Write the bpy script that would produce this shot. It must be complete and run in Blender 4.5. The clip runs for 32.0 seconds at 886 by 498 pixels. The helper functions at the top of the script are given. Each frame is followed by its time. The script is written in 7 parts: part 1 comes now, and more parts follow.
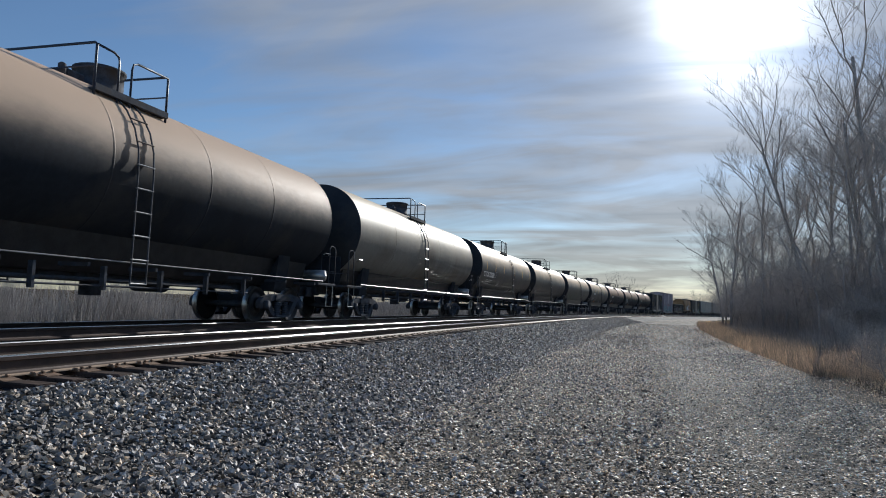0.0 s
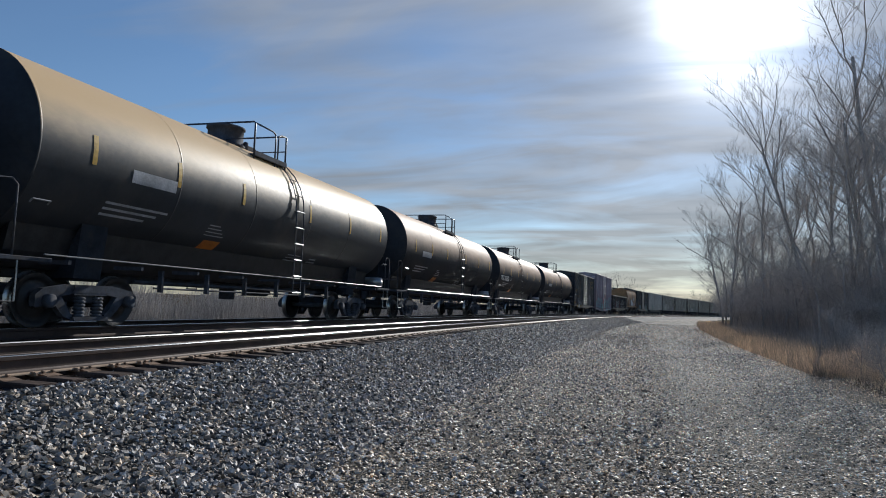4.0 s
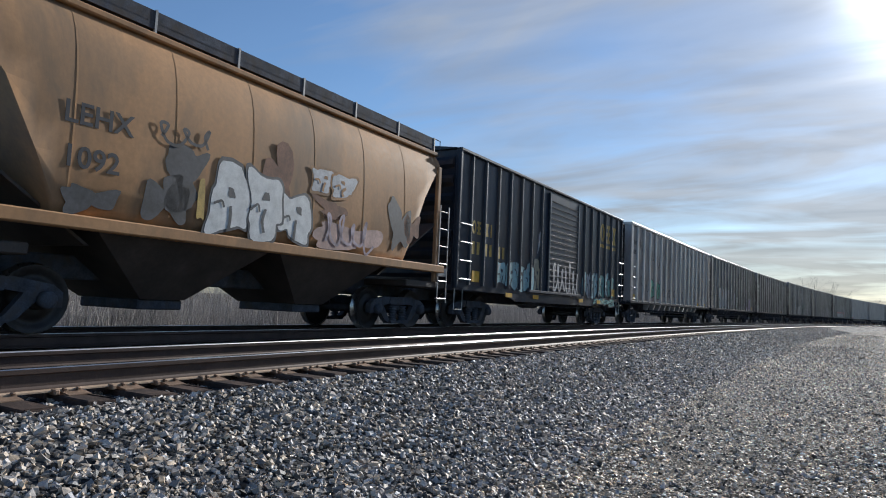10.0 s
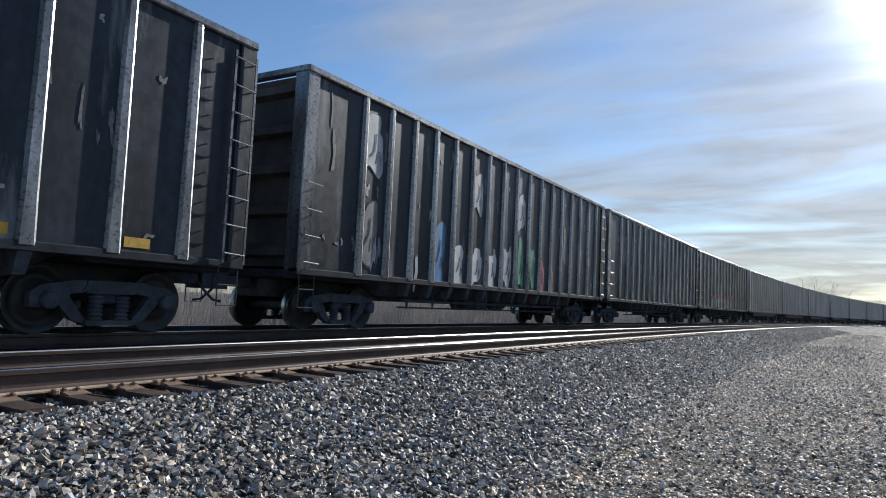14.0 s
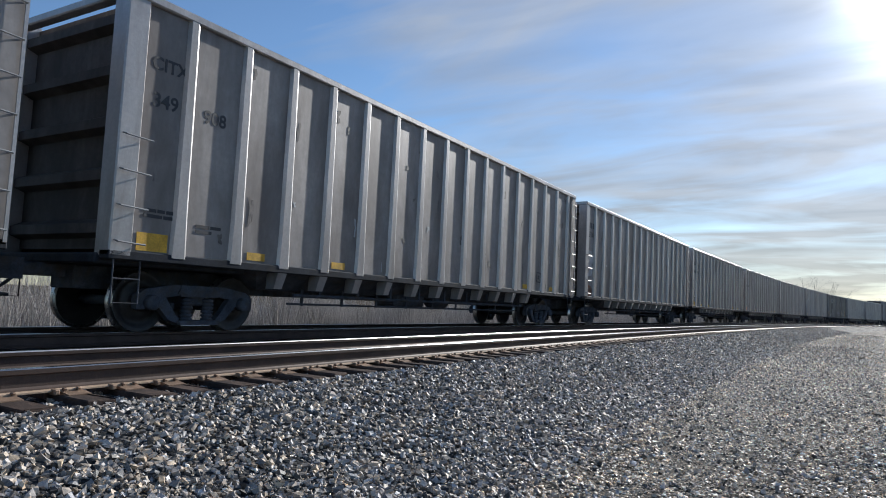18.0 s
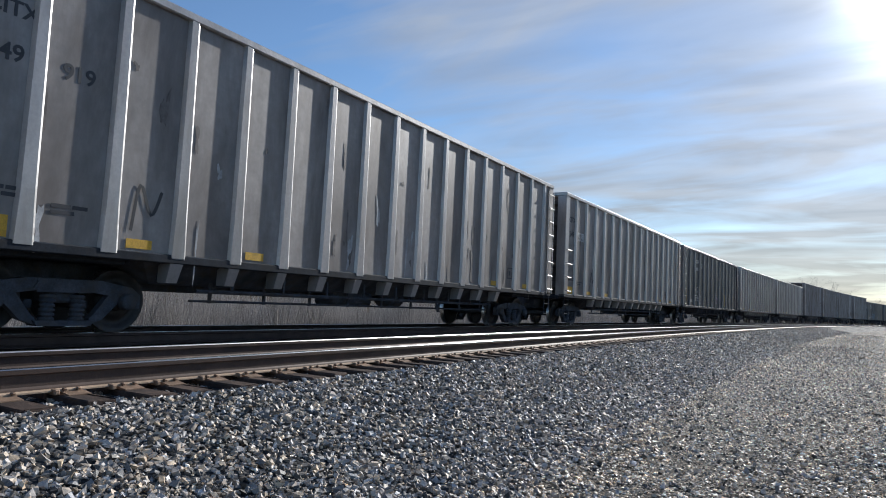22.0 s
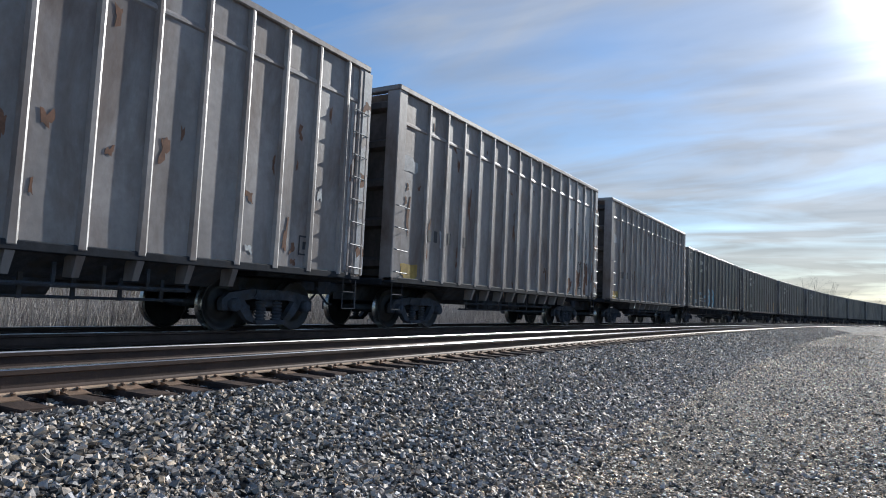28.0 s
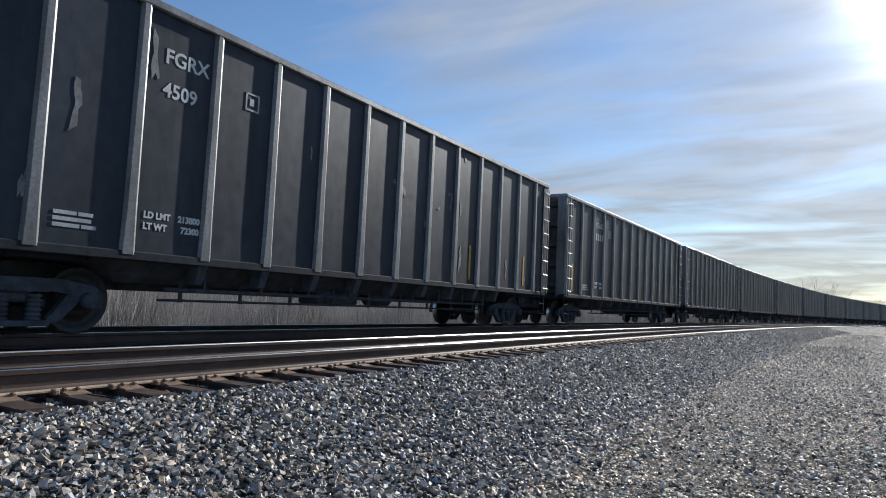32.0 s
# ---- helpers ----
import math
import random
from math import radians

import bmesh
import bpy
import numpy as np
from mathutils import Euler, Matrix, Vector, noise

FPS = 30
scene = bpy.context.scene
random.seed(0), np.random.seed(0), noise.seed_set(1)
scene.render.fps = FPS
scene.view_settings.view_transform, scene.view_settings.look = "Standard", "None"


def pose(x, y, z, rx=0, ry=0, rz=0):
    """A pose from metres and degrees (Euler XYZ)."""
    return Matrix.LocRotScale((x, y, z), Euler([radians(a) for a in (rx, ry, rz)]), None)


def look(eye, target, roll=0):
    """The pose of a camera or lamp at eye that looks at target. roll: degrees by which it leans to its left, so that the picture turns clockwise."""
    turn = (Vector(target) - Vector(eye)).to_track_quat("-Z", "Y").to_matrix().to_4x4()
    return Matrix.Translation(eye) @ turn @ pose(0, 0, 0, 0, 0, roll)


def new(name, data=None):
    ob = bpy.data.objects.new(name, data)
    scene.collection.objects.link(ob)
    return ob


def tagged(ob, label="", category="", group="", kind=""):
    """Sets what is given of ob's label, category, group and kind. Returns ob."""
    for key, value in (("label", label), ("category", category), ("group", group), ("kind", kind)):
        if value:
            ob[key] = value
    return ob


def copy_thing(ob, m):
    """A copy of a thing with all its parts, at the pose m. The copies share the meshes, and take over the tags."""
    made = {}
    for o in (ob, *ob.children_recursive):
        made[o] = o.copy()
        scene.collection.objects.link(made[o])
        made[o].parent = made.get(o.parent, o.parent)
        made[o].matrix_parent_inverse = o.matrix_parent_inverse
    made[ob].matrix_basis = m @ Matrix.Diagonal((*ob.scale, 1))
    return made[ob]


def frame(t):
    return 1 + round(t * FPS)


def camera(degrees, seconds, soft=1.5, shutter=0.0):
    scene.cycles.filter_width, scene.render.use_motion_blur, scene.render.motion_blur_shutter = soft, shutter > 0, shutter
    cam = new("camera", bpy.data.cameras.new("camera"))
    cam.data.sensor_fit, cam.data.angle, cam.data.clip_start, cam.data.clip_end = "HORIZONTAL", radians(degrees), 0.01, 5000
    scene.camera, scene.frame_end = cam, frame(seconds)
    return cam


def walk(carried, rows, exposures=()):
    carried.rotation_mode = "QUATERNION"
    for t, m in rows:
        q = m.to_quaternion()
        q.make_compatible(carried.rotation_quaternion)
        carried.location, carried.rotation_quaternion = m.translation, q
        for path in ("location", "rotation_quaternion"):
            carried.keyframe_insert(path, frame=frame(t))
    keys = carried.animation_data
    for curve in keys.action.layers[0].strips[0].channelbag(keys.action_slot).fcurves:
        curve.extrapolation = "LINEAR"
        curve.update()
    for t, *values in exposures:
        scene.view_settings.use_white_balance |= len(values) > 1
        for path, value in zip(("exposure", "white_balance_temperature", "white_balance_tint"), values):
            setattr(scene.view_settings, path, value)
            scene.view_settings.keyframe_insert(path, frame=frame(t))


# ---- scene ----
from collections import defaultdict

# ---- plan: z is up, the gravel road lies at z = 0, the line runs along +y and bends to the right
RAIL_TOP = 0.73
EYE = RAIL_TOP + 0.62
NEAR_RAIL = 5.145
GAUGE = 1.505
TRAIN_X = 9.835
BEND, BEND_START, BEND_END = 0.00125, 0.0, 360.0
SPEED = 20.0
TIE_STEP = 0.4693


def bend(s):
    """How far the line has swung to the right after s metres."""
    d = min(max(0.0, s - BEND_START), BEND_END)
    return BEND * d * d / 2 + BEND * d * max(0.0, s - BEND_START - BEND_END)


def heading(s):
    return math.atan(BEND * min(max(0.0, s - BEND_START), BEND_END))


# ---- camera
cam = camera(67.42, 32.0, soft=1.0)


def view(x, y, z, left, up, roll):
    a, b = radians(left), radians(up)
    eye = Vector((x, y, EYE + z))
    return look(eye, eye + Vector((-math.sin(a) * math.cos(b), math.cos(a) * math.cos(b), math.sin(b))), roll)


FIRST = (0.322, -0.310, 0.008, 15.232, 4.72, 2.215)
LAST = (0, 0, 0, 29.749, 4.644, 2.563)
walk(cam, [
    (0.0, view(*FIRST)), (3.5, view(*FIRST)), (4.6, view(*FIRST)), (5.1, view(0.31, -0.30, 0.008, 15.9, 4.72, 2.25)),
    (5.5, view(0.19, -0.18, 0.005, 20.45, 4.73, 2.6)),
    (6.0, view(0, 0, 0, 29.304, 4.605, 2.215)), (6.5, view(0, 0, 0, 32.269, 4.903, 2.062)), (7.0, view(0, 0, 0, 32.414, 5.0, 2.156)),
    (7.5, view(0, 0, 0, 31.854, 4.934, 2.342)), (8.0, view(0, 0, 0, 31.107, 4.883, 2.385)), (8.5, view(0, 0, 0, 30.452, 4.768, 2.465)),
    (9.0, view(0, 0, 0, 30.046, 4.715, 2.56)), (9.5, view(0, 0, 0, 29.831, 4.644, 2.543)), (10.0, view(*LAST)),
    (14.5, view(*LAST)), (25.5, view(*LAST)), (32.0, view(*LAST))],
    exposures=[(0.0, -0.1, 5640, 8), (4.9, -0.1, 5640, 8), (6.4, 0.38, 5640, 8), (8.4, 0.38, 5640, 8), (9.2, 0.16, 5640, 8), (10.2, 0.30, 5640, 8), (11.0, 0.38, 5640, 8), (32.0, 0.38, 5640, 8)])

# ---- sky and sun
SUN_LEFT, SUN_UP = -8.2, 23.0
SUN_DIR = Vector((-math.sin(radians(SUN_LEFT)) * math.cos(radians(SUN_UP)), math.cos(radians(SUN_LEFT)) * math.cos(radians(SUN_UP)), math.sin(radians(SUN_UP))))


def nodes_of(tree):
    def add(kind, **sets):
        n = tree.nodes.new(kind)
        for k, v in sets.items():
            if k in n.inputs:
                n.inputs[k].default_value = v
        return n

    def join(a, out, b, inp):
        tree.links.new(a.outputs[out], b.inputs[inp])
    return add, join


GLOW_CORE, GLOW_MID, GLOW_WIDE, CLOUD_BASE = 17.0, 1.3, 0.2, 3.8


def make_world():
    world = bpy.data.worlds.new("sky")
    scene.world = world
    world.use_nodes = True
    tree = world.node_tree
    tree.nodes.clear()
    add, join = nodes_of(tree)
    sky = add("ShaderNodeTexSky")
    sky.sky_type = "NISHITA"
    sky.sun_disc = False
    sky.sun_elevation = radians(SUN_UP)
    sky.sun_rotation = radians(-SUN_LEFT)
    sky.air_density, sky.dust_density, sky.ozone_density = 1.0, 0.2, 2.8
    back = add("ShaderNodeBackground", Strength=0.088)
    out = add("ShaderNodeOutputWorld")
    coord = add("ShaderNodeTexCoord")
    sep = add("ShaderNodeSeparateXYZ")
    join(coord, "Generated", sep, 0)
    # cloud sheet high above: direction divided by its height
    rise = add("ShaderNodeMath")
    rise.operation = "ADD"
    rise.inputs[1].default_value = 0.16
    join(sep, "Z", rise, 0)
    top = add("ShaderNodeMath")
    top.operation = "MAXIMUM"
    top.inputs[1].default_value = 0.05
    join(rise, 0, top, 0)
    u, v = add("ShaderNodeMath"), add("ShaderNodeMath")
    for n, axis in ((u, "X"), (v, "Y")):
        n.operation = "DIVIDE"
        join(sep, axis, n, 0)
        join(top, 0, n, 1)
    flat = add("ShaderNodeCombineXYZ")
    join(u, 0, flat, 0)
    join(v, 0, flat, 1)
    turn = add("ShaderNodeMapping")
    turn.inputs["Rotation"].default_value = (0, 0, radians(14))
    turn.inputs["Scale"].default_value = (0.75, 2.0, 1)
    join(flat, 0, turn, 0)
    streak = add("ShaderNodeTexNoise", Scale=1.25, Detail=6.0, Roughness=0.52, Distortion=0.7)
    join(turn, 0, streak, "Vector")
    broad = add("ShaderNodeTexNoise", Scale=0.9, Detail=4.0, Roughness=0.55)
    join(flat, 0, broad, "Vector")
    # cover grows towards the sun
    dot = add("ShaderNodeVectorMath")
    dot.operation = "DOT_PRODUCT"
    dot.inputs[1].default_value = SUN_DIR
    join(coord, "Generated", dot, 0)
    near = add("ShaderNodeMapRange")
    near.inputs["From Min"].default_value, near.inputs["From Max"].default_value = 0.62, 0.97
    join(dot, "Value", near, 0)
    mix1 = add("ShaderNodeMath")
    mix1.operation = "MULTIPLY_ADD"
    mix1.inputs[1].default_value = 0.75
    join(streak, "Fac", mix1, 0)
    half = add("ShaderNodeMath")
    half.operation = "MULTIPLY"
    half.inputs[1].default_value = 0.42
    join(broad, "Fac", half, 0)
    join(half, 0, mix1, 2)
    mix2 = add("ShaderNodeMath")
    mix2.operation = "MULTIPLY_ADD"
    mix2.inputs[1].default_value = 0.25
    join(near, 0, mix2, 0)
    join(mix1, 0, mix2, 2)
    # and towards the horizon
    haze = add("ShaderNodeMapRange")
    haze.inputs["From Min"].default_value, haze.inputs["From Max"].default_value = 0.0, 0.20
    haze.inputs["To Min"].default_value, haze.inputs["To Max"].default_value = 0.10, 0.0
    join(sep, "Z", haze, 0)
    mix3 = add("ShaderNodeMath")
    mix3.operation = "ADD"
    join(mix2, 0, mix3, 0)
    join(haze, 0, mix3, 1)
    mix2 = mix3
    cover = add("ShaderNodeMapRange")
    cover.inputs["From Min"].default_value, cover.inputs["From Max"].default_value = 0.62, 0.90
    cover.inputs["To Min"].default_value, cover.inputs["To Max"].default_value = 0.04, 0.80
    join(mix2, 0, cover, 0)
    # the sky behind is clear
    side = add("ShaderNodeMapRange")
    side.inputs["From Min"].default_value, side.inputs["From Max"].default_value = -0.15, 0.6
    side.inputs["To Min"].default_value, side.inputs["To Max"].default_value = 0.06, 1.0
    join(dot, "Value", side, 0)
    veil = add("ShaderNodeMath")
    veil.operation = "MULTIPLY"
    join(cover, 0, veil, 0)
    join(side, 0, veil, 1)
    cover = veil
    # thin cloud scatters the sun forwards: a tight core in a wide soft aureole, broken by the streaks
    lift = add("ShaderNodeMath")
    lift.operation = "MAXIMUM"
    lift.inputs[1].default_value = 0.0
    join(dot, "Value", lift, 0)

    def lobe(power, amount):
        n = add("ShaderNodeMath")
        n.operation = "POWER"
        n.inputs[1].default_value = power
        join(lift, 0, n, 0)
        k = add("ShaderNodeMath")
        k.operation = "MULTIPLY"
        k.inputs[1].default_value = amount
        join(n, 0, k, 0)
        return k

    def plus(a, b):
        n = add("ShaderNodeMath")
        n.operation = "ADD"
        join(a, 0, n, 0)
        join(b, 0, n, 1)
        return n
    broken = add("ShaderNodeMapRange")
    broken.inputs["From Min"].default_value, broken.inputs["From Max"].default_value = 0.35, 0.65
    broken.inputs["To Min"].default_value, broken.inputs["To Max"].default_value = 0.55, 1.4
    join(streak, "Fac", broken, 0)
    core = plus(lobe(300.0, GLOW_CORE), lobe(55.0, GLOW_MID))
    aureole = add("ShaderNodeMath")
    aureole.operation = "MULTIPLY"
    join(core, 0, aureole, 0)
    join(broken, 0, aureole, 1)
    base = add("ShaderNodeMath")
    base.operation = "ADD"
    base.inputs[1].default_value = CLOUD_BASE
    join(lobe(7.0, GLOW_WIDE), 0, base, 0)
    lit = plus(base, aureole)
    # thick cloud is greyer underneath, thin edges are bright
    billow = add("ShaderNodeTexNoise", Scale=2.2, Detail=5.0, Roughness=0.5, Distortion=0.4)
    join(turn, 0, billow, "Vector")
    grey = add("ShaderNodeMapRange")
    grey.inputs["From Min"].default_value, grey.inputs["From Max"].default_value = 0.36, 0.62
    grey.inputs["To Min"].default_value, grey.inputs["To Max"].default_value = 0.88, 1.22
    join(billow, "Fac", grey, 0)
    shaped = add("ShaderNodeMath")
    shaped.operation = "MULTIPLY"
    join(lit, 0, shaped, 0)
    join(grey, 0, shaped, 1)
    lit = shaped
    # low cloud is warmer
    low = add("ShaderNodeMapRange")
    low.inputs["From Min"].default_value, low.inputs["From Max"].default_value = 0.02, 0.34
    join(sep, "Z", low, 0)
    warm = add("ShaderNodeMix")
    warm.data_type = "RGBA"
    join(low, 0, warm, "Factor")
    warm.inputs[6].default_value, warm.inputs[7].default_value = (1.0, 0.87, 0.72, 1), (1.0, 0.98, 0.97, 1)
    tint = add("ShaderNodeVectorMath")
    tint.operation = "SCALE"
    tree.links.new(warm.outputs[2], tint.inputs[0])
    join(lit, 0, tint, "Scale")
    blend = add("ShaderNodeMix")
    blend.data_type = "RGBA"
    join(cover, 0, blend, "Factor")
    tree.links.new(sky.outputs[0], blend.inputs[6])
    tree.links.new(tint.outputs[0], blend.inputs[7])
    halo = add("ShaderNodeVectorMath")
    halo.operation = "SCALE"
    halo.inputs[0].default_value = (0.5, 0.49, 0.47)
    join(aureole, 0, halo, "Scale")
    total = add("ShaderNodeVectorMath")
    total.operation = "ADD"
    tree.links.new(blend.outputs[2], total.inputs[0])
    join(halo, 0, total, 1)
    tree.links.new(total.outputs[0], back.inputs["Color"])
    join(back, 0, out, 0)


make_world()
sun = new("sun", bpy.data.lights.new("sun", "SUN"))
sun.data.energy, sun.data.angle, sun.data.color = 4.7, radians(0.6), (1.0, 0.90, 0.76)
sun.matrix_world = look(SUN_DIR * 100, (0, 0, 0))


# ---- materials
def material(name, colour, rough=0.6, metal=0.0, spread=0.25, scale=3.0, fine=40.0, bump=0.15, dirt=None, dirt_amount=0.45, streak=1.0, island=0.0, spec=0.5, alt=None):
    """Two scales of variation, grime in streaks, fine relief; each object gets its own patch of the pattern."""
    m = bpy.data.materials.new(name)
    m.use_nodes = True
    tree = m.node_tree
    add, join = nodes_of(tree)
    shader = tree.nodes["Principled BSDF"]
    coord, info = add("ShaderNodeTexCoord"), add("ShaderNodeObjectInfo")
    shift = add("ShaderNodeVectorMath")
    shift.operation = "ADD"
    far = add("ShaderNodeVectorMath")
    far.operation = "SCALE"
    far.inputs[0].default_value = (37.0, 91.0, 53.0)
    join(info, "Random", far, "Scale")
    join(coord, "Object", shift, 0)
    join(far, 0, shift, 1)
    stretch = add("ShaderNodeMapping")
    stretch.inputs["Scale"].default_value = (1, 1, 1.0 / streak)
    join(shift, 0, stretch, 0)
    big = add("ShaderNodeTexNoise", Scale=scale, Detail=5.0, Roughness=0.6)
    join(stretch, 0, big, "Vector")
    small = add("ShaderNodeTexNoise", Scale=fine, Detail=3.0, Roughness=0.6)
    join(shift, 0, small, "Vector")
    ramp = add("ShaderNodeMapRange")
    ramp.inputs["From Min"].default_value, ramp.inputs["From Max"].default_value = 0.3, 0.7
    ramp.inputs["To Min"].default_value, ramp.inputs["To Max"].default_value = 1 - spread, 1 + spread
    join(big, "Fac", ramp, 0)
    ramp2 = add("ShaderNodeMapRange")
    ramp2.inputs["From Min"].default_value, ramp2.inputs["From Max"].default_value = 0.3, 0.7
    ramp2.inputs["To Min"].default_value, ramp2.inputs["To Max"].default_value = 1 - spread * 0.5, 1 + spread * 0.5
    join(small, "Fac", ramp2, 0)
    both = add("ShaderNodeMath")
    both.operation = "MULTIPLY"
    join(ramp, 0, both, 0)
    join(ramp2, 0, both, 1)
    if island:
        geo = add("ShaderNodeNewGeometry")
        r3 = add("ShaderNodeMapRange")
        r3.inputs["To Min"].default_value, r3.inputs["To Max"].default_value = 1 - island, 1 + island * 1.7
        join(geo, "Random Per Island", r3, 0)
        b2 = add("ShaderNodeMath")
        b2.operation = "MULTIPLY"
        join(both, 0, b2, 0)
        join(r3, 0, b2, 1)
        both = b2
    tone = add("ShaderNodeVectorMath")
    tone.operation = "SCALE"
    tone.inputs[0].default_value = colour
    join(both, 0, tone, "Scale")
    if alt:
        # some pieces are of another kind of stone or stem
        geo2 = add("ShaderNodeNewGeometry")
        spin = add("ShaderNodeMath")
        spin.operation = "MULTIPLY"
        spin.inputs[1].default_value = 17.0
        join(geo2, "Random Per Island", spin, 0)
        part_ = add("ShaderNodeMath")
        part_.operation = "FRACT"
        join(spin, 0, part_, 0)
        hue = add("ShaderNodeMix")
        hue.data_type = "RGBA"
        join(part_, 0, hue, "Factor")
        hue.inputs[6].default_value, hue.inputs[7].default_value = (*colour, 1), (*alt, 1)
        tree.links.new(hue.outputs[2], tone.inputs[0])
    if dirt:
        grime = add("ShaderNodeTexNoise", Scale=scale * 0.8, Detail=7.0, Roughness=0.66, Distortion=0.3)
        join(stretch, 0, grime, "Vector")
        cut = add("ShaderNodeMapRange")
        cut.inputs["From Min"].default_value, cut.inputs["From Max"].default_value = 0.62 - dirt_amount * 0.3, 0.80 - dirt_amount * 0.2
        join(grime, "Fac", cut, 0)
        mixer = add("ShaderNodeMix")
        mixer.data_type = "RGBA"
        join(cut, 0, mixer, "Factor")
        tree.links.new(tone.outputs[0], mixer.inputs[6])
        mixer.inputs[7].default_value = (*dirt, 1)
        tree.links.new(mixer.outputs[2], shader.inputs["Base Color"])
    else:
        tree.links.new(tone.outputs[0], shader.inputs["Base Color"])
    rr = add("ShaderNodeMapRange")
    rr.inputs["To Min"].default_value, rr.inputs["To Max"].default_value = max(0.05, rough - 0.12), min(1.0, rough + 0.12)
    join(small, "Fac", rr, 0)
    join(rr, 0, shader, "Roughness")
    shader.inputs["Metallic"].default_value = metal
    shader.inputs["Specular IOR Level"].default_value = spec
    if bump:
        b = add("ShaderNodeBump", Strength=bump, Distance=0.01)
        join(small, "Fac", b, "Height")
        join(b, "Normal", shader, "Normal")
    return m


M = {}


def pebbled(name, dark, light, cells, rough=0.8):
    """Packed small stones: every cell has its own tone, with sunken joints and broad worn patches."""
    m = bpy.data.materials.new(name)
    m.use_nodes = True
    tree = m.node_tree
    add, join = nodes_of(tree)
    shader = tree.nodes["Principled BSDF"]
    coord = add("ShaderNodeTexCoord")
    cell = add("ShaderNodeTexVoronoi", Scale=cells, Randomness=1.0)
    join(coord, "Object", cell, "Vector")
    sep = add("ShaderNodeSeparateColor")
    join(cell, "Color", sep, 0)
    lift = add("ShaderNodeMath")
    lift.operation = "POWER"
    lift.inputs[1].default_value = 2.2
    join(sep, 0, lift, 0)
    patch = add("ShaderNodeTexNoise", Scale=0.7, Detail=4.0)
    join(coord, "Object", patch, "Vector")
    wear = add("ShaderNodeMapRange")
    wear.inputs["From Min"].default_value, wear.inputs["From Max"].default_value = 0.35, 0.65
    wear.inputs["To Min"].default_value, wear.inputs["To Max"].default_value = 0.7, 1.15
    join(patch, "Fac", wear, 0)
    tone = add("ShaderNodeMix")
    tone.data_type = "RGBA"
    join(lift, 0, tone, "Factor")
    tone.inputs[6].default_value, tone.inputs[7].default_value = (*dark, 1), (*light, 1)
    worn = add("ShaderNodeVectorMath")
    worn.operation = "SCALE"
    tree.links.new(tone.outputs[2], worn.inputs[0])
    join(wear, 0, worn, "Scale")
    tree.links.new(worn.outputs[0], shader.inputs["Base Color"])
    shader.inputs["Roughness"].default_value = rough
    shader.inputs["Specular IOR Level"].default_value = 0.06
    b = add("ShaderNodeBump", Strength=1.0, Distance=0.03)
    b.invert = True
    join(cell, "Distance", b, "Height")
    join(b, "Normal", shader, "Normal")
    return m


# near-black low tone puts the shade between loose stones into the bed
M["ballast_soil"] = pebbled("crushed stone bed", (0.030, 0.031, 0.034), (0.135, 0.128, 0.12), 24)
M["road_soil"] = pebbled("packed gravel", (0.07, 0.06, 0.05), (0.32, 0.265, 0.205), 38)
M["stone"] = material("crushed ballast stone", (0.21, 0.21, 0.217), 0.55, spread=0.3, scale=9, fine=60, bump=0.4, island=0.92, spec=0.4, alt=(0.29, 0.225, 0.155))
M["pebble"] = material("road gravel stone", (0.60, 0.53, 0.45), 0.55, spread=0.25, scale=2, fine=60, bump=0.3, island=0.92, spec=0.35, alt=(0.74, 0.56, 0.37))
M["earth"] = material("winter field", (0.12, 0.097, 0.068), 0.95, spread=0.4, scale=0.15, fine=6, bump=0.6, spec=0.0)
# rust tone kept dark for the shaded web
M["rail_side"] = material("rusty rail", (0.075, 0.05, 0.04), 0.65, metal=0.3, spread=0.3, scale=3, fine=50, bump=0.2)
# pale tan stands for sunlight on the top of the foot
M["rail_foot"] = material("rail foot toned as sunlit", (0.44, 0.32, 0.22), 0.6, metal=0.1, spread=0.25, scale=3, fine=50, bump=0.2)
M["rail_worn"] = material("dull running rail head", (0.40, 0.40, 0.41), 0.22, metal=1.0, spread=0.15, scale=2, fine=30, bump=0.03)
M["rail_head"] = material("polished rail head", (0.72, 0.70, 0.67), 0.34, metal=1.0, spread=0.08, scale=2, fine=30, bump=0.02)
M["tie"] = material("weathered creosoted tie", (0.088, 0.062, 0.05), 0.9, spread=0.45, scale=5, fine=40, bump=0.6, dirt=(0.04, 0.034, 0.033), dirt_amount=0.6, spec=0.12)
M["plate"] = material("rusty tie plate", (0.27, 0.18, 0.12), 0.6, metal=0.35, spread=0.35, scale=8, fine=70, bump=0.3)
M["black_steel"] = material("black painted steel", (0.024, 0.029, 0.040), 0.42, spread=0.4, scale=0.9, fine=5, bump=0.01, dirt=(0.06, 0.06, 0.066), dirt_amount=0.42, streak=4, spec=0.26)
M["dark_steel"] = material("worn dark steel", (0.019, 0.023, 0.032), 0.38, spread=0.7, scale=1.8, fine=6, bump=0.03, dirt=(0.30, 0.29, 0.30), dirt_amount=0.2, streak=6, spec=0.32)
M["rib_dark"] = material("dusty pale-worn rib", (0.19, 0.19, 0.195), 0.45, metal=0.1, spread=0.45, scale=2.5, fine=22, bump=0.12, dirt=(0.09, 0.085, 0.085), dirt_amount=0.35, streak=4)
M["rib_worn"] = material("scuffed bright-edged rib", (0.21, 0.21, 0.22), 0.3, metal=0.5, spread=0.5, scale=2.2, fine=18, bump=0.15, dirt=(0.045, 0.042, 0.045), dirt_amount=0.5, streak=4)
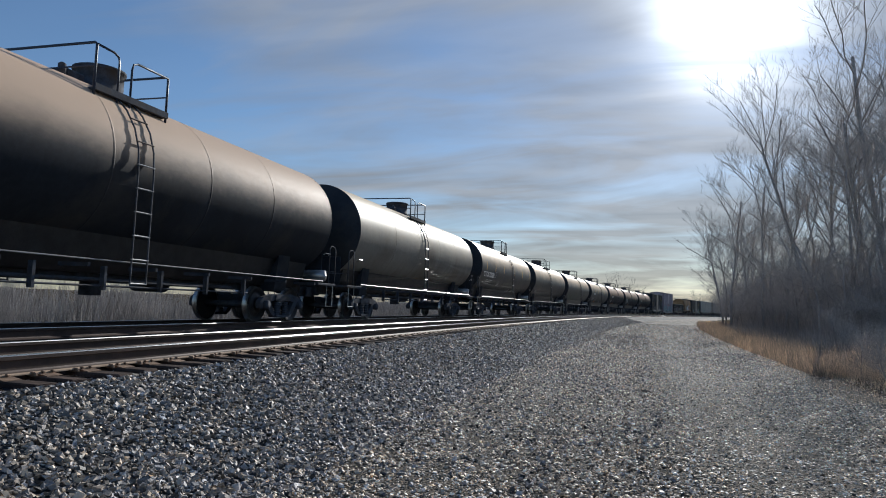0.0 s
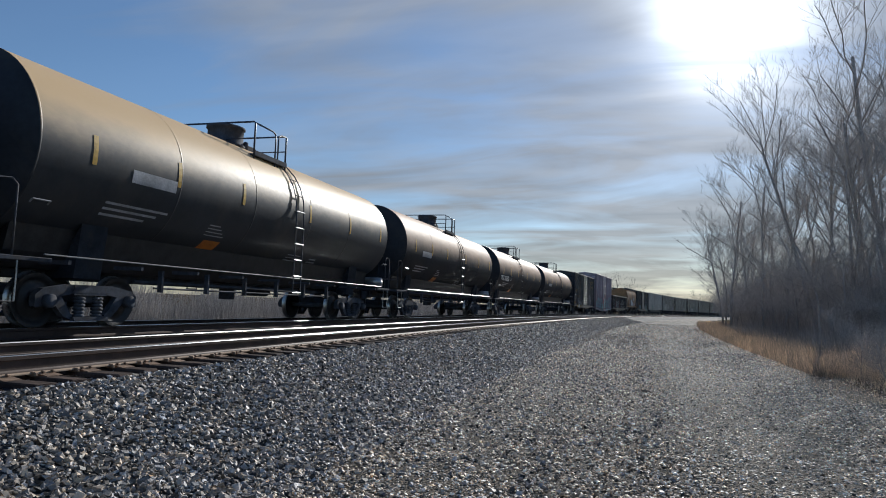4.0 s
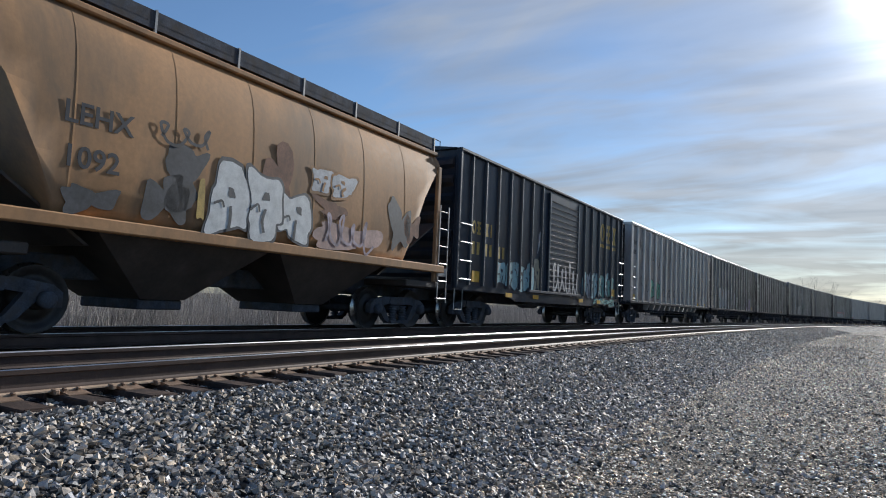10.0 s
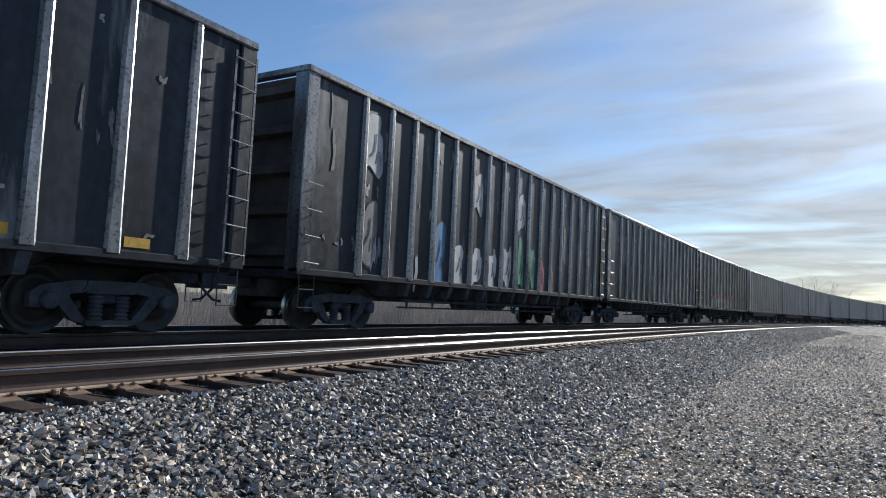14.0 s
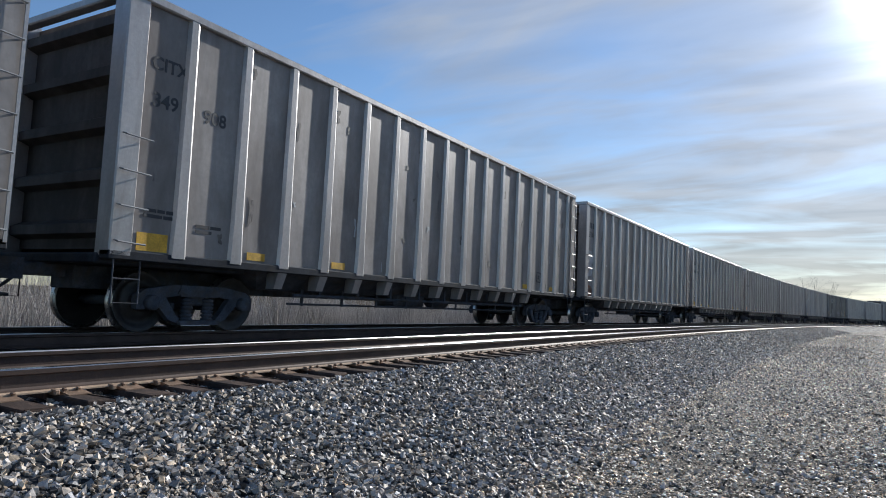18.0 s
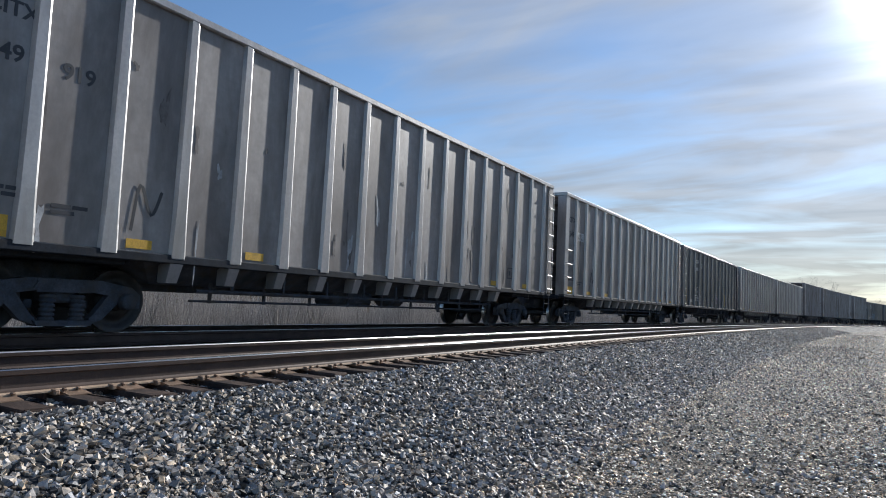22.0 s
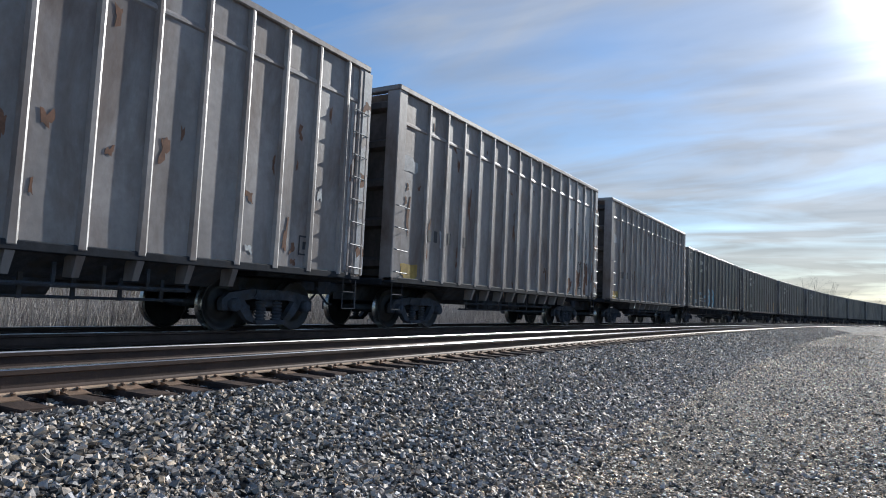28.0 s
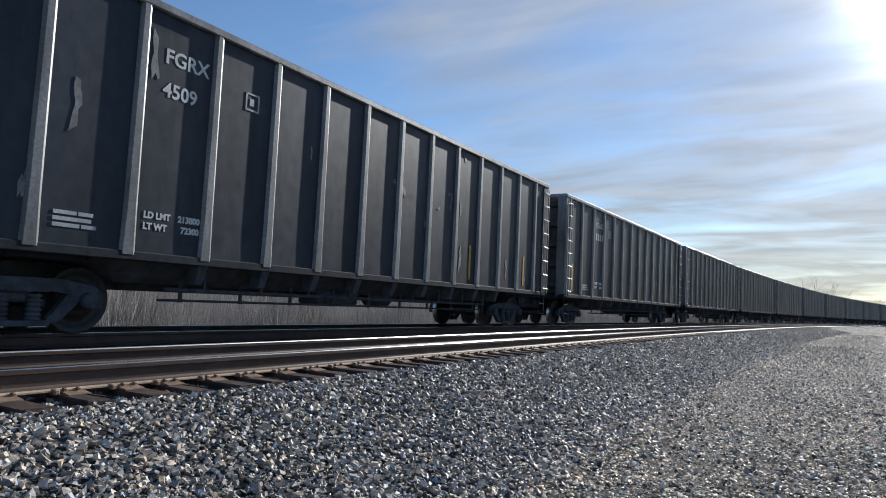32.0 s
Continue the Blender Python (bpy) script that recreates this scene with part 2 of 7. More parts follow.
# pale tone stands for sunlight along a rib's chamfer
M["sun_edge"] = material("rib edge coloured bright as sun-caught", (0.50, 0.50, 0.50), 0.35, metal=0.5, spread=0.6, scale=2.5, fine=16, bump=0.05, dirt=(0.06, 0.058, 0.06), dirt_amount=0.45, streak=3)
M["alu"] = material("weathered grey aluminium", (0.305, 0.28, 0.268), 0.48, metal=0.2, spread=0.24, scale=1.1, fine=7, bump=0.1, dirt=(0.165, 0.142, 0.13), dirt_amount=0.7, streak=3.0)
M["alu_rib"] = material("grey aluminium rib", (0.41, 0.39, 0.385), 0.36, metal=0.35, spread=0.16, scale=2.0, fine=20, bump=0.15, dirt=(0.28, 0.26, 0.24), dirt_amount=0.45, streak=4)
# the same painted sun glint for the grey cars
M["alu_edge"] = material("aluminium rib edge coloured as sun-caught", (0.52, 0.51, 0.50), 0.45, metal=0.2, spread=0.45, scale=3, fine=18, bump=0.05, dirt=(0.26, 0.25, 0.24), dirt_amount=0.6, streak=3)
# ends coloured dark for the shade on the side away from the sun
M["shaded_end"] = material("end sheet coloured dark as in shade", (0.10, 0.088, 0.082), 0.7, spread=0.35, scale=1.4, fine=10, bump=0.1, dirt=(0.05, 0.045, 0.045), dirt_amount=0.6, streak=3, spec=0.2)
M["tall_grey"] = material("dented pale grey steel", (0.32, 0.292, 0.282), 0.5, metal=0.1, spread=0.2, scale=1.3, fine=7, bump=0.3, dirt=(0.17, 0.125, 0.105), dirt_amount=0.6, streak=2.5)
M["tank_pale"] = material("pale grey tank shell", (0.27, 0.25, 0.215), 0.5, spec=0.3, spread=0.2, scale=0.6, fine=12, bump=0.04, dirt=(0.16, 0.13, 0.10), dirt_amount=0.5, streak=2)


def dusty_sheen(key, crown_tone, low, high):
    """Dusty sun sheen painted on the upper faces of a shell, thinning out in ragged patches down its sides."""
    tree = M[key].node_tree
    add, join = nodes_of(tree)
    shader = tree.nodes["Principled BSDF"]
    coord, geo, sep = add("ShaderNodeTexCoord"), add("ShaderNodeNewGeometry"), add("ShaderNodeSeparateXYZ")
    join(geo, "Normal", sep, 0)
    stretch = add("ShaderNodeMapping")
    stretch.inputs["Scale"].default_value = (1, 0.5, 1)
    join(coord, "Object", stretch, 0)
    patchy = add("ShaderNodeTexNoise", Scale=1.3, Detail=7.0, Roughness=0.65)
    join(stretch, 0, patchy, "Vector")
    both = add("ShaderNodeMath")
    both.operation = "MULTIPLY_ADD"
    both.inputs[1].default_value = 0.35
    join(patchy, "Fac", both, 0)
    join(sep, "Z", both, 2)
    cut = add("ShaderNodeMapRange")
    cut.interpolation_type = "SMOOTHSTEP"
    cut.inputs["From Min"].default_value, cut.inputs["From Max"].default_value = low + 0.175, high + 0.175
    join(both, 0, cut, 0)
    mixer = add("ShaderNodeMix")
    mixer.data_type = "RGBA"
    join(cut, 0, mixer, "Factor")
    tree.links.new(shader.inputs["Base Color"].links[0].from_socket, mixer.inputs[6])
    mixer.inputs[7].default_value = (*crown_tone, 1)
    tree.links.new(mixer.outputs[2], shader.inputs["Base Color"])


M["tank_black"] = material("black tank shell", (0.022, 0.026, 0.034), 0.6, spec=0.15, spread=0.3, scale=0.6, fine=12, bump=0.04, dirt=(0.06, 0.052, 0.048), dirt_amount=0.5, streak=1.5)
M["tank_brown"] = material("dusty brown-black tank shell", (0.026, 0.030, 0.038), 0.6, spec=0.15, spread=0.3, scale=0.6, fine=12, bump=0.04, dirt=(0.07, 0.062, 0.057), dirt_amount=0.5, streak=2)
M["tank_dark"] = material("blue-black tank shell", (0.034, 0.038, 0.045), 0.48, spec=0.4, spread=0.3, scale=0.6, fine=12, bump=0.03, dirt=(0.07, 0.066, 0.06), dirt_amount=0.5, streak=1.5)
# crown colours hold the warm sunlight as well as the dusty film
dusty_sheen("tank_dark", (0.78, 0.54, 0.28), -0.05, 0.5)
dusty_sheen("tank_black", (0.58, 0.38, 0.24), -0.18, 0.42)
dusty_sheen("tank_brown", (0.66, 0.48, 0.34), -0.12, 0.45)
dusty_sheen("tank_pale", (0.66, 0.53, 0.34), -0.25, 0.6)
# heads get a near-black tone for the shade on the tank's end
M["tank_head"] = material("grimy tank head coloured dark as in shade", (0.030, 0.034, 0.042), 0.6, spec=0.2, spread=0.3, scale=0.8, fine=12, bump=0.04, dirt=(0.06, 0.055, 0.052), dirt_amount=0.5)
# darker than the running gear, to colour in the shade under the bodies
M["gear_shaded"] = material("black underframe coloured as in shade", (0.030, 0.034, 0.043), 0.75, spread=0.35, scale=3, fine=30, bump=0.2, dirt=(0.05, 0.046, 0.044), dirt_amount=0.4, spec=0.12)
# base colour raised to blue-grey for the haze lying over the gear
M["running_gear"] = material("grimy running gear with haze tint", (0.075, 0.082, 0.10), 0.8, spread=0.4, scale=4, fine=40, bump=0.3, dirt=(0.085, 0.075, 0.068), dirt_amount=0.5, spec=0.12)
M["wheel"] = material("dull steel wheel", (0.04, 0.037, 0.036), 0.5, metal=0.4, spread=0.3, scale=4, fine=30, bump=0.1)
M["rim"] = material("bright wheel tread", (0.45, 0.44, 0.43), 0.3, metal=1.0, spread=0.1, scale=4, fine=30, bump=0.02)
M["navy_rail"] = material("blue-black painted guard rail", (0.022, 0.034, 0.062), 0.5, spread=0.2, scale=6, fine=40, bump=0.02)
M["rung_steel"] = material("dull grey ladder rung", (0.30, 0.30, 0.30), 0.5, metal=0.2, spread=0.25, scale=6, fine=40, bump=0.05)
M["bare_steel"] = material("galvanised grab iron", (0.42, 0.42, 0.42), 0.35, metal=0.7, spread=0.2, scale=6, fine=40, bump=0.05)
M["box_blue"] = material("dark blue-black boxcar paint", (0.026, 0.034, 0.050), 0.36, spec=0.3, spread=0.3, scale=0.9, fine=14, bump=0.02, dirt=(0.08, 0.06, 0.05), dirt_amount=0.5, streak=5)
M["lilac"] = material("faded lilac-grey paint", (0.46, 0.39, 0.42), 0.5, spread=0.2, scale=0.7, fine=12, bump=0.1, dirt=(0.24, 0.16, 0.17), dirt_amount=0.55, streak=6)
M["tan"] = material("faded tan hopper paint", (0.44, 0.25, 0.12), 0.7, spec=0.25, spread=0.2, scale=0.8, fine=12, bump=0.08, dirt=(0.20, 0.14, 0.09), dirt_amount=0.55, streak=3)
M["gon_black"] = material("black gondola paint", (0.022, 0.026, 0.036), 0.36, spec=0.22, spread=0.35, scale=0.9, fine=14, bump=0.02, dirt=(0.07, 0.055, 0.045), dirt_amount=0.55, streak=4)
M["white_paint"] = material("white stencil paint", (0.62, 0.62, 0.60), 0.55, spread=0.2, scale=6, fine=50, bump=0.02)
M["dull_white"] = material("faded white spray paint", (0.42, 0.42, 0.43), 0.55, spread=0.35, scale=2.5, fine=30, bump=0.02)
M["yellow"] = material("yellow paint", (0.62, 0.36, 0.03), 0.5, spread=0.25, scale=5, fine=40, bump=0.02)
M["orange"] = material("orange placard", (0.62, 0.20, 0.03), 0.5, spread=0.2, scale=5, fine=40, bump=0.02)
M["teal"] = material("teal spray paint", (0.10, 0.36, 0.38), 0.5, spread=0.3, scale=2, fine=20, bump=0.02)
M["red"] = material("red spray paint", (0.42, 0.06, 0.08), 0.5, spread=0.3, scale=2, fine=20, bump=0.02)
M["blue"] = material("blue spray paint", (0.05, 0.20, 0.42), 0.5, spread=0.3, scale=2, fine=20, bump=0.02)
M["green"] = material("green spray paint", (0.07, 0.30, 0.20), 0.5, spread=0.3, scale=2, fine=20, bump=0.02)
M["violet"] = material("violet spray paint", (0.24, 0.18, 0.36), 0.5, spread=0.3, scale=2, fine=20, bump=0.02)
M["black_paint"] = material("black stencil paint", (0.02, 0.02, 0.022), 0.5, spread=0.2, scale=6, fine=40, bump=0.02)
M["bark"] = material("grey-brown bark", (0.42, 0.38, 0.345), 0.9, spread=0.35, scale=3, fine=30, bump=0.6)
M["twig"] = material("bare winter twigs", (0.52, 0.47, 0.425), 0.9, spread=0.3, scale=2, fine=20, bump=0.0)
M["far_twig"] = material("hazy winter twigs", (0.22, 0.20, 0.19), 0.95, spread=0.2, scale=0.2, fine=4, bump=0.0)
M["thicket"] = material("grey-brown winter thicket", (0.52, 0.475, 0.44), 0.95, spread=0.25, scale=0.4, fine=6, bump=0.0, island=0.35, spec=0.1)
M["straw"] = material("dry straw grass", (0.66, 0.565, 0.45), 0.85, spread=0.3, scale=0.7, fine=12, bump=0.0, island=0.45)
M["reed"] = material("grey-brown dead brush", (0.44, 0.42, 0.405), 0.9, spread=0.3, scale=0.5, fine=12, bump=0.0, island=0.35)


for key in ("straw", "reed", "thicket"):
    # thin dry leaves let light through
    tree_ = M[key].node_tree
    add_, join_ = nodes_of(tree_)
    thin = add_("ShaderNodeBsdfTranslucent")
    shader_ = tree_.nodes["Principled BSDF"]
    tree_.links.new(shader_.inputs["Base Color"].links[0].from_socket, thin.inputs["Color"])
    mixed = add_("ShaderNodeMixShader")
    mixed.inputs[0].default_value = 0.45
    tree_.links.new(shader_.outputs[0], mixed.inputs[1])
    tree_.links.new(thin.outputs[0], mixed.inputs[2])
    tree_.links.new(mixed.outputs[0], tree_.nodes["Material Output"].inputs["Surface"])

# ---- mesh builder
class Shape:
    def __init__(self):
        self.v, self.f, self.m, self.smooth = [], [], [], []

    def add(self, verts, faces, slot=0, smooth=False):
        n = len(self.v)
        self.v += [tuple(p) for p in verts]
        self.f += [tuple(i + n for i in face) for face in faces]
        self.m += [slot] * len(faces)
        self.smooth += [smooth] * len(faces)
        return self

    def box(self, x0, x1, y0, y1, z0, z1, slot=0, bevel=0.0):
        if bevel > 0:
            return self.rounded(x0, x1, y0, y1, z0, z1, bevel, slot)
        v = [(x0, y0, z0), (x1, y0, z0), (x1, y1, z0), (x0, y1, z0), (x0, y0, z1), (x1, y0, z1), (x1, y1, z1), (x0, y1, z1)]
        return self.add(v, [(3, 2, 1, 0), (4, 5, 6, 7), (0, 1, 5, 4), (1, 2, 6, 5), (2, 3, 7, 6), (3, 0, 4, 7)], slot)

    def rounded(self, x0, x1, y0, y1, z0, z1, b, slot=0):
        b = min(b, (x1 - x0) / 2.01, (y1 - y0) / 2.01, (z1 - z0) / 2.01)
        prof = [(x0 + b, y0), (x1 - b, y0), (x1, y0 + b), (x1, y1 - b), (x1 - b, y1), (x0 + b, y1), (x0, y1 - b), (x0, y0 + b)]
        inner = [(min(max(x, x0 + b), x1 - b), min(max(y, y0 + b), y1 - b)) for x, y in prof]
        rings = [[(x, y, z0) for x, y in inner], [(x, y, z0 + b) for x, y in prof], [(x, y, z1 - b) for x, y in prof], [(x, y, z1) for x, y in inner]]
        return self.loft(rings, slot)

    def loft(self, rings, slot=0, smooth=False, close=True, caps=True):
        n = len(rings[0])
        v = [p for r in rings for p in r]
        f = []
        for i in range(len(rings) - 1):
            for j in range(n if close else n - 1):
                a, b = i * n + j, i * n + (j + 1) % n
                f.append((a, b, b + n, a + n))
        self.add(v, f, slot, smooth)
        if caps:
            k = len(self.v) - len(v)
            self.f += [tuple(k + j for j in reversed(range(n))), tuple(k + (len(rings) - 1) * n + j for j in range(n))]
            self.m += [slot, slot]
            self.smooth += [False, False]
        return self

    def prism(self, outline, axis, a, b, slot=0):
        """A flat outline pushed along an axis: outline pairs are (y, z), (x, z) or (x, y)."""
        def put(p, c):
            return {"x": (c, p[0], p[1]), "y": (p[0], c, p[1]), "z": (p[0], p[1], c)}[axis]
        return self.loft([[put(p, a) for p in outline], [put(p, b) for p in outline]], slot)

    def tube(self, pts, r, n=6, slot=0, r_end=None, caps=True):
        pts = [Vector(p) for p in pts]
        rings = []
        for i, p in enumerate(pts):
            d = (pts[min(i + 1, len(pts) - 1)] - pts[max(i - 1, 0)]).normalized()
            side = d.cross(Vector((0, 0, 1)) if abs(d.z) < 0.9 else Vector((1, 0, 0))).normalized()
            up = side.cross(d)
            rad = r if r_end is None else r + (r_end - r) * i / (len(pts) - 1)
            rings.append([tuple(p + (side * math.cos(2 * math.pi * k / n) + up * math.sin(2 * math.pi * k / n)) * rad) for k in range(n)])
        return self.loft(rings, slot, smooth=n > 5, caps=caps)

    def lathe(self, prof, axis="y", n=24, at=(0, 0, 0), slot=0, smooth=True, caps=True):
        """prof: (place along the axis, radius)."""
        rings = []
        for c, r in prof:
            ring = []
            for k in range(n):
                a, b = r * math.cos(2 * math.pi * k / n), r * math.sin(2 * math.pi * k / n)
                p = {"y": (a, c, b), "x": (c, a, b), "z": (a, b, c)}[axis]
                ring.append((p[0] + at[0], p[1] + at[1], p[2] + at[2]))
            rings.append(ring)
        return self.loft(rings, slot, smooth, caps=caps)

    def mesh(self, name, mats):
        me = bpy.data.meshes.new(name)
        me.from_pydata(self.v, [], self.f)
        for m in mats:
            me.materials.append(m)
        if len(mats) > 1:
            me.polygons.foreach_set("material_index", self.m)
        me.polygons.foreach_set("use_smooth", self.smooth)
        bm = bmesh.new()
        bm.from_mesh(me)
        bmesh.ops.recalc_face_normals(bm, faces=bm.faces)
        bm.to_mesh(me)
        bm.free()
        me.update()
        return me


def part(name, shape, mats, parent=None, label="", at=None):
    """One mesh object, under a thing or a part; mats is a material's key or several."""
    keys = [mats] if isinstance(mats, str) else list(mats)
    data = shape if isinstance(shape, bpy.types.Mesh) else shape.mesh(name, [M[k] for k in keys])
    ob = new(name, data)
    if parent:
        ob.parent = parent
    if at is not None:
        ob.matrix_basis = at
    if label:
        ob["label"] = label
    return ob


def thing(name, label, category, group="", kind=""):
    return tagged(new(name), label, category, group, kind)


# ---- ground, road, track beds
def along(step_near=1.0):
    s, out = -30.0, [-760.0, -400.0, -200.0, -100.0, -60.0]
    while s < 900:
        out.append(s)
        s += step_near if s < 40 else (4.0 if s < 200 else 20.0)
    return out


def swept(profile, places, slot=0, shape=None):
    """Sheet over a line of (offset to the right, height) pairs carried along the bend."""
    g = shape or Shape()
    n = len(profile)
    v = [(x + bend(s), s, z) for s in places for x, z in profile]
    f = [(i * n + j, i * n + j + 1, (i + 1) * n + j + 1, (i + 1) * n + j) for i in range(len(places) - 1) for j in range(n - 1)]
    return g.add(v, f, slot)


def make_setting():
    g = Shape()
    places = [-1500] + along(6.0) + [1400, 2500]
    lat = [-1800, -500, -150, -60, -30, -20, -15.5, -13.6, -11.8, -4.2, -2.4, 4.6, 6.5, 10, 16, 30, 60, 150, 500, 1800]
    hgt = [0.0, 0.0, 0.0, -0.1, -0.3, -0.4, -0.45, -0.35, -0.05, -0.05, -0.03, -0.03, 0.10, 0.16, 0.2, 0.2, 0.2, 0.2, 0.2, 0.2]
    swept(list(zip(lat, hgt)), places, shape=g)
    tagged(part("ground", g, "earth"), "flat winter field of dry brown grass beside the line", "ground", kind="structure")

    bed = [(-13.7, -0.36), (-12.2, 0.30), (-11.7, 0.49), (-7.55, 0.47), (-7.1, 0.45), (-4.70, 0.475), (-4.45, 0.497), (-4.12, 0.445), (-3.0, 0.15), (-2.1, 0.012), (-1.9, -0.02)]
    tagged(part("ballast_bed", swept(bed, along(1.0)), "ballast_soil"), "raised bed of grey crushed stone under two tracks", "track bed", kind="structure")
    places = [v for v in along(1.0) if v <= 320]
    road = [(-2.2, -0.01), (-1.95, 0.004), (-1.2, 0.012), (0.3, -0.004), (1.6, 0.014), (3.2, 0.004), (4.4, 0.016), (5.6, -0.05)]
    tagged(part("gravel_road", swept(road, places), "road_soil"), "pale packed gravel access road along the tracks", "road", kind="structure")


def rail_shape(x, z, s0, s1, foot=2):
    """Foot, web and head of one rail; the running surface is bright."""
    g = Shape()
    prof = [(-0.075, -0.185), (0.075, -0.185), (0.075, -0.174), (0.046, -0.164), (0.022, -0.155), (0.009, -0.140), (0.009, -0.055), (0.034, -0.042), (0.036, -0.008),
            (0.030, 0.0), (-0.030, 0.0), (-0.036, -0.008), (-0.034, -0.042), (-0.009, -0.055), (-0.009, -0.140), (-0.022, -0.155), (-0.046, -0.164), (-0.075, -0.174)]
    places = [s for s in along(1.0) if s0 <= s <= s1]
    n = len(prof)
    v = [(x + px + bend(s), s, z + pz) for s in places for px, pz in prof]
    for j in range(n):
        f = [(i * n + j, i * n + (j + 1) % n, (i + 1) * n + (j + 1) % n, (i + 1) * n + j) for i in range(len(places) - 1)]
        g.add(v, [], 0) if j == 0 else None
        g.f += f
        g.m += [1 if j in (8, 9, 10) else (foot if j in (1, 2, 17) else 0)] * len(f)
        g.smooth += [False] * len(f)
    return g


def make_tracks():
    near = thing("railway_track", "empty near track of rusty rails on wooden ties", "railway track", kind="structure")
    far = thing("railway_track", "far track under the passing freight train", "railway track", kind="structure")
    part("rail", rail_shape(-NEAR_RAIL, RAIL_TOP, -760, 900), ("rail_side", "rail_worn", "rail_foot"), near, "rusty rail with a bright running surface")
    part("rail", rail_shape(-NEAR_RAIL - GAUGE, RAIL_TOP - 0.017, -760, 900, 0), ("rail_side", "rail_head", "rail_foot"), near)
    for x in (-TRAIN_X + GAUGE / 2, -TRAIN_X - GAUGE / 2):
        part("rail", rail_shape(x, RAIL_TOP - 0.026, -760, 900, 0), ("rail_side", "rail_head", "rail_foot"), far)
    rnd = random.Random(4)
    ties = []
    for k in range(4):
        g = Shape()
        l, w = 1.30, 0.115
        g.rounded(-l, l, -w, w, -0.17, 0, 0.012)
        g.v = [(x + rnd.uniform(-0.012, 0.012), y + rnd.uniform(-0.008, 0.008), z + rnd.uniform(-0.006, 0.004)) for x, y, z in g.v]
        ties.append(g.mesh("tie", [M["tie"]]))
    plate = Shape().prism([(-0.19, 0), (0.19, 0), (0.19, 0.008), (0.09, 0.022), (-0.09, 0.022), (-0.19, 0.008)], "y", -0.09, 0.09).mesh("tie_plate", [M["plate"]])
    spike = Shape()
    for dy in (-0.055, 0.055):
        spike.box(-0.01, 0.01, dy - 0.01, dy + 0.01, 0.0, 0.022).rounded(-0.024, 0.016, dy - 0.017, dy + 0.017, 0.018, 0.036, 0.008)
    spike = spike.mesh("rail_spike", [M["plate"]])
    anchor = Shape().rounded(-0.05, 0.05, -0.02, 0.02, -0.03, 0.012, 0.008).mesh("rail_anchor", [M["plate"]])
    mid = -NEAR_RAIL - GAUGE / 2
    top = RAIL_TOP - 0.185 - 0.022
    s, i = 3.123 - 24 * TIE_STEP, 0
    rest = Shape()
    while s < 240:
        j = s + rnd.uniform(-0.03, 0.03)
        a = -math.degrees(heading(j)) + rnd.uniform(-1.2, 1.2)
        if s < 62:
            part("tie", ties[rnd.randrange(4)], "tie", near, at=pose(mid + bend(j) + rnd.uniform(-0.06, 0.06), j, top, 0, 0, a))
            for x in (-NEAR_RAIL, -NEAR_RAIL - GAUGE):
                part("tie_plate", plate, "plate", near, at=pose(x + bend(j), j, top - 0.001, 0, 0, a))
                if s < 34 and x == -NEAR_RAIL:
                    for side in (-1, 1):
                        part("rail_spike", spike, "plate", near, at=pose(x + bend(j) + side * 0.088, j + rnd.uniform(-0.02, 0.02), top + 0.012, 0, 0, a + (180 if side < 0 else 0)))
            if s < 34:
                part("rail_anchor", anchor, "plate", near, at=pose(-NEAR_RAIL + bend(j) + 0.07, j - 0.14, top + 0.03, 0, 0, a))
        else:
            x = mid + bend(j)
            rest.box(x - 1.3, x + 1.3, j - 0.11, j + 0.11, top - 0.17, top)
            rest.box(-NEAR_RAIL + bend(j) - 0.17, -NEAR_RAIL + bend(j) + 0.17, j - 0.09, j + 0.09, top, top + 0.02)
        s += TIE_STEP
    tagged(part("tie", rest, "tie", near), kind="stuff")
    rest = Shape()
    s = -12.0
    while s < 160:
        x = -TRAIN_X + bend(s)
        rest.box(x - 1.3, x + 1.3, s - 0.11, s + 0.11, top - 0.196, top - 0.026)
        s += TIE_STEP
    tagged(part("tie", rest, "tie", far), kind="stuff")


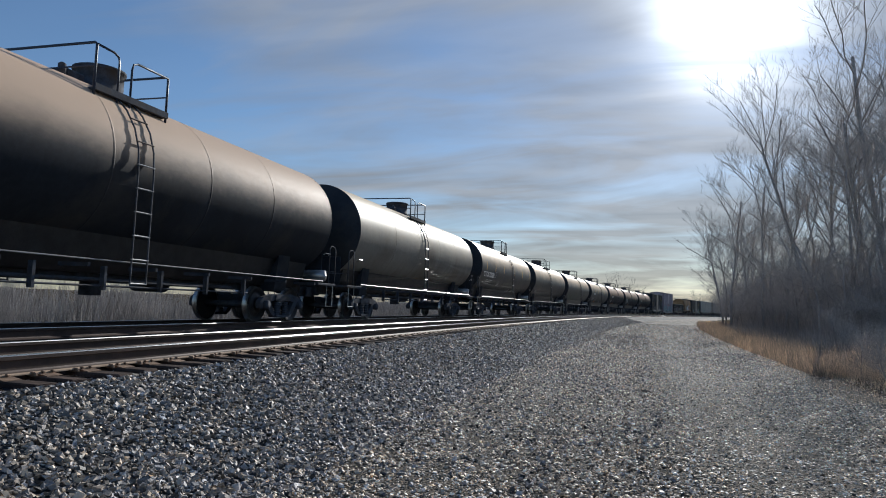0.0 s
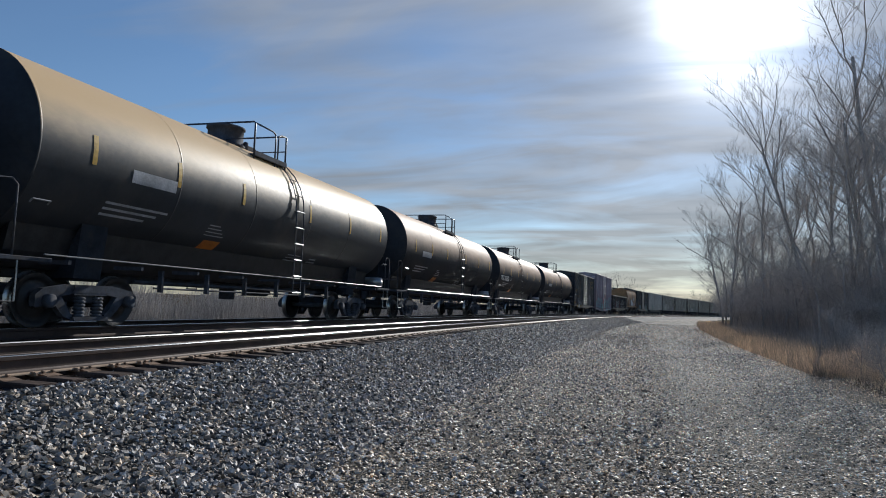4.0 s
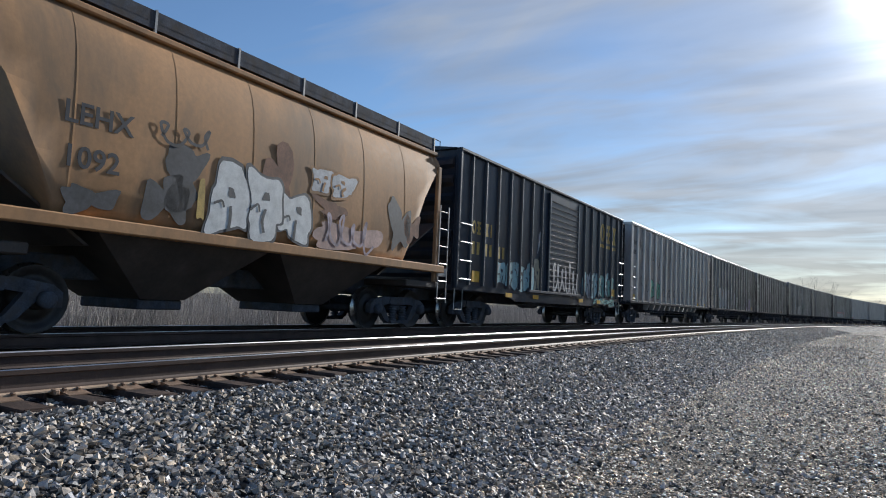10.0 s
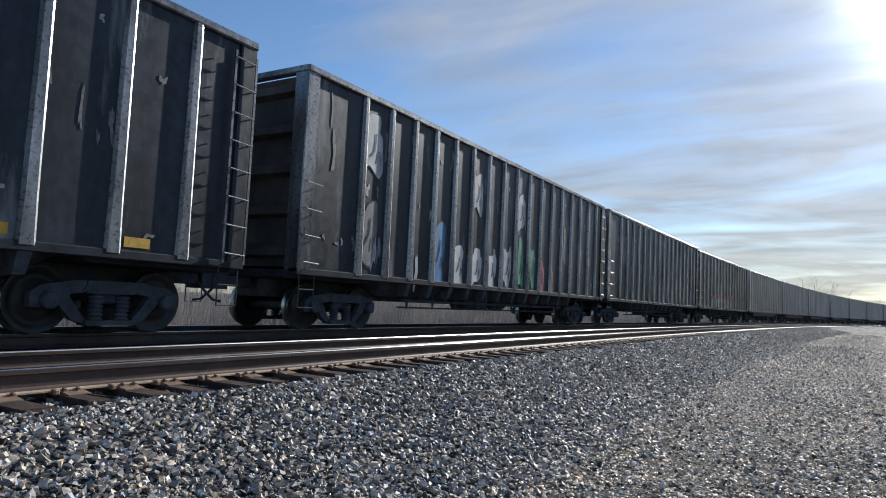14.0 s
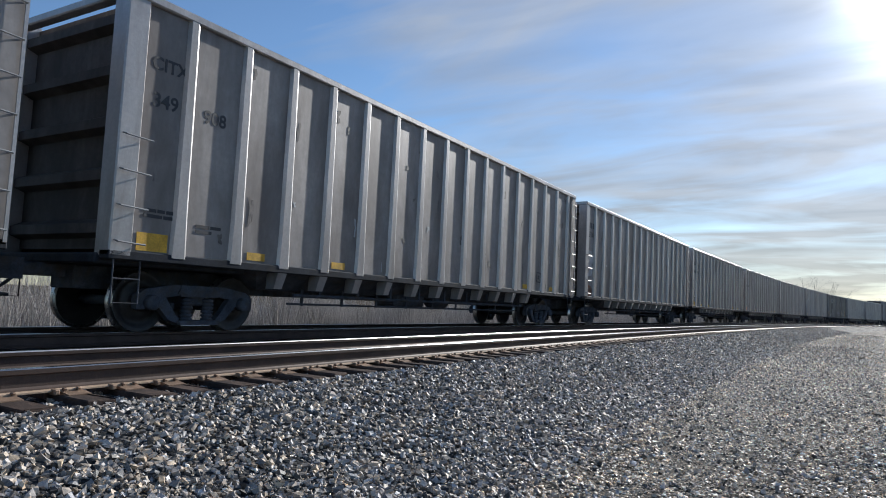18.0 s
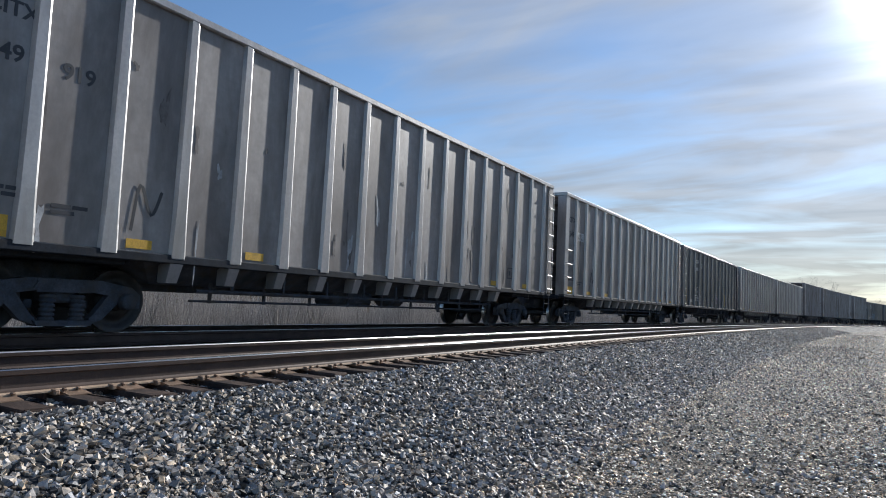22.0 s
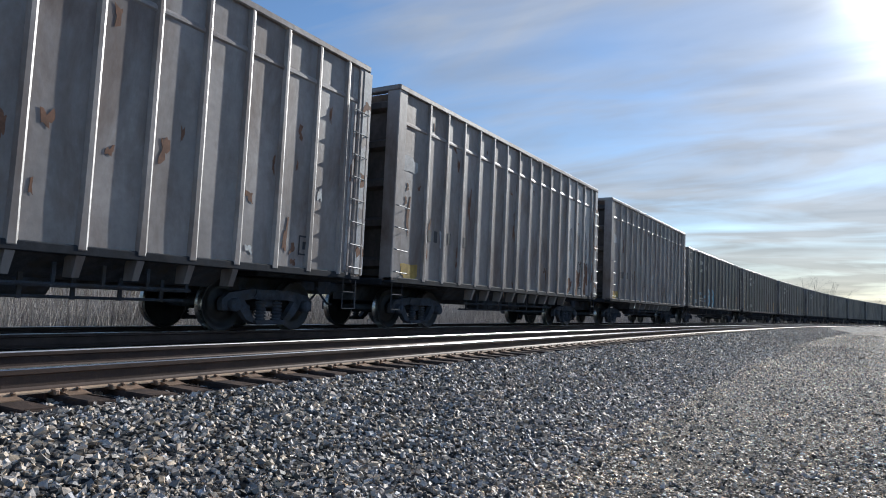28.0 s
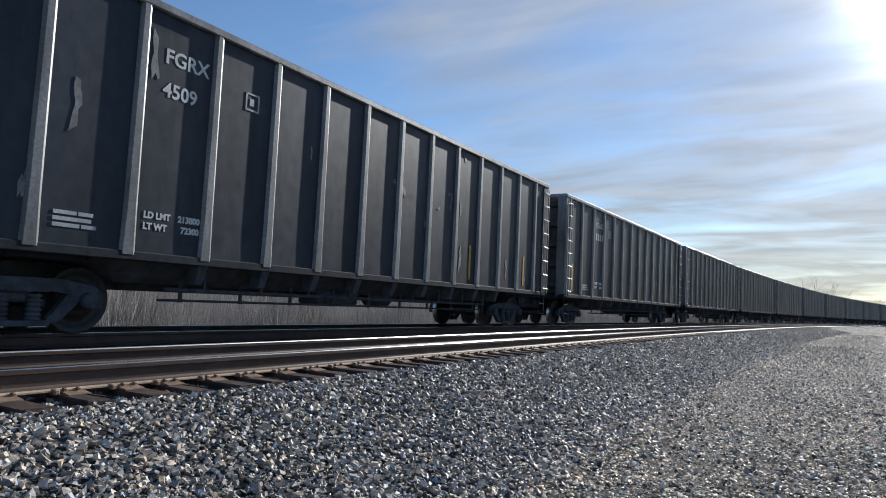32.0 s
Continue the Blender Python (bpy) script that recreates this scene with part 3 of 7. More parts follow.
def stone_field(name, count, area, size, mat, label, seed, height, fade=1.0):
    """Angular stones scattered over a strip; each is a jittered octahedron-like lump with flat faces."""
    rng = np.random.default_rng(seed)
    x0, x1, s0, s1 = area
    s = s0 + (s1 - s0) * rng.random(count) ** 1.55
    x = x0 + (x1 - x0) * rng.random(count) ** fade
    r = size[0] + (size[1] - size[0]) * rng.random(count) ** 1.5
    base = np.array([(-.75, -.75, -.75), (.75, -.75, -.75), (.75, .75, -.75), (-.75, .75, -.75), (-.6, -.6, .75), (.6, -.6, .75), (.6, .6, .75), (-.6, .6, .75)], float)
    tri = np.array([(0, 2, 1), (0, 3, 2), (4, 5, 6), (4, 6, 7), (0, 1, 5), (0, 5, 4), (1, 2, 6), (1, 6, 5), (2, 3, 7), (2, 7, 6), (3, 0, 4), (3, 4, 7)])
    if mat == "pebble":
        base = np.array([(1, 0, 0), (-1, 0, 0), (0, 1, 0), (0, -1, 0), (0, 0, 1), (0, 0, -1)], float)
        tri = np.array([(0, 2, 4), (2, 1, 4), (1, 3, 4), (3, 0, 4), (2, 0, 5), (1, 2, 5), (3, 1, 5), (0, 3, 5)])
    nv = len(base)
    p = base[None] * rng.uniform(0.65, 1.2, (count, nv, 1)) + rng.uniform(-0.26, 0.26, (count, nv, 3))
    p *= np.stack([rng.uniform(0.7, 1.35, count), rng.uniform(0.7, 1.35, count), rng.uniform(0.35, 0.75, count)], 1)[:, None, :]
    tilt = 0.3 if mat == "pebble" else 0.6
    a, b, c = rng.uniform(0, 6.28, count), rng.normal(0, tilt, count), rng.normal(0, tilt, count)
    for ang, i, j in ((b, 1, 2), (c, 0, 2), (a, 0, 1)):
        ca, sa = np.cos(ang)[:, None], np.sin(ang)[:, None]
        u, w = p[:, :, i].copy(), p[:, :, j].copy()
        p[:, :, i], p[:, :, j] = u * ca - w * sa, u * sa + w * ca
    p *= r[:, None, None]
    z = np.array([height(v) for v in x])
    off = BEND * np.maximum(0, s) ** 2 / 2
    p += np.stack([x + off, s, z + r * rng.uniform(0.0, 0.5, count)], 1)[:, None, :]
    nf = len(tri)
    me = bpy.data.meshes.new(name)
    n = count
    me.vertices.add(n * nv)
    me.vertices.foreach_set("co", p.reshape(-1))
    idx = (tri[None] + (np.arange(n) * nv)[:, None, None]).reshape(-1)
    me.loops.add(len(idx))
    me.loops.foreach_set("vertex_index", idx)
    me.polygons.add(n * nf)
    me.polygons.foreach_set("loop_start", np.arange(n * nf) * 3)
    me.polygons.foreach_set("use_smooth", np.zeros(len(me.polygons), bool))
    me.update(calc_edges=True)
    me.materials.append(M[mat])
    return tagged(new(name, me), label, "gravel", kind="stuff")


def bed_height(x):
    for (a, za), (b, zb) in (((-12.0, 0.485), (-7.55, 0.47)), ((-7.55, 0.47), (-7.1, 0.45)), ((-7.1, 0.45), (-4.70, 0.475)), ((-4.70, 0.475), (-4.45, 0.497)), ((-4.45, 0.497), (-4.12, 0.445)), ((-4.12, 0.445), (-3.0, 0.15)), ((-3.0, 0.15), (-2.1, 0.012)), ((-2.1, 0.01), (9.0, 0.004))):
        if x <= b:
            return za + (zb - za) * max(0.0, (x - a)) / (b - a)
    return 0.0


def make_stones():
    stone_field("ballast_stones", 52000, (-4.58, -1.9, 0.3, 26), (0.013, 0.033), "stone", "loose angular grey ballast stones sloping to the road", 3, bed_height)
    stone_field("ballast_stones", 15000, (-7.6, -4.55, 0.3, 26), (0.015, 0.034), "stone", "grey ballast stones between the ties", 5, lambda x: bed_height(x) - 0.012)
    stone_field("ballast_stones", 14000, (-4.6, -1.9, 25, 90), (0.022, 0.045), "stone", "grey ballast stones farther along the slope", 6, bed_height)
    stone_field("road_gravel", 84000, (-2.2, 4.4, 2.5, 24), (0.008, 0.023), "pebble", "loose pale gravel on the packed road", 7, bed_height)
    stone_field("ballast_stones", 14000, (-4.58, -1.9, 0.4, -8), (0.014, 0.036), "stone", "loose angular grey ballast stones on the slope", 11, bed_height)
    stone_field("ballast_stones", 5000, (-7.6, -4.55, 0.4, -8), (0.015, 0.034), "stone", "grey ballast stones between the wooden ties", 12, lambda x: bed_height(x) - 0.012)
    stone_field("road_gravel", 34000, (-2.2, 4.6, 2.6, -8), (0.008, 0.023), "pebble", "loose pale gravel on the packed access road", 13, bed_height)
    stone_field("ballast_stones", 9000, (-2.1, 0.9, 0.5, 40), (0.012, 0.03), "stone", "grey ballast stones strewn onto the road's edge", 14, bed_height, 1.9)
    stone_field("road_gravel", 12000, (-1.9, -3.6, 0.5, 40), (0.009, 0.024), "pebble", "pale gravel mixed into the foot of the slope", 15, bed_height, 1.7)
    stone_field("road_gravel", 9000, (4.2, 5.9, 9, 40), (0.008, 0.024), "pebble", "stray gravel spilled into the verge", 9, lambda x: 0.02 * (x - 4.2))
    stone_field("road_gravel", 16000, (-2.2, 4.6, 20, 80), (0.015, 0.04), "pebble", "loose pale gravel farther along the road", 8, bed_height)


make_setting()
make_tracks()
make_stones()


# ---- plants
def blades(name, count, area, tall, wide, mat, label, category, seed, lean=0.25, ground=None, power=1.0, sides=1):
    """Upright stems: thin three-cornered spikes scattered over a strip."""
    rng = np.random.default_rng(seed)
    x0, x1, s0, s1 = area
    s = s0 + (s1 - s0) * rng.random(count) ** power
    x = rng.uniform(x0, x1, count) + BEND * np.clip(s, 0, 360) ** 2 / 2
    clump = 0.5 + 0.25 * np.sin(s * 0.9 + x * 1.3) + 0.25 * np.sin(s * 2.3 - x * 3.1 + 1.0)
    hgt = rng.uniform(tall[0], tall[1], count) * (0.35 + 0.65 * clump)
    z = np.full(count, 0.0 if ground is None else ground)
    a = rng.uniform(0, 6.28, count)
    tip = np.stack([x + hgt * rng.normal(0, lean, count), s + hgt * rng.normal(0, lean, count), z + hgt], 1)
    w = wide * rng.uniform(0.5, 1.4, count)
    ring = [np.stack([x + w * np.cos(a + k * 2.094), s + w * np.sin(a + k * 2.094), z - 0.05], 1) for k in range(3)]
    p = np.stack(ring + [tip], 1)
    tri = np.array([(0, 1, 3), (1, 2, 3), (2, 0, 3)])
    me = bpy.data.meshes.new(name)
    me.vertices.add(count * 4)
    me.vertices.foreach_set("co", p.reshape(-1))
    idx = (tri[None] + (np.arange(count) * 4)[:, None, None]).reshape(-1)
    me.loops.add(len(idx))
    me.loops.foreach_set("vertex_index", idx)
    me.polygons.add(count * 3)
    me.polygons.foreach_set("loop_start", np.arange(count * 3) * 3)
    me.polygons.foreach_set("use_smooth", np.zeros(len(me.polygons), bool))
    me.update(calc_edges=True)
    me.materials.append(M[mat])
    return tagged(new(name, me), label, category, kind="stuff")


def bare_tree(seed, height, twigs=3, spread=0.5, deep=4):
    """Trunk with limbs, and a crown of thin twigs, as two shapes."""
    rnd = random.Random(seed)
    wood, crown = Shape(), Shape()

    def grow(p, d, length, r, depth):
        pts = [p]
        n = 4 if depth < 2 else (2 if depth == 2 else 1)
        for k in range(n):
            d = (d + Vector((rnd.gauss(0, 0.10), rnd.gauss(0, 0.10), rnd.gauss(0.03, 0.05)))).normalized()
            pts.append(pts[-1] + d * length / n)
        tgt = wood if depth < 2 else crown
        tgt.tube(pts, max(r, 0.006), 7 if depth == 0 else (5 if depth == 1 else 3), r_end=r * (0.55 if depth < 2 else 0.35), caps=depth < 2)
        if depth >= deep:
            return
        kids = (9, 8, 7, 3)[depth] if depth else 11 + twigs
        for k in range(kids):
            t = rnd.uniform(0.28 if depth == 0 else 0.2, 1.0)
            i = min(int(t * n), n - 1)
            q = pts[i].lerp(pts[i + 1], t * n - i)
            side = Vector((rnd.gauss(0, 1), rnd.gauss(0, 1), rnd.gauss(0.15, 0.4))).normalized()
            nd = (d * (0.5 if depth == 0 else 0.7) + side * spread * 1.35 + Vector((0, 0, 0.22))).normalized()
            grow(q, nd, length * rnd.uniform(0.36, 0.56) * (1.05 - 0.35 * t if depth == 0 else 1), r * (0.42 if depth else 0.38) * (1.1 - 0.5 * t), depth + 1)

    grow(Vector((0, 0, -0.2)), Vector((rnd.gauss(0, 0.04), rnd.gauss(0, 0.04), 1)).normalized(), height * 0.82, height * 0.0088, 0)
    return wood.mesh("trunk", [M["bark"]]), crown.mesh("crown", [M["twig"]])


def make_plants():
    kinds = [bare_tree(k, h, tw, sp) for k, h, tw, sp in ((1, 15, 3, 0.5), (2, 13, 5, 0.6), (3, 16, 2, 0.42), (4, 11, 5, 0.65), (5, 14, 4, 0.5))]
    rnd = random.Random(9)
    spots = [(9.0, 27), (11.5, 24), (8.6, 33.5), (10.5, 31), (13.0, 29), (8.0, 39), (10.0, 37), (12.5, 36), (7.6, 45), (9.5, 43), (11.5, 47), (7.2, 52), (9.0, 56), (11, 53), (14, 42), (15.5, 33),
             (7.0, 61), (9.2, 66), (7.0, 70), (8.4, 76), (7.4, 83), (9.0, 90), (12, 62), (12, 75), (17, 50), (16, 26), (14, 22), (7.6, 97), (10, 103), (12.6, 45.5), (14.2, 49), (11.4, 38.5), (13.4, 41)]
    first = {}
    for i, (x, s) in enumerate(spots):
        x += 1.3 if s < 58 else 0.0
        k = (i * 3 + 2) % 5
        m = pose(x + bend(s), s, 0.12, 0, 0, rnd.uniform(0, 360))
        size = rnd.uniform(0.8, 1.08) * (1.0 if s < 50 else 0.9) * (1.2 if i > 28 else 1.0)
        if k not in first:
            t = thing("tree", "bare grey winter tree with fine twigs beside the road", "tree", "trees along the road")
            part("trunk", kinds[k][0], "bark", t)
            part("crown", kinds[k][1], "twig", t)
            first[k] = t
            t.matrix_basis = m @ Matrix.Scale(size, 4)
        else:
            c = copy_thing(first[k], m)
            c.scale = (size, size, size)
    # shrubs: small many-stemmed growth along the wood's edge
    small = [bare_tree(60 + k, 5.5, 7, 0.75, 3) for k in range(3)]
    bushes = []
    for tr, cr in small:
        t = thing("shrub", "bare grey-brown shrub at the wood's edge", "shrub", "shrubs at the wood's edge")
        part("trunk", tr, "bark", t)
        part("crown", cr, "twig", t)
        bushes.append(t)
    for k in range(40):
        s = 27 + 72 * (k / 39) ** 1.2
        x = (8.9 if k % 2 else 10.6) + rnd.uniform(-0.7, 0.7) - (0.012 * s if s > 55 else 0)
        m, size = pose(x + bend(s), s, 0.1, 0, 0, rnd.uniform(0, 360)), rnd.uniform(0.75, 1.15)
        c = bushes[k] if k < 3 else copy_thing(bushes[k % 3], m)
        c.matrix_basis = m
        c.scale = (size * 1.25, size * 1.25, size)
    for x, s, size in ((7.3, 24.5, 0.30), (8.2, 27.5, 0.4), (6.9, 20.5, 0.22), (8.9, 30, 0.42), (7.6, 22.5, 0.24), (5.2, 14.2, 0.2), (5.9, 15.3, 0.23), (5.6, 16.9, 0.17), (6.3, 18.2, 0.2)):
        c = copy_thing(bushes[1], pose(x, s, 0.05, 0, 0, 40 * s))
        c.scale = (size * 1.6, size * 1.6, size)
        tagged(c, "low brown dead shrub in the straw verge", "shrub", "shrubs at the wood's edge")
    blades("thicket", 56000, (9.8, 19.0, 24, 110), (2.0, 9.0), 0.009, "thicket", "dense dark thicket of bare stems under the trees", "thicket", 21, 0.16, 0.1, 1.2)
    blades("thicket", 9000, (8.8, 11.0, 26, 105), (0.8, 3.2), 0.011, "thicket", "low dark brambles at the wood's edge", "thicket", 22, 0.3, 0.08, 1.3)
    blades("dry_grass", 64000, (4.5, 10.0, 17, 100), (0.15, 0.8), 0.008, "straw", "dry straw-coloured grass on the verge", "grass", 23, 0.28, 0.0, 1.7)
    blades("dry_grass", 2600, (3.9, 5.4, 12, 60), (0.08, 0.35), 0.006, "straw", "sparse dry tufts along the road's edge", "grass", 28, 0.35, 0.0, 1.6)
    blades("bramble", 1300, (5.0, 6.6, 13, 18), (0.25, 0.95), 0.005, "straw", "brown dead bush at the road's edge", "brush", 29, 0.45, 0.0, 1.0)
    blades("bramble", 9000, (6.2, 9.0, 15, 60), (0.4, 1.5), 0.008, "reed", "brown dead bramble among the straw", "brush", 27, 0.5, 0.0, 1.3)
    blades("dry_grass", 5000, (6.4, 8.6, 16.5, 23), (0.5, 1.25), 0.007, "straw", "tall dry weeds on the verge", "grass", 24, 0.22, 0.05, 1.0)
    blades("dead_brush", 70000, (-24.0, -15.0, -2, 150), (1.3, 3.7), 0.013, "reed", "grey-brown dead brush behind the far track", "brush", 25, 0.2, -0.45, 1.35)
    blades("dead_brush", 2200, (-21.0, -14.6, 0, 60), (1.4, 3.2), 0.014, "reed", "paler dead stems among the brush", "brush", 26, 0.35, -0.45, 1.2)
    # far trees round the end of the line
    rng = random.Random(31)
    far = [bare_tree(40 + k, 15, 1, 0.6, 3) for k in range(2)]
    for tr, cr in far:
        for me in (tr, cr):
            me.materials.clear()
            me.materials.append(M["far_twig"])
    def far_tree(x, s, size):
        t = thing("far_tree", "hazy bare tree far beyond the train", "tree", "far trees")
        k = rng.randrange(2)
        part("trunk", far[k][0], "far_twig", t)
        part("crown", far[k][1], "far_twig", t)
        t.matrix_basis = pose(x, s, 0, 0, 0, rng.uniform(0, 360)) @ Matrix.Scale(size, 4)
    for dx, ds, size in ((0, 0, 1.05), (4, 6, 1.15), (-5, 4, 1.0), (8, -4, 0.95), (-9, 9, 0.85), (12, 5, 0.8)):
        far_tree(-5 + dx, 270 + ds, size)
    for k in range(44):
        s = rng.uniform(520, 640)
        far_tree(s * (-0.10 + 0.26 * k / 43), s, rng.uniform(0.85, 1.35))
    blades("far_woods", 16000, (-150, 110, 560, 700), (6, 15), 0.10, "far_twig", "hazy far woods on the horizon", "woods", 33, 0.12, 0.0, 1.0)


make_plants()


# ---- running gear, shared by all cars: x is across (plus faces the road), y along the train, z over the rail
def wheel_mesh():
    g = Shape()
    g.lathe([(-0.065, 0.14), (-0.065, 0.24), (-0.02, 0.27), (-0.02, 0.36), (-0.065, 0.39), (-0.065, 0.455)], "x", 22, caps=False, slot=0)
    g.lathe([(-0.065, 0.455), (0.055, 0.462), (0.062, 0.487), (0.075, 0.487), (0.08, 0.44)], "x", 22, caps=False, slot=1)
    g.lathe([(0.08, 0.44), (0.03, 0.36), (0.03, 0.2), (0.08, 0.16), (0.08, 0.10)], "x", 22, caps=True, slot=0)
    g.lathe([(-0.12, 0.10), (-0.12, 0.14), (-0.065, 0.14)], "x", 20, caps=True)
    return g.mesh("wheel", [M["wheel"], M["rim"]])


def side_frame_mesh():
    g = Shape()
    g.prism([(-0.36, 0.12), (0.36, 0.12), (0.40, 0.19), (-0.40, 0.19)], "x", -0.12, 0.12)
    for w in (-1, 1):
        g.prism([(w * 0.36, 0.13), (w * 0.55, 0.20), (w * 0.84, 0.50), (w * 0.93, 0.50), (w * 0.98, 0.36), (w * 1.12, 0.36), (w * 1.12, 0.56), (w * 0.98, 0.66), (w * 0.5, 0.74), (w * 0.36, 0.74), (w * 0.36, 0.58), (w * 0.62, 0.54), (w * 0.42, 0.27), (w * 0.36, 0.22)], "x", -0.06, 0.06)
    g.prism([(-0.37, 0.56), (0.37, 0.56), (0.37, 0.74), (-0.37, 0.74)], "x", -0.08, 0.08)
    g.prism([(-0.42, 0.60), (0.42, 0.60), (0.36, 0.70), (-0.36, 0.70)], "x", 0.055, 0.085)
    for y in (-0.89, 0.89):
        g.lathe([(0.02, 0.115), (0.15, 0.115), (0.17, 0.095), (0.17, 0.0)], "x", 14, at=(0, y, 0.457))
    return g.mesh("side_frame", [M["running_gear"]])


def spring_mesh():
    prof = []
    for k in range(6):
        prof += [(0.18 + k * 0.06, 0.07), (0.195 + k * 0.06, 0.10), (0.22 + k * 0.06, 0.10), (0.235 + k * 0.06, 0.07)]
    return Shape().lathe(prof, "z", 8).mesh("spring", [M["running_gear"]])


GEAR = {}


def add_truck(car, y):
    if not GEAR:
        GEAR["wheel"], GEAR["frame"], GEAR["spring"] = wheel_mesh(), side_frame_mesh(), spring_mesh()
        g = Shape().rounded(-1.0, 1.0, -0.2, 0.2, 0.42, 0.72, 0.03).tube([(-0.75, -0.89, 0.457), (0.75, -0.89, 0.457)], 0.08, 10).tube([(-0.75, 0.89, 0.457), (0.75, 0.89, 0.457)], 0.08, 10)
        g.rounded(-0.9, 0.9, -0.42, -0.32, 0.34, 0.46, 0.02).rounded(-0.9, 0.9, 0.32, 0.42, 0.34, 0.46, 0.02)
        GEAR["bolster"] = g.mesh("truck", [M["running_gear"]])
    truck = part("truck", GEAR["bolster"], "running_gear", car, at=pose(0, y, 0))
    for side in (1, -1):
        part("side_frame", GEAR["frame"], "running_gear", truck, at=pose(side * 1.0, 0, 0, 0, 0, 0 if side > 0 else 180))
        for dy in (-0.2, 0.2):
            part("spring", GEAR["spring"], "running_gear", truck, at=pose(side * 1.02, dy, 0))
        for dy in (-0.89, 0.89):
            part("wheel", GEAR["wheel"], "wheel", truck, at=pose(side * 0.7525, dy, 0.457, 0, 0, 180 if side > 0 else 0))
    return truck


def add_coupler(car, y, way):
    if "coupler" not in GEAR:
        g = Shape().rounded(-0.09, 0.09, -0.35, 0.5, 0.78, 0.98, 0.02)
        g.prism([(-0.2, 0.35), (0.2, 0.35), (0.22, 0.55), (0.12, 0.66), (0.02, 0.6), (0.0, 0.5), (-0.16, 0.66), (-0.22, 0.55)], "z", 0.72, 1.02)
        GEAR["coupler"] = g.mesh("coupler", [M["running_gear"]])
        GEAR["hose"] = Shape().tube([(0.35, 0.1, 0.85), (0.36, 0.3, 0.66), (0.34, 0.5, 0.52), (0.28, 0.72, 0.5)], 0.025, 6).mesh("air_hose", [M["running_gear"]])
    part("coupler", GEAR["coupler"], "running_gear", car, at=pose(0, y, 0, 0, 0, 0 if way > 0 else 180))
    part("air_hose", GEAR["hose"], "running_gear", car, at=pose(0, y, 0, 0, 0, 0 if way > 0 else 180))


def ladder(x, y0, y1, z0, z1, rungs, mat="bare_steel", stiles=True):
    """Rungs standing off a side at x."""
    g = Shape()
    for k in range(rungs):
        z = z0 + (z1 - z0) * k / max(1, rungs - 1)
        g.tube([(x, y0, z), (x + 0.07, y0 + 0.01, z), (x + 0.07, y1 - 0.01, z), (x, y1, z)], 0.012, 5)
    if stiles:
        for y in (y0, y1):
            g.box(x + 0.055, x + 0.075, y - 0.02, y + 0.02, z0 - 0.1, z1 + 0.15)
    return g


def lettering(text, size, mat, car, y, z, x, name="lettering", label="", bold=0.006, align="LEFT"):
    cu = bpy.data.curves.new("lettering", "FONT")
    cu.body, cu.size, cu.extrude, cu.offset, cu.align_x = text, size, 0.002, bold, align
    cu.resolution_u = 3
    tmp = new("lettering_source", cu)
    me = bpy.data.meshes.new_from_object(tmp)
    bpy.data.objects.remove(tmp)
    me.materials.clear()
    me.materials.append(M[mat])
    return part(name, me, mat, car, label, at=Matrix.Translation((x, y, z)) @ Matrix(((0, 0, 1, 0), (1, 0, 0, 0), (0, 1, 0, 0), (0, 0, 0, 1))))


def bars(car, x, y, z, widths, height, mat, step=None, name="stencil", label=""):
    """Rows of plain bars for writing that cannot be read; widths: one list a row."""
    g = Shape()
    for r, row in enumerate(widths):
        yy = y
        for w in row:
            g.box(x, x + 0.004, yy, yy + w, z - r * (step or height * 1.6), z - r * (step or height * 1.6) + height)
            yy += w + height * 0.45
    return part(name, g, mat, car, label)


def blob(x, y, z, w, h, seed, n=40, rough=0.22):
    """A rounded, uneven patch lying on a side at x."""
    rnd = random.Random(seed)
    ph = [rnd.uniform(0, 6.28) for _ in range(4)]
    ring = []
    for k in range(n):
        a = 2 * math.pi * k / n
        r = 1 + rough * (math.sin(2 * a + ph[0]) * 0.5 + math.sin(3 * a + ph[1]) * 0.5 + math.sin(5 * a + ph[2]) * 0.3 + math.sin(8 * a + ph[3]) * 0.12)
        c, s = math.cos(a), math.sin(a)
        e = 0.55
        ring.append((y + w / 2 * r * math.copysign(abs(c) ** e, c), z + h / 2 * r * math.copysign(abs(s) ** e, s)))
    return Shape().prism(ring, "x", x, x + 0.003)


def stroke(pts, x, w):
    """A painted line on a side at x through (y, z) points."""
    g = Shape()
    pts = [Vector((0, p[0], p[1])) for p in pts]
    fine = []
    for i in range(len(pts) - 1):
        p0, p1, p2, p3 = pts[max(0, i - 1)], pts[i], pts[i + 1], pts[min(len(pts) - 1, i + 2)]
        for k in range(5):
            t = k / 5
            fine.append(0.5 * ((2 * p1) + (p2 - p0) * t + (2 * p0 - 5 * p1 + 4 * p2 - p3) * t * t + (3 * p1 - p0 - 3 * p2 + p3) * t ** 3))
    fine.append(pts[-1])
    left, right = [], []
    for i, p in enumerate(fine):
        d = (fine[min(i + 1, len(fine) - 1)] - fine[max(i - 1, 0)])
        d = d.normalized() if d.length > 1e-6 else Vector((0, 1, 0))
        nrm = Vector((0, -d.z, d.y)) * w / 2
        left.append(p + nrm)
        right.append(p - nrm)
    v = [(x + 0.005, p.y, p.z) for p in left] + [(x + 0.005, p.y, p.z) for p in right]
    n = len(left)
    return g.add(v, [(i, i + 1, n + i + 1, n + i) for i in range(n - 1)])


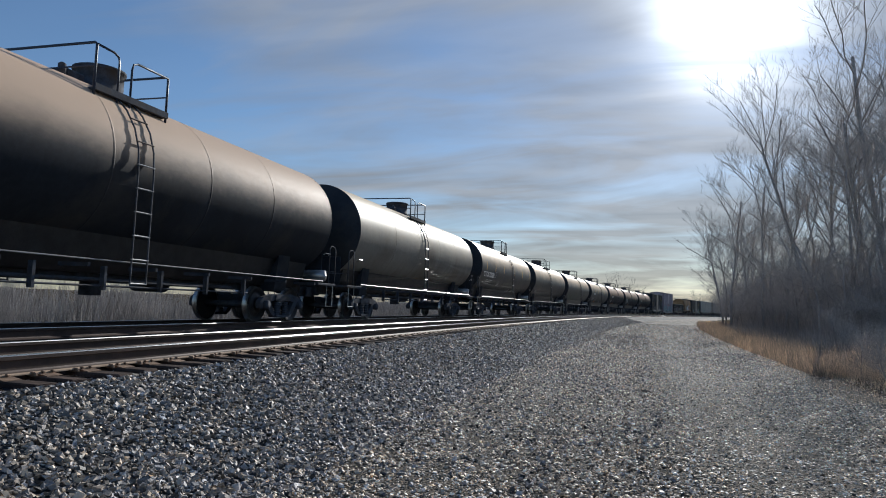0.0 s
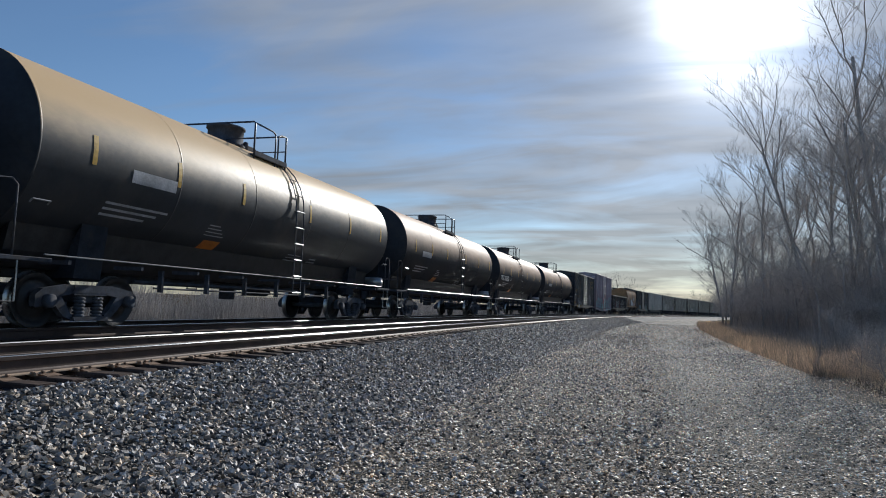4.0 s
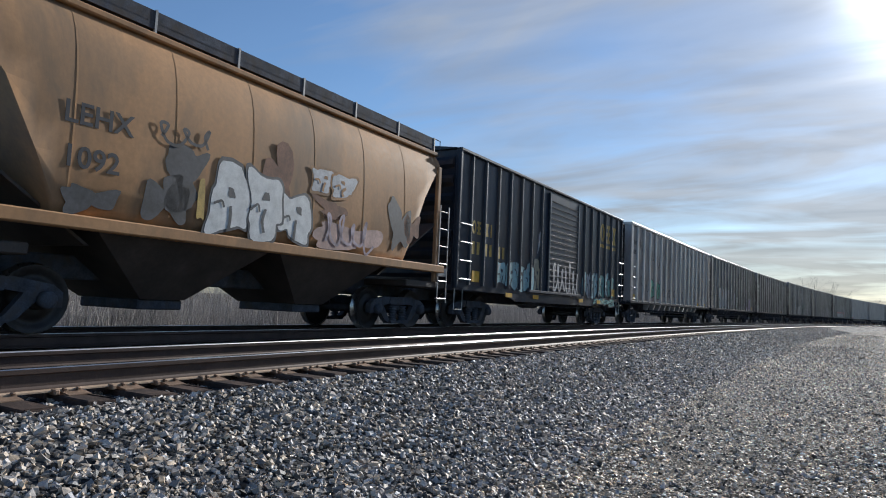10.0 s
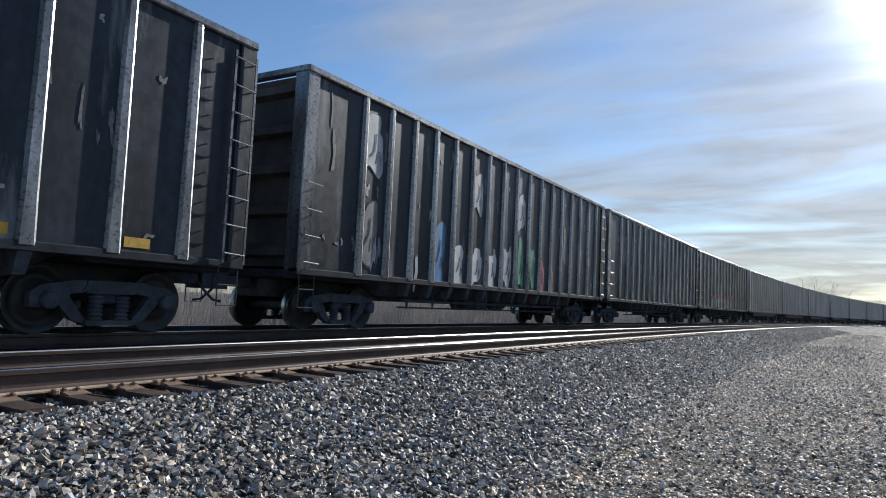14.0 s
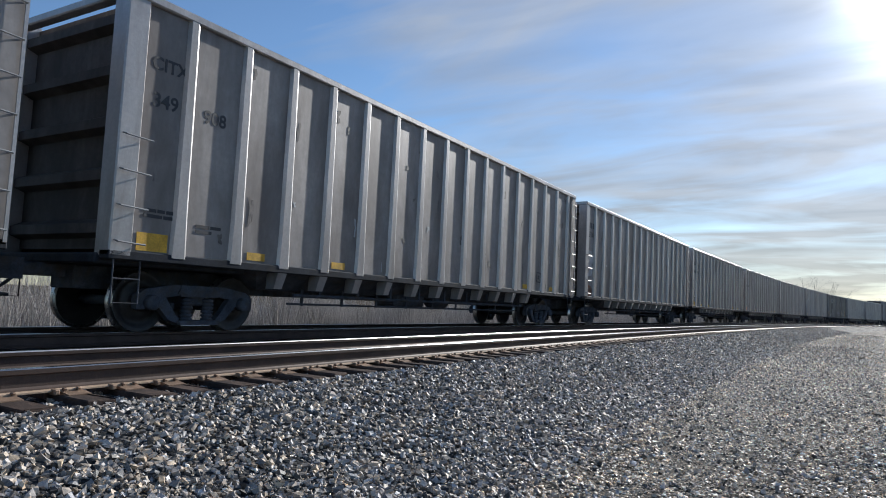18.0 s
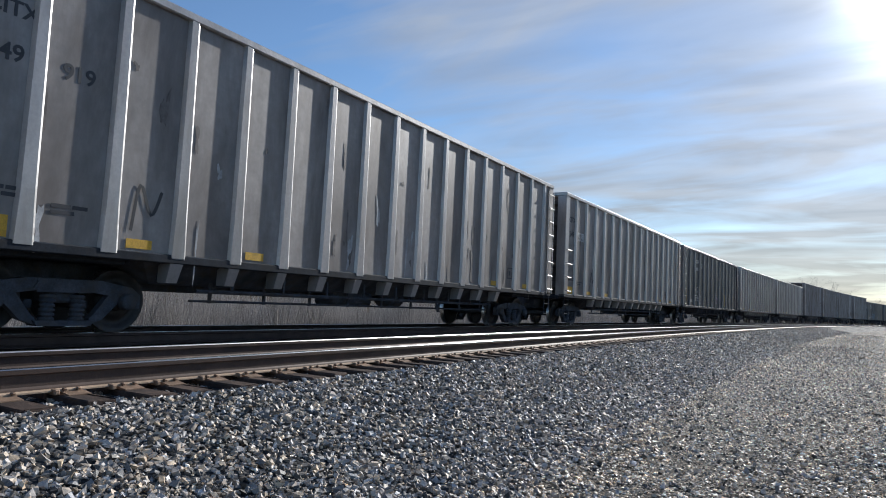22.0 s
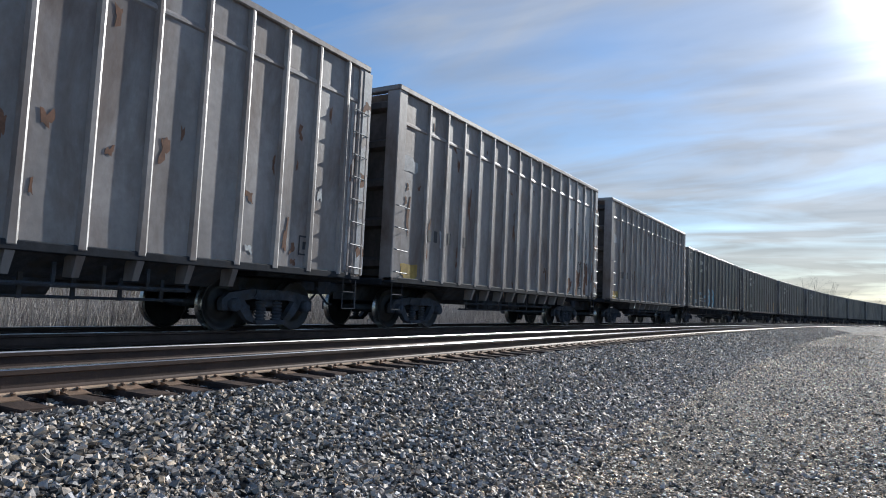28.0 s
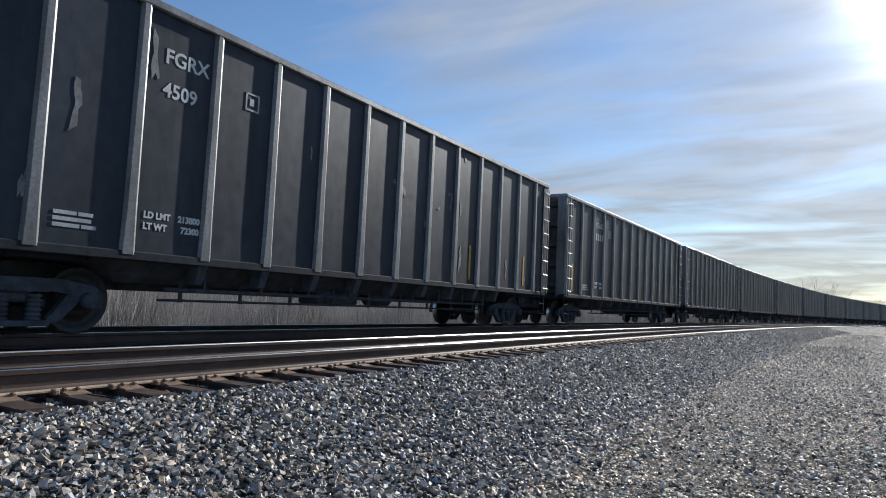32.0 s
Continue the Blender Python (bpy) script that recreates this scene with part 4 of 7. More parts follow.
# ---- tall coal gondola
def coal_car(name, label, body, sheet, rib, length=18.35, top=4.79, ribs=14, low=True, rib_w=0.16, inset=(0.65, 0.9), belt=0.0, edge="sun_edge", tab="running_gear", high_ladder=False, end_mat="shaded_end"):
    car = thing(name, label, "freight car", "cars of the freight train")
    h = length / 2
    x = 1.60
    for side in (1, -1):
        g = Shape().box(*sorted((side * (x - 0.08), side * (x - 0.07))), -h + 0.28, h - 0.28, 1.16, top - 0.06)
        part("side_sheet", g, sheet, car)
        c = Shape().rounded(*sorted((side * (x - 0.24), side * (x + 0.0))), -h, h, top - 0.13, top, 0.02)
        part("top_chord", c, rib, car)
        s = Shape().rounded(*sorted((side * (x - 0.24), side * (x - 0.02))), -h, h, 1.04, 1.17, 0.015)
        part("side_sill", s, body, car)
        gap = (length - inset[0] - inset[1]) / (ribs - 1)
        for k in range(ribs):
            y = -h + inset[0] + k * gap
            g = Shape()
            w = rib_w
            over_truck = y < -h + 3.2 or y > h - 3.2
            rings = []
            for z, d, ww in ((1.12, 0.012, w * 1.4), (1.75, 0.005, w * 1.12), (top - 0.12, 0.005, w * 0.8)):
                rings.append([(side * (x - 0.072), y - ww / 2 - 0.03, z), (side * (x - d), y - ww / 2, z), (side * (x - d), y + ww / 2 - 0.025, z), (side * (x - d - 0.012), y + ww / 2 + 0.003, z), (side * (x - 0.072), y + ww / 2 + 0.012, z)])
            g.loft(rings)
            # chamfer faces take the bright sun-edge colour
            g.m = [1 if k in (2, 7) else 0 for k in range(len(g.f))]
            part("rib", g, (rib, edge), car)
            if low and side > 0 and not over_truck:
                part("gusset", Shape().loft([[(side * (x - 0.33), y - w * 0.62, 0.76), (side * (x - 0.13), y - w * 0.62, 0.76), (side * (x - 0.13), y + w * 0.5, 0.76), (side * (x - 0.33), y + w * 0.5, 0.76)],
                                             [(side * (x - 0.3), y - w * 0.68, 1.12), (side * (x - 0.016), y - w * 0.68, 1.12), (side * (x - 0.016), y + w * 0.68, 1.12), (side * (x - 0.3), y + w * 0.68, 1.12)]]), tab, car)
        if belt:
            part("belt", Shape().prism([(side * (x - 0.072), belt), (side * (x - 0.045), belt + 0.03), (side * (x - 0.045), belt + 0.07), (side * (x - 0.072), belt + 0.12)], "y", -h + 0.3, h - 0.3), sheet, car)
    for end in (1, -1):
        g = Shape()
        ye = end * h
        g.box(-x + 0.12, x - 0.12, *sorted((ye - end * 0.30, ye - end * 0.29)), 1.2, top - 0.08)
        part("end_sheet", g, end_mat, car)
        for k in range(5):
            z = 1.35 + k * (top - 1.6) / 4.3
            part("end_rib", Shape().prism([(ye - end * 0.29, z), (ye - end * 0.12, z + 0.06), (ye - end * 0.12, z + 0.2), (ye - end * 0.29, z + 0.28)], "x", -x + 0.3, x - 0.3), end_mat, car)
        for side in (1, -1):
            part("corner_post", Shape().rounded(*sorted((side * (x - 0.36), side * (x - 0.02))), *sorted((ye, ye - end * 0.34)), 1.08, top - 0.02, 0.02), rib if end < 0 else sheet, car)
        part("end_chord", Shape().rounded(-x + 0.02, x - 0.02, *sorted((ye + end * 0.02, ye - end * 0.16)), top - 0.13, top - 0.002, 0.02), rib, car)
        for side in (1, -1):
            tall_ = end > 0 or high_ladder
            z1 = 4.45 if tall_ else 2.75
            lx = x - 0.015
            ya, yb = sorted((ye - end * 0.06, ye - end * 0.50))
            for k in range(0 if side < 0 else (8 if tall_ else 4)):
                z = 1.28 + (z1 - 1.28) * k / (7 if tall_ else 3)
                part("rung", Shape().tube([(lx, ya, z + 0.02), (lx + 0.07, ya + 0.01, z), (lx + 0.07, yb - 0.01, z - 0.02), (lx, yb, z)], 0.013, 5), "rung_steel", car)
            for yy in ((ya, yb) if side > 0 and tall_ else ()):
                part("ladder_stile", Shape().box(lx + 0.03, lx + 0.05, yy - 0.022, yy + 0.022, 1.12, z1 + 0.12), rib, car)
            st = Shape().tube([(side * (x - 0.05), ye - end * 0.1, 1.15), (side * (x - 0.05), ye - end * 0.1, 0.45), (side * (x - 0.05), ye - end * 0.5, 0.45), (side * (x - 0.05), ye - end * 0.5, 1.15)], 0.014, 5)
            st.tube([(side * (x - 0.05), ye - end * 0.1, 0.78), (side * (x - 0.05), ye - end * 0.5, 0.78)], 0.012, 5)
            part("step", st, "running_gear", car)
        part("end_platform", Shape().rounded(-1.35, 1.35, *sorted((ye + end * 0.05, ye - end * 2.6)), 0.98, 1.12, 0.02), "gear_shaded", car)
        add_coupler(car, ye, end)
        add_truck(car, end * (h - 1.95))
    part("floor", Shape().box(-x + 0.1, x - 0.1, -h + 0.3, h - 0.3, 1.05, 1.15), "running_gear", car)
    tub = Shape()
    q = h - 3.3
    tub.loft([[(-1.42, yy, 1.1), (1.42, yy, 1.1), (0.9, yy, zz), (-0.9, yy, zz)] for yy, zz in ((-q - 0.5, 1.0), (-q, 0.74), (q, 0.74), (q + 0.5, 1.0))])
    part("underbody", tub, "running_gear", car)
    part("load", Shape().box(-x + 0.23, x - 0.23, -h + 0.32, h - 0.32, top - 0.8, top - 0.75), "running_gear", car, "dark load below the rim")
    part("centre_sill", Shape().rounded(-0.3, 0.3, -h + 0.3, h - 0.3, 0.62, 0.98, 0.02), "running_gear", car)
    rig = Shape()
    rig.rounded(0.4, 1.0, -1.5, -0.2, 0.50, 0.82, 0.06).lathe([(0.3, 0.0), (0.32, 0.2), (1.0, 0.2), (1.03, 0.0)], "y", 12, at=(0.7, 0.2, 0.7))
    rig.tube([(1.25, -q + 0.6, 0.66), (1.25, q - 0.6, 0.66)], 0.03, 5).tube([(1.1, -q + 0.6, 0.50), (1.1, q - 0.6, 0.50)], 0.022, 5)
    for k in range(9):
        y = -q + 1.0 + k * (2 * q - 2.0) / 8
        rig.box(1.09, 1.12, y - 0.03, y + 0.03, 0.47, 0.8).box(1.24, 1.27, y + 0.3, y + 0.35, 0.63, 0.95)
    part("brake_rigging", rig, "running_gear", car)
    return car


# ---- tank car
def tank_car(name, label, shell, length=14.75, fittings=(-1.42, 0.45, 0.55, 1.0, -0.2, -0.6)):
    """fittings: places of the two guards, how far each reaches inwards, the manway and the ladder."""
    car = thing(name, label, "tank car", "cars of the freight train")
    h, r, zc = length / 2, 1.565, 2.965
    head = [(0.40, 0.02), (0.385, 0.5), (0.32, 0.95), (0.21, 1.25), (0.10, 1.45), (0.0, r)]
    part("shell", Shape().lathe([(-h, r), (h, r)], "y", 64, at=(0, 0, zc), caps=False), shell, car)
    for end in (1, -1):
        part("tank_head", Shape().lathe([(end * (h + d), q) for d, q in head], "y", 64, at=(0, 0, zc), caps=False), "tank_head", car, "grimy tank head coloured dark as in shade")
    for y in (-h + 0.02, -h * 0.55, -h * 0.18, h * 0.2, h * 0.55, h - 0.02):
        part("weld_band", Shape().lathe([(y - 0.02, r + 0.001), (y - 0.015, r + 0.004), (y + 0.015, r + 0.004), (y + 0.02, r + 0.001)], "y", 56, at=(0, 0, zc), caps=False), shell, car)
    for side in (1, -1):
        sx = side * 1.52
        part("side_rail", Shape().rounded(*sorted((sx - 0.02, sx + 0.02)), -h + 0.3, h - 0.3, 1.165, 1.19, 0.008), "bare_steel" if side > 0 else "running_gear", car, "bright worn side rail")
        for k in range(9):
            y = -h + 0.8 + k * (length - 1.6) / 8
            part("rail_bracket", Shape().box(*sorted((sx, side * 0.9)), y - 0.03, y + 0.03, 1.05, 1.12), "running_gear", car)
    # added dark trough fills the shaded gap between belly and side rails
    part("deck", Shape().prism([(-0.6, 0.98), (0.6, 0.98), (0.8, 1.25), (0.9, 1.7), (0.7, 1.5), (-0.7, 1.5), (-0.9, 1.7), (-0.8, 1.25)], "y", -h + 0.2, h - 0.2), "wheel", car)
    part("sill", Shape().rounded(-0.32, 0.32, -h - 0.6, h + 0.6, 0.82, 1.15, 0.02), "running_gear", car)
    for end in (1, -1):
        y = end * (h - 1.75)
        part("saddle", Shape().prism([(-0.95, 0.85), (0.95, 0.85), (1.05, 1.8), (0.9, 1.55), (0.0, 1.36), (-0.9, 1.55), (-1.05, 1.8)], "y", y - 0.3, y + 0.3), "gear_shaded", car)
        add_truck(car, y)
        add_coupler(car, end * (h + 0.2), end)
        part("end_platform", Shape().rounded(-1.48, 1.48, *sorted((end * (h + 0.66), end * (h - 0.5))), 1.06, 1.13, 0.01), "running_gear", car)
        # added dark plate, blocks the bright gap below the tank head
        part("head_shield", Shape().rounded(-1.1, 1.1, *sorted((end * (h + 0.42), end * (h + 0.45))), 1.12, 2.05, 0.012), "gear_shaded", car)
        if end > 0:
            part("air_reservoir", Shape().lathe([(0.55, 0.0), (0.57, 0.17), (1.3, 0.17), (1.34, 0.0)], "x", 14, at=(0, h + 0.25, 1.36)), "bare_steel", car, "dull grey air reservoir")
        for sx in (-1.46, 1.46):
            rl = Shape()
            rl.tube([(sx, end * (h + 0.6), 1.12), (sx, end * (h + 0.6), 2.15), (sx, end * (h + 0.52), 2.24), (sx, end * (h + 0.3), 2.26), (sx, end * (h + 0.2), 2.18), (sx, end * (h + 0.2), 1.12)], 0.016, 6)
            rl.tube([(sx, end * (h + 0.6), 1.5), (sx * 0.43, end * (h + 0.6), 1.5)], 0.015, 5)
            part("end_rail", rl, "running_gear", car)
            part("step", Shape().tube([(sx, end * (h + 0.5), 1.1), (sx, end * (h + 0.5), 0.45), (sx, end * (h + 0.1), 0.45), (sx, end * (h + 0.1), 1.1)], 0.015, 5), "bare_steel" if sx > 0 else "running_gear", car)
        part("grab_iron", Shape().tube([(1.5, end * (h + 0.02), 1.95), (1.56, end * (h + 0.02), 2.0), (1.56, end * (h - 0.3), 2.0), (1.5, end * (h - 0.3), 1.95)], 0.014, 5), "bare_steel", car)
    # manway drum, walkways and guard frames on the crown
    top = zc + r
    front, rear, reach_f, reach_r, drum, lad = fittings
    part("manway", Shape().lathe([(0, 0.50), (0.06, 0.50), (0.07, 0.45), (0.46, 0.45), (0.47, 0.49), (0.52, 0.49), (0.54, 0.44), (0.56, 0.12), (0.57, 0.0)], "z", 24, at=(0, drum, top - 0.06)), "running_gear", car)
    vy = drum - 0.8 if drum > -0.4 else drum + 0.85
    part("valve_box", Shape().rounded(-0.25, 0.25, vy - 0.22, vy + 0.22, top - 0.05, top + 0.16, 0.03), "running_gear", car)
    part("valve", Shape().lathe([(0, 0.07), (0.22, 0.07), (0.25, 0.03), (0.26, 0.0)], "z", 12, at=(0.28, vy - 0.35, top - 0.05)), "running_gear", car)
    for sx in (-0.92, 0.92):
        pl = Shape().rounded(sx - 0.2, sx + 0.2, front, rear + 0.03, top - 0.36, top - 0.31, 0.01)
        pl.box(sx * 1.217 - 0.01, sx * 1.217 + 0.01, front, rear + 0.03, top - 0.36, top - 0.24)
        for y in (front + 0.05, (front + rear) / 2, rear - 0.08):
            pl.box(sx - 0.02, sx + 0.02, y, y + 0.05, top - 0.55, top - 0.34)
        part("platform", pl, "running_gear", car)
    z0, z1 = top - 0.46, top + 0.49
    for y, way, reach in ((front, 1, reach_f), (rear, -1, reach_r)):
        g = Shape().tube([(-1.09, y, z0), (-1.09, y, z1 - 0.04), (-1.05, y, z1), (1.05, y, z1), (1.09, y, z1 - 0.04), (1.09, y, z0)], 0.024, 6)
        g.tube([(-1.09, y, z1 - 0.42), (1.09, y, z1 - 0.42)], 0.017, 5)
        for sx in (-1.09, 1.09):
            g.tube([(sx, y, z1 - 0.03), (sx, y + way * (reach - 0.14), z1 - 0.04), (sx, y + way * (reach - 0.03), z1 - 0.09), (sx, y + way * reach, z1 - 0.2), (sx, y + way * reach, z0)], 0.021, 6)
        part("guard_rail", g, "navy_rail", car)
    for side in (1, -1):
        g = Shape()
        for y in (lad - 0.2, lad + 0.2):
            pts = [(side * (r + 0.05) * math.cos(a), y, zc + (r + 0.05) * math.sin(a)) for a in [radians(d) for d in (66, 52, 38, 24, 10)]]
            pts += [(side * (r + 0.06), y, 2.8), (side * (r + 0.06), y, 0.78)]
            g.tube(pts, 0.017, 5)
        part("ladder", g, "running_gear", car)
        for k in range(8):
            z = 0.80 + k * 0.43
            sx = side * (r + 0.06) if z < zc else side * (math.sqrt(max(0.01, (r + 0.05) ** 2 - (z - zc) ** 2)))
            part("rung", Shape().tube([(sx, lad - 0.22, z), (sx, lad + 0.22, z)], 0.016, 5), ("bare_steel" if z < 3.2 else "rail_side") if side > 0 else "running_gear", car)
    u = Shape().lathe([(0.55, 0.0), (0.56, 0.2), (0.85, 0.2), (0.9, 0.3), (1.2, 0.3)], "z", 14)
    u.tube([(0.5, -h + 3.4, 0.86), (0.5, h - 3.4, 0.86)], 0.04, 6).tube([(1.0, -h + 3.4, 0.74), (1.0, h - 3.4, 0.74)], 0.02, 5)
    for k in range(6):
        y = -h + 3.6 + k * (length - 7.2) / 5
        u.box(0.95, 1.05, y - 0.03, y + 0.03, 0.66, 1.1)
    u.lathe([(-0.5, 0.0), (-0.48, 0.18), (0.48, 0.18), (0.5, 0.0)], "y", 12, at=(-0.6, 2.4, 0.85))
    part("underframe_piping", u, "running_gear", car)
    return car


# ---- box cars
def box_car(name, label, paint, top, length, ribs, door, bottom=1.15, door_kind="slatted", rib_w=0.06):
    car = thing(name, label, "boxcar", "cars of the freight train")
    h, x = length / 2, 1.60
    for side in (1, -1):
        part("side_sheet", Shape().box(*sorted((side * (x - 0.09), side * (x - 0.07))), -h, h, bottom, top - 0.05), paint, car)
        spots = [0.04 + k * (length - 0.08) / ribs for k in range(ribs + 1)]
        if door_kind == "slatted":
            spots = [0.04, 0.70, 1.50, 2.32, 3.12, 3.92, 4.74, 5.55, 8.95, 9.75, 10.6, 11.48, 12.33, 13.15, 14.0, 14.66]
        for spot in spots:
            y = spot - h
            if door[0] - 0.1 < y < door[1] + 0.1:
                continue
            g = Shape().prism([(side * (x - 0.07), y - rib_w * 0.8), (side * x, y - rib_w / 2), (side * x, y + rib_w / 2 - 0.02), (side * (x - 0.008), y + rib_w / 2 + 0.004), (side * (x - 0.07), y + rib_w * 0.8)], "z", bottom, top - 0.06)
            # only the chamfer face carries the painted sun highlight
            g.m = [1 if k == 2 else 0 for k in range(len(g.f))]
            part("rib", g, (paint, "sun_edge"), car)
        d = part("door", Shape().box(*sorted((side * (x - 0.07), side * (x - 0.01))), door[0], door[1], bottom, top - 0.2), paint, car)
        n = 16
        if door_kind == "slatted":
            for k in range(n):
                z = bottom + 0.15 + k * (top - 0.45 - bottom) / n
                part("slat", Shape().prism([(side * (x - 0.012), z), (side * (x + 0.02), z + 0.02), (side * (x + 0.028), z + 0.045), (side * (x - 0.012), z + 0.06)], "y", door[0] + 0.08, door[1] - 0.08), "slat_steel", d)
            for y in (door[0] + 0.03, door[1] - 0.03):
                part("door_edge", Shape().rounded(*sorted((side * (x - 0.012), side * (x + 0.03))), y - 0.03, y + 0.03, bottom, top - 0.2, 0.01), "slat_steel", d)
        else:
            for z in (bottom + 0.9, bottom + 2.15, bottom + 3.15):
                part("door_bar", Shape().prism([(side * (x - 0.012), z), (side * (x + 0.03), z + 0.02), (side * (x + 0.03), z + 0.06), (side * (x - 0.012), z + 0.1)], "y", door[0] + 0.1, door[1] - 0.1), paint, d)
            for y in (door[0] + 0.5, door[1] - 0.45):
                part("lock_rod", Shape().tube([(side * (x + 0.05), y, bottom - 0.1), (side * (x + 0.05), y, top - 0.25)], 0.02, 6), "rung_steel", d)
            mid = (door[0] + door[1]) / 2
            part("lock_handle", Shape().tube([(side * (x + 0.06), mid - 0.7, bottom + 2.0), (side * (x + 0.06), mid, bottom + 2.08), (side * (x + 0.06), mid + 0.7, bottom + 2.0)], 0.018, 6), "rung_steel", d)
            part("lock_box", Shape().rounded(*sorted((side * (x - 0.012), side * (x + 0.06))), mid - 0.1, mid + 0.1, bottom + 1.95, bottom + 2.2, 0.02), "rung_steel", d)
            for y in (door[0], door[1]):
                part("door_post", Shape().rounded(*sorted((side * (x - 0.07), side * (x + 0.015))), y - 0.05, y + 0.05, bottom, top - 0.1, 0.012), paint, d)
        part("door_track", Shape().rounded(*sorted((side * (x - 0.07), side * (x + 0.05))), door[0] - 1.6, door[1] + 0.3, bottom - 0.05, bottom + 0.03, 0.01), "running_gear", car)
        part("side_sill", Shape().prism([(-h, bottom), (h, bottom), (h, bottom - 0.12), (h - 3.0, bottom - 0.16), (h - 3.8, bottom - 0.36), (-h + 3.8, bottom - 0.36), (-h + 3.0, bottom - 0.16), (-h, bottom - 0.12)], "x", *sorted((side * (x - 0.12), side * (x - 0.08)))), paint, car)
        part("eave", Shape().rounded(*sorted((side * (x - 0.12), side * (x + 0.015))), -h, h, top - 0.09, top, 0.02), paint, car)
        for end in (1, -1):
            ya, yb = sorted((end * (h - 0.04), end * (h - 0.66)))
            for k in range(4):
                z = bottom + 0.14 + k * 0.48
                part("rung", Shape().tube([(side * (x - 0.05), ya, z), (side * (x + 0.05), ya + 0.01, z), (side * (x + 0.05), yb - 0.01, z), (side * (x - 0.05), yb, z)], 0.014, 5), "bare_steel" if side > 0 else "running_gear", car)
    for end in (1, -1):
        part("end_wall", Shape().box(-x + 0.08, x - 0.08, *sorted((end * (h - 0.09), end * (h - 0.11))), bottom, top), paint, car)
        for k in range(7):
            z = bottom + 0.15 + k * (top - bottom - 0.2) / 7
            part("end_rib", Shape().prism([(end * (h - 0.09), z), (end * h, z + 0.1), (end * h, z + 0.22), (end * (h - 0.09), z + 0.32)], "x", -x + 0.25, x - 0.25), paint, car)
        for side in (1, -1):
            part("corner_post", Shape().rounded(*sorted((side * (x - 0.16), side * (x - 0.005))), *sorted((end * h, end * (h - 0.12))), bottom - 0.1, top - 0.02, 0.015), paint, car)
        add_truck(car, end * (h - 1.9))
        add_coupler(car, end * (h + 0.1), end)
        st = Shape()
        for sx in (-1.5, 1.5):
            st.tube([(sx, end * (h - 0.08), bottom - 0.1), (sx, end * (h - 0.08), 0.5), (sx, end * (h - 0.5), 0.5), (sx, end * (h - 0.5), bottom - 0.1)], 0.015, 5)
        part("step", st, "bare_steel", car)
    roof = Shape().prism([(-x + 0.02, top - 0.02), (x - 0.02, top - 0.02), (0.0, top + 0.16)], "y", -h, h)
    part("roof", roof, paint, car)
    for k in range(13):
        y = -h + 0.05 + k * (length - 0.1) / 12
        part("roof_rib", Shape().prism([(-x + 0.02, top - 0.01), (x - 0.02, top - 0.01), (0, top + 0.2)], "y", y - 0.03, y + 0.03), paint, car)
    part("floor", Shape().box(-x + 0.1, x - 0.1, -h + 0.1, h - 0.1, bottom - 0.15, bottom + 0.02), "running_gear", car)
    part("centre_sill", Shape().rounded(-0.3, 0.3, -h, h, 0.7, bottom - 0.15, 0.02), "running_gear", car)
    rig = Shape().lathe([(-0.6, 0.0), (-0.58, 0.2), (0.5, 0.2), (0.52, 0.0)], "y", 12, at=(0.8, -1.0, 0.8)).tube([(1.1, -h + 3.4, 0.7), (1.1, h - 3.4, 0.7)], 0.02, 5)
    part("brake_rigging", rig, "running_gear", car)
    return car


M["slat_steel"] = material("bright door slats", (0.20, 0.20, 0.205), 0.38, metal=0.5, spread=0.3, scale=3, fine=30, bump=0.1)


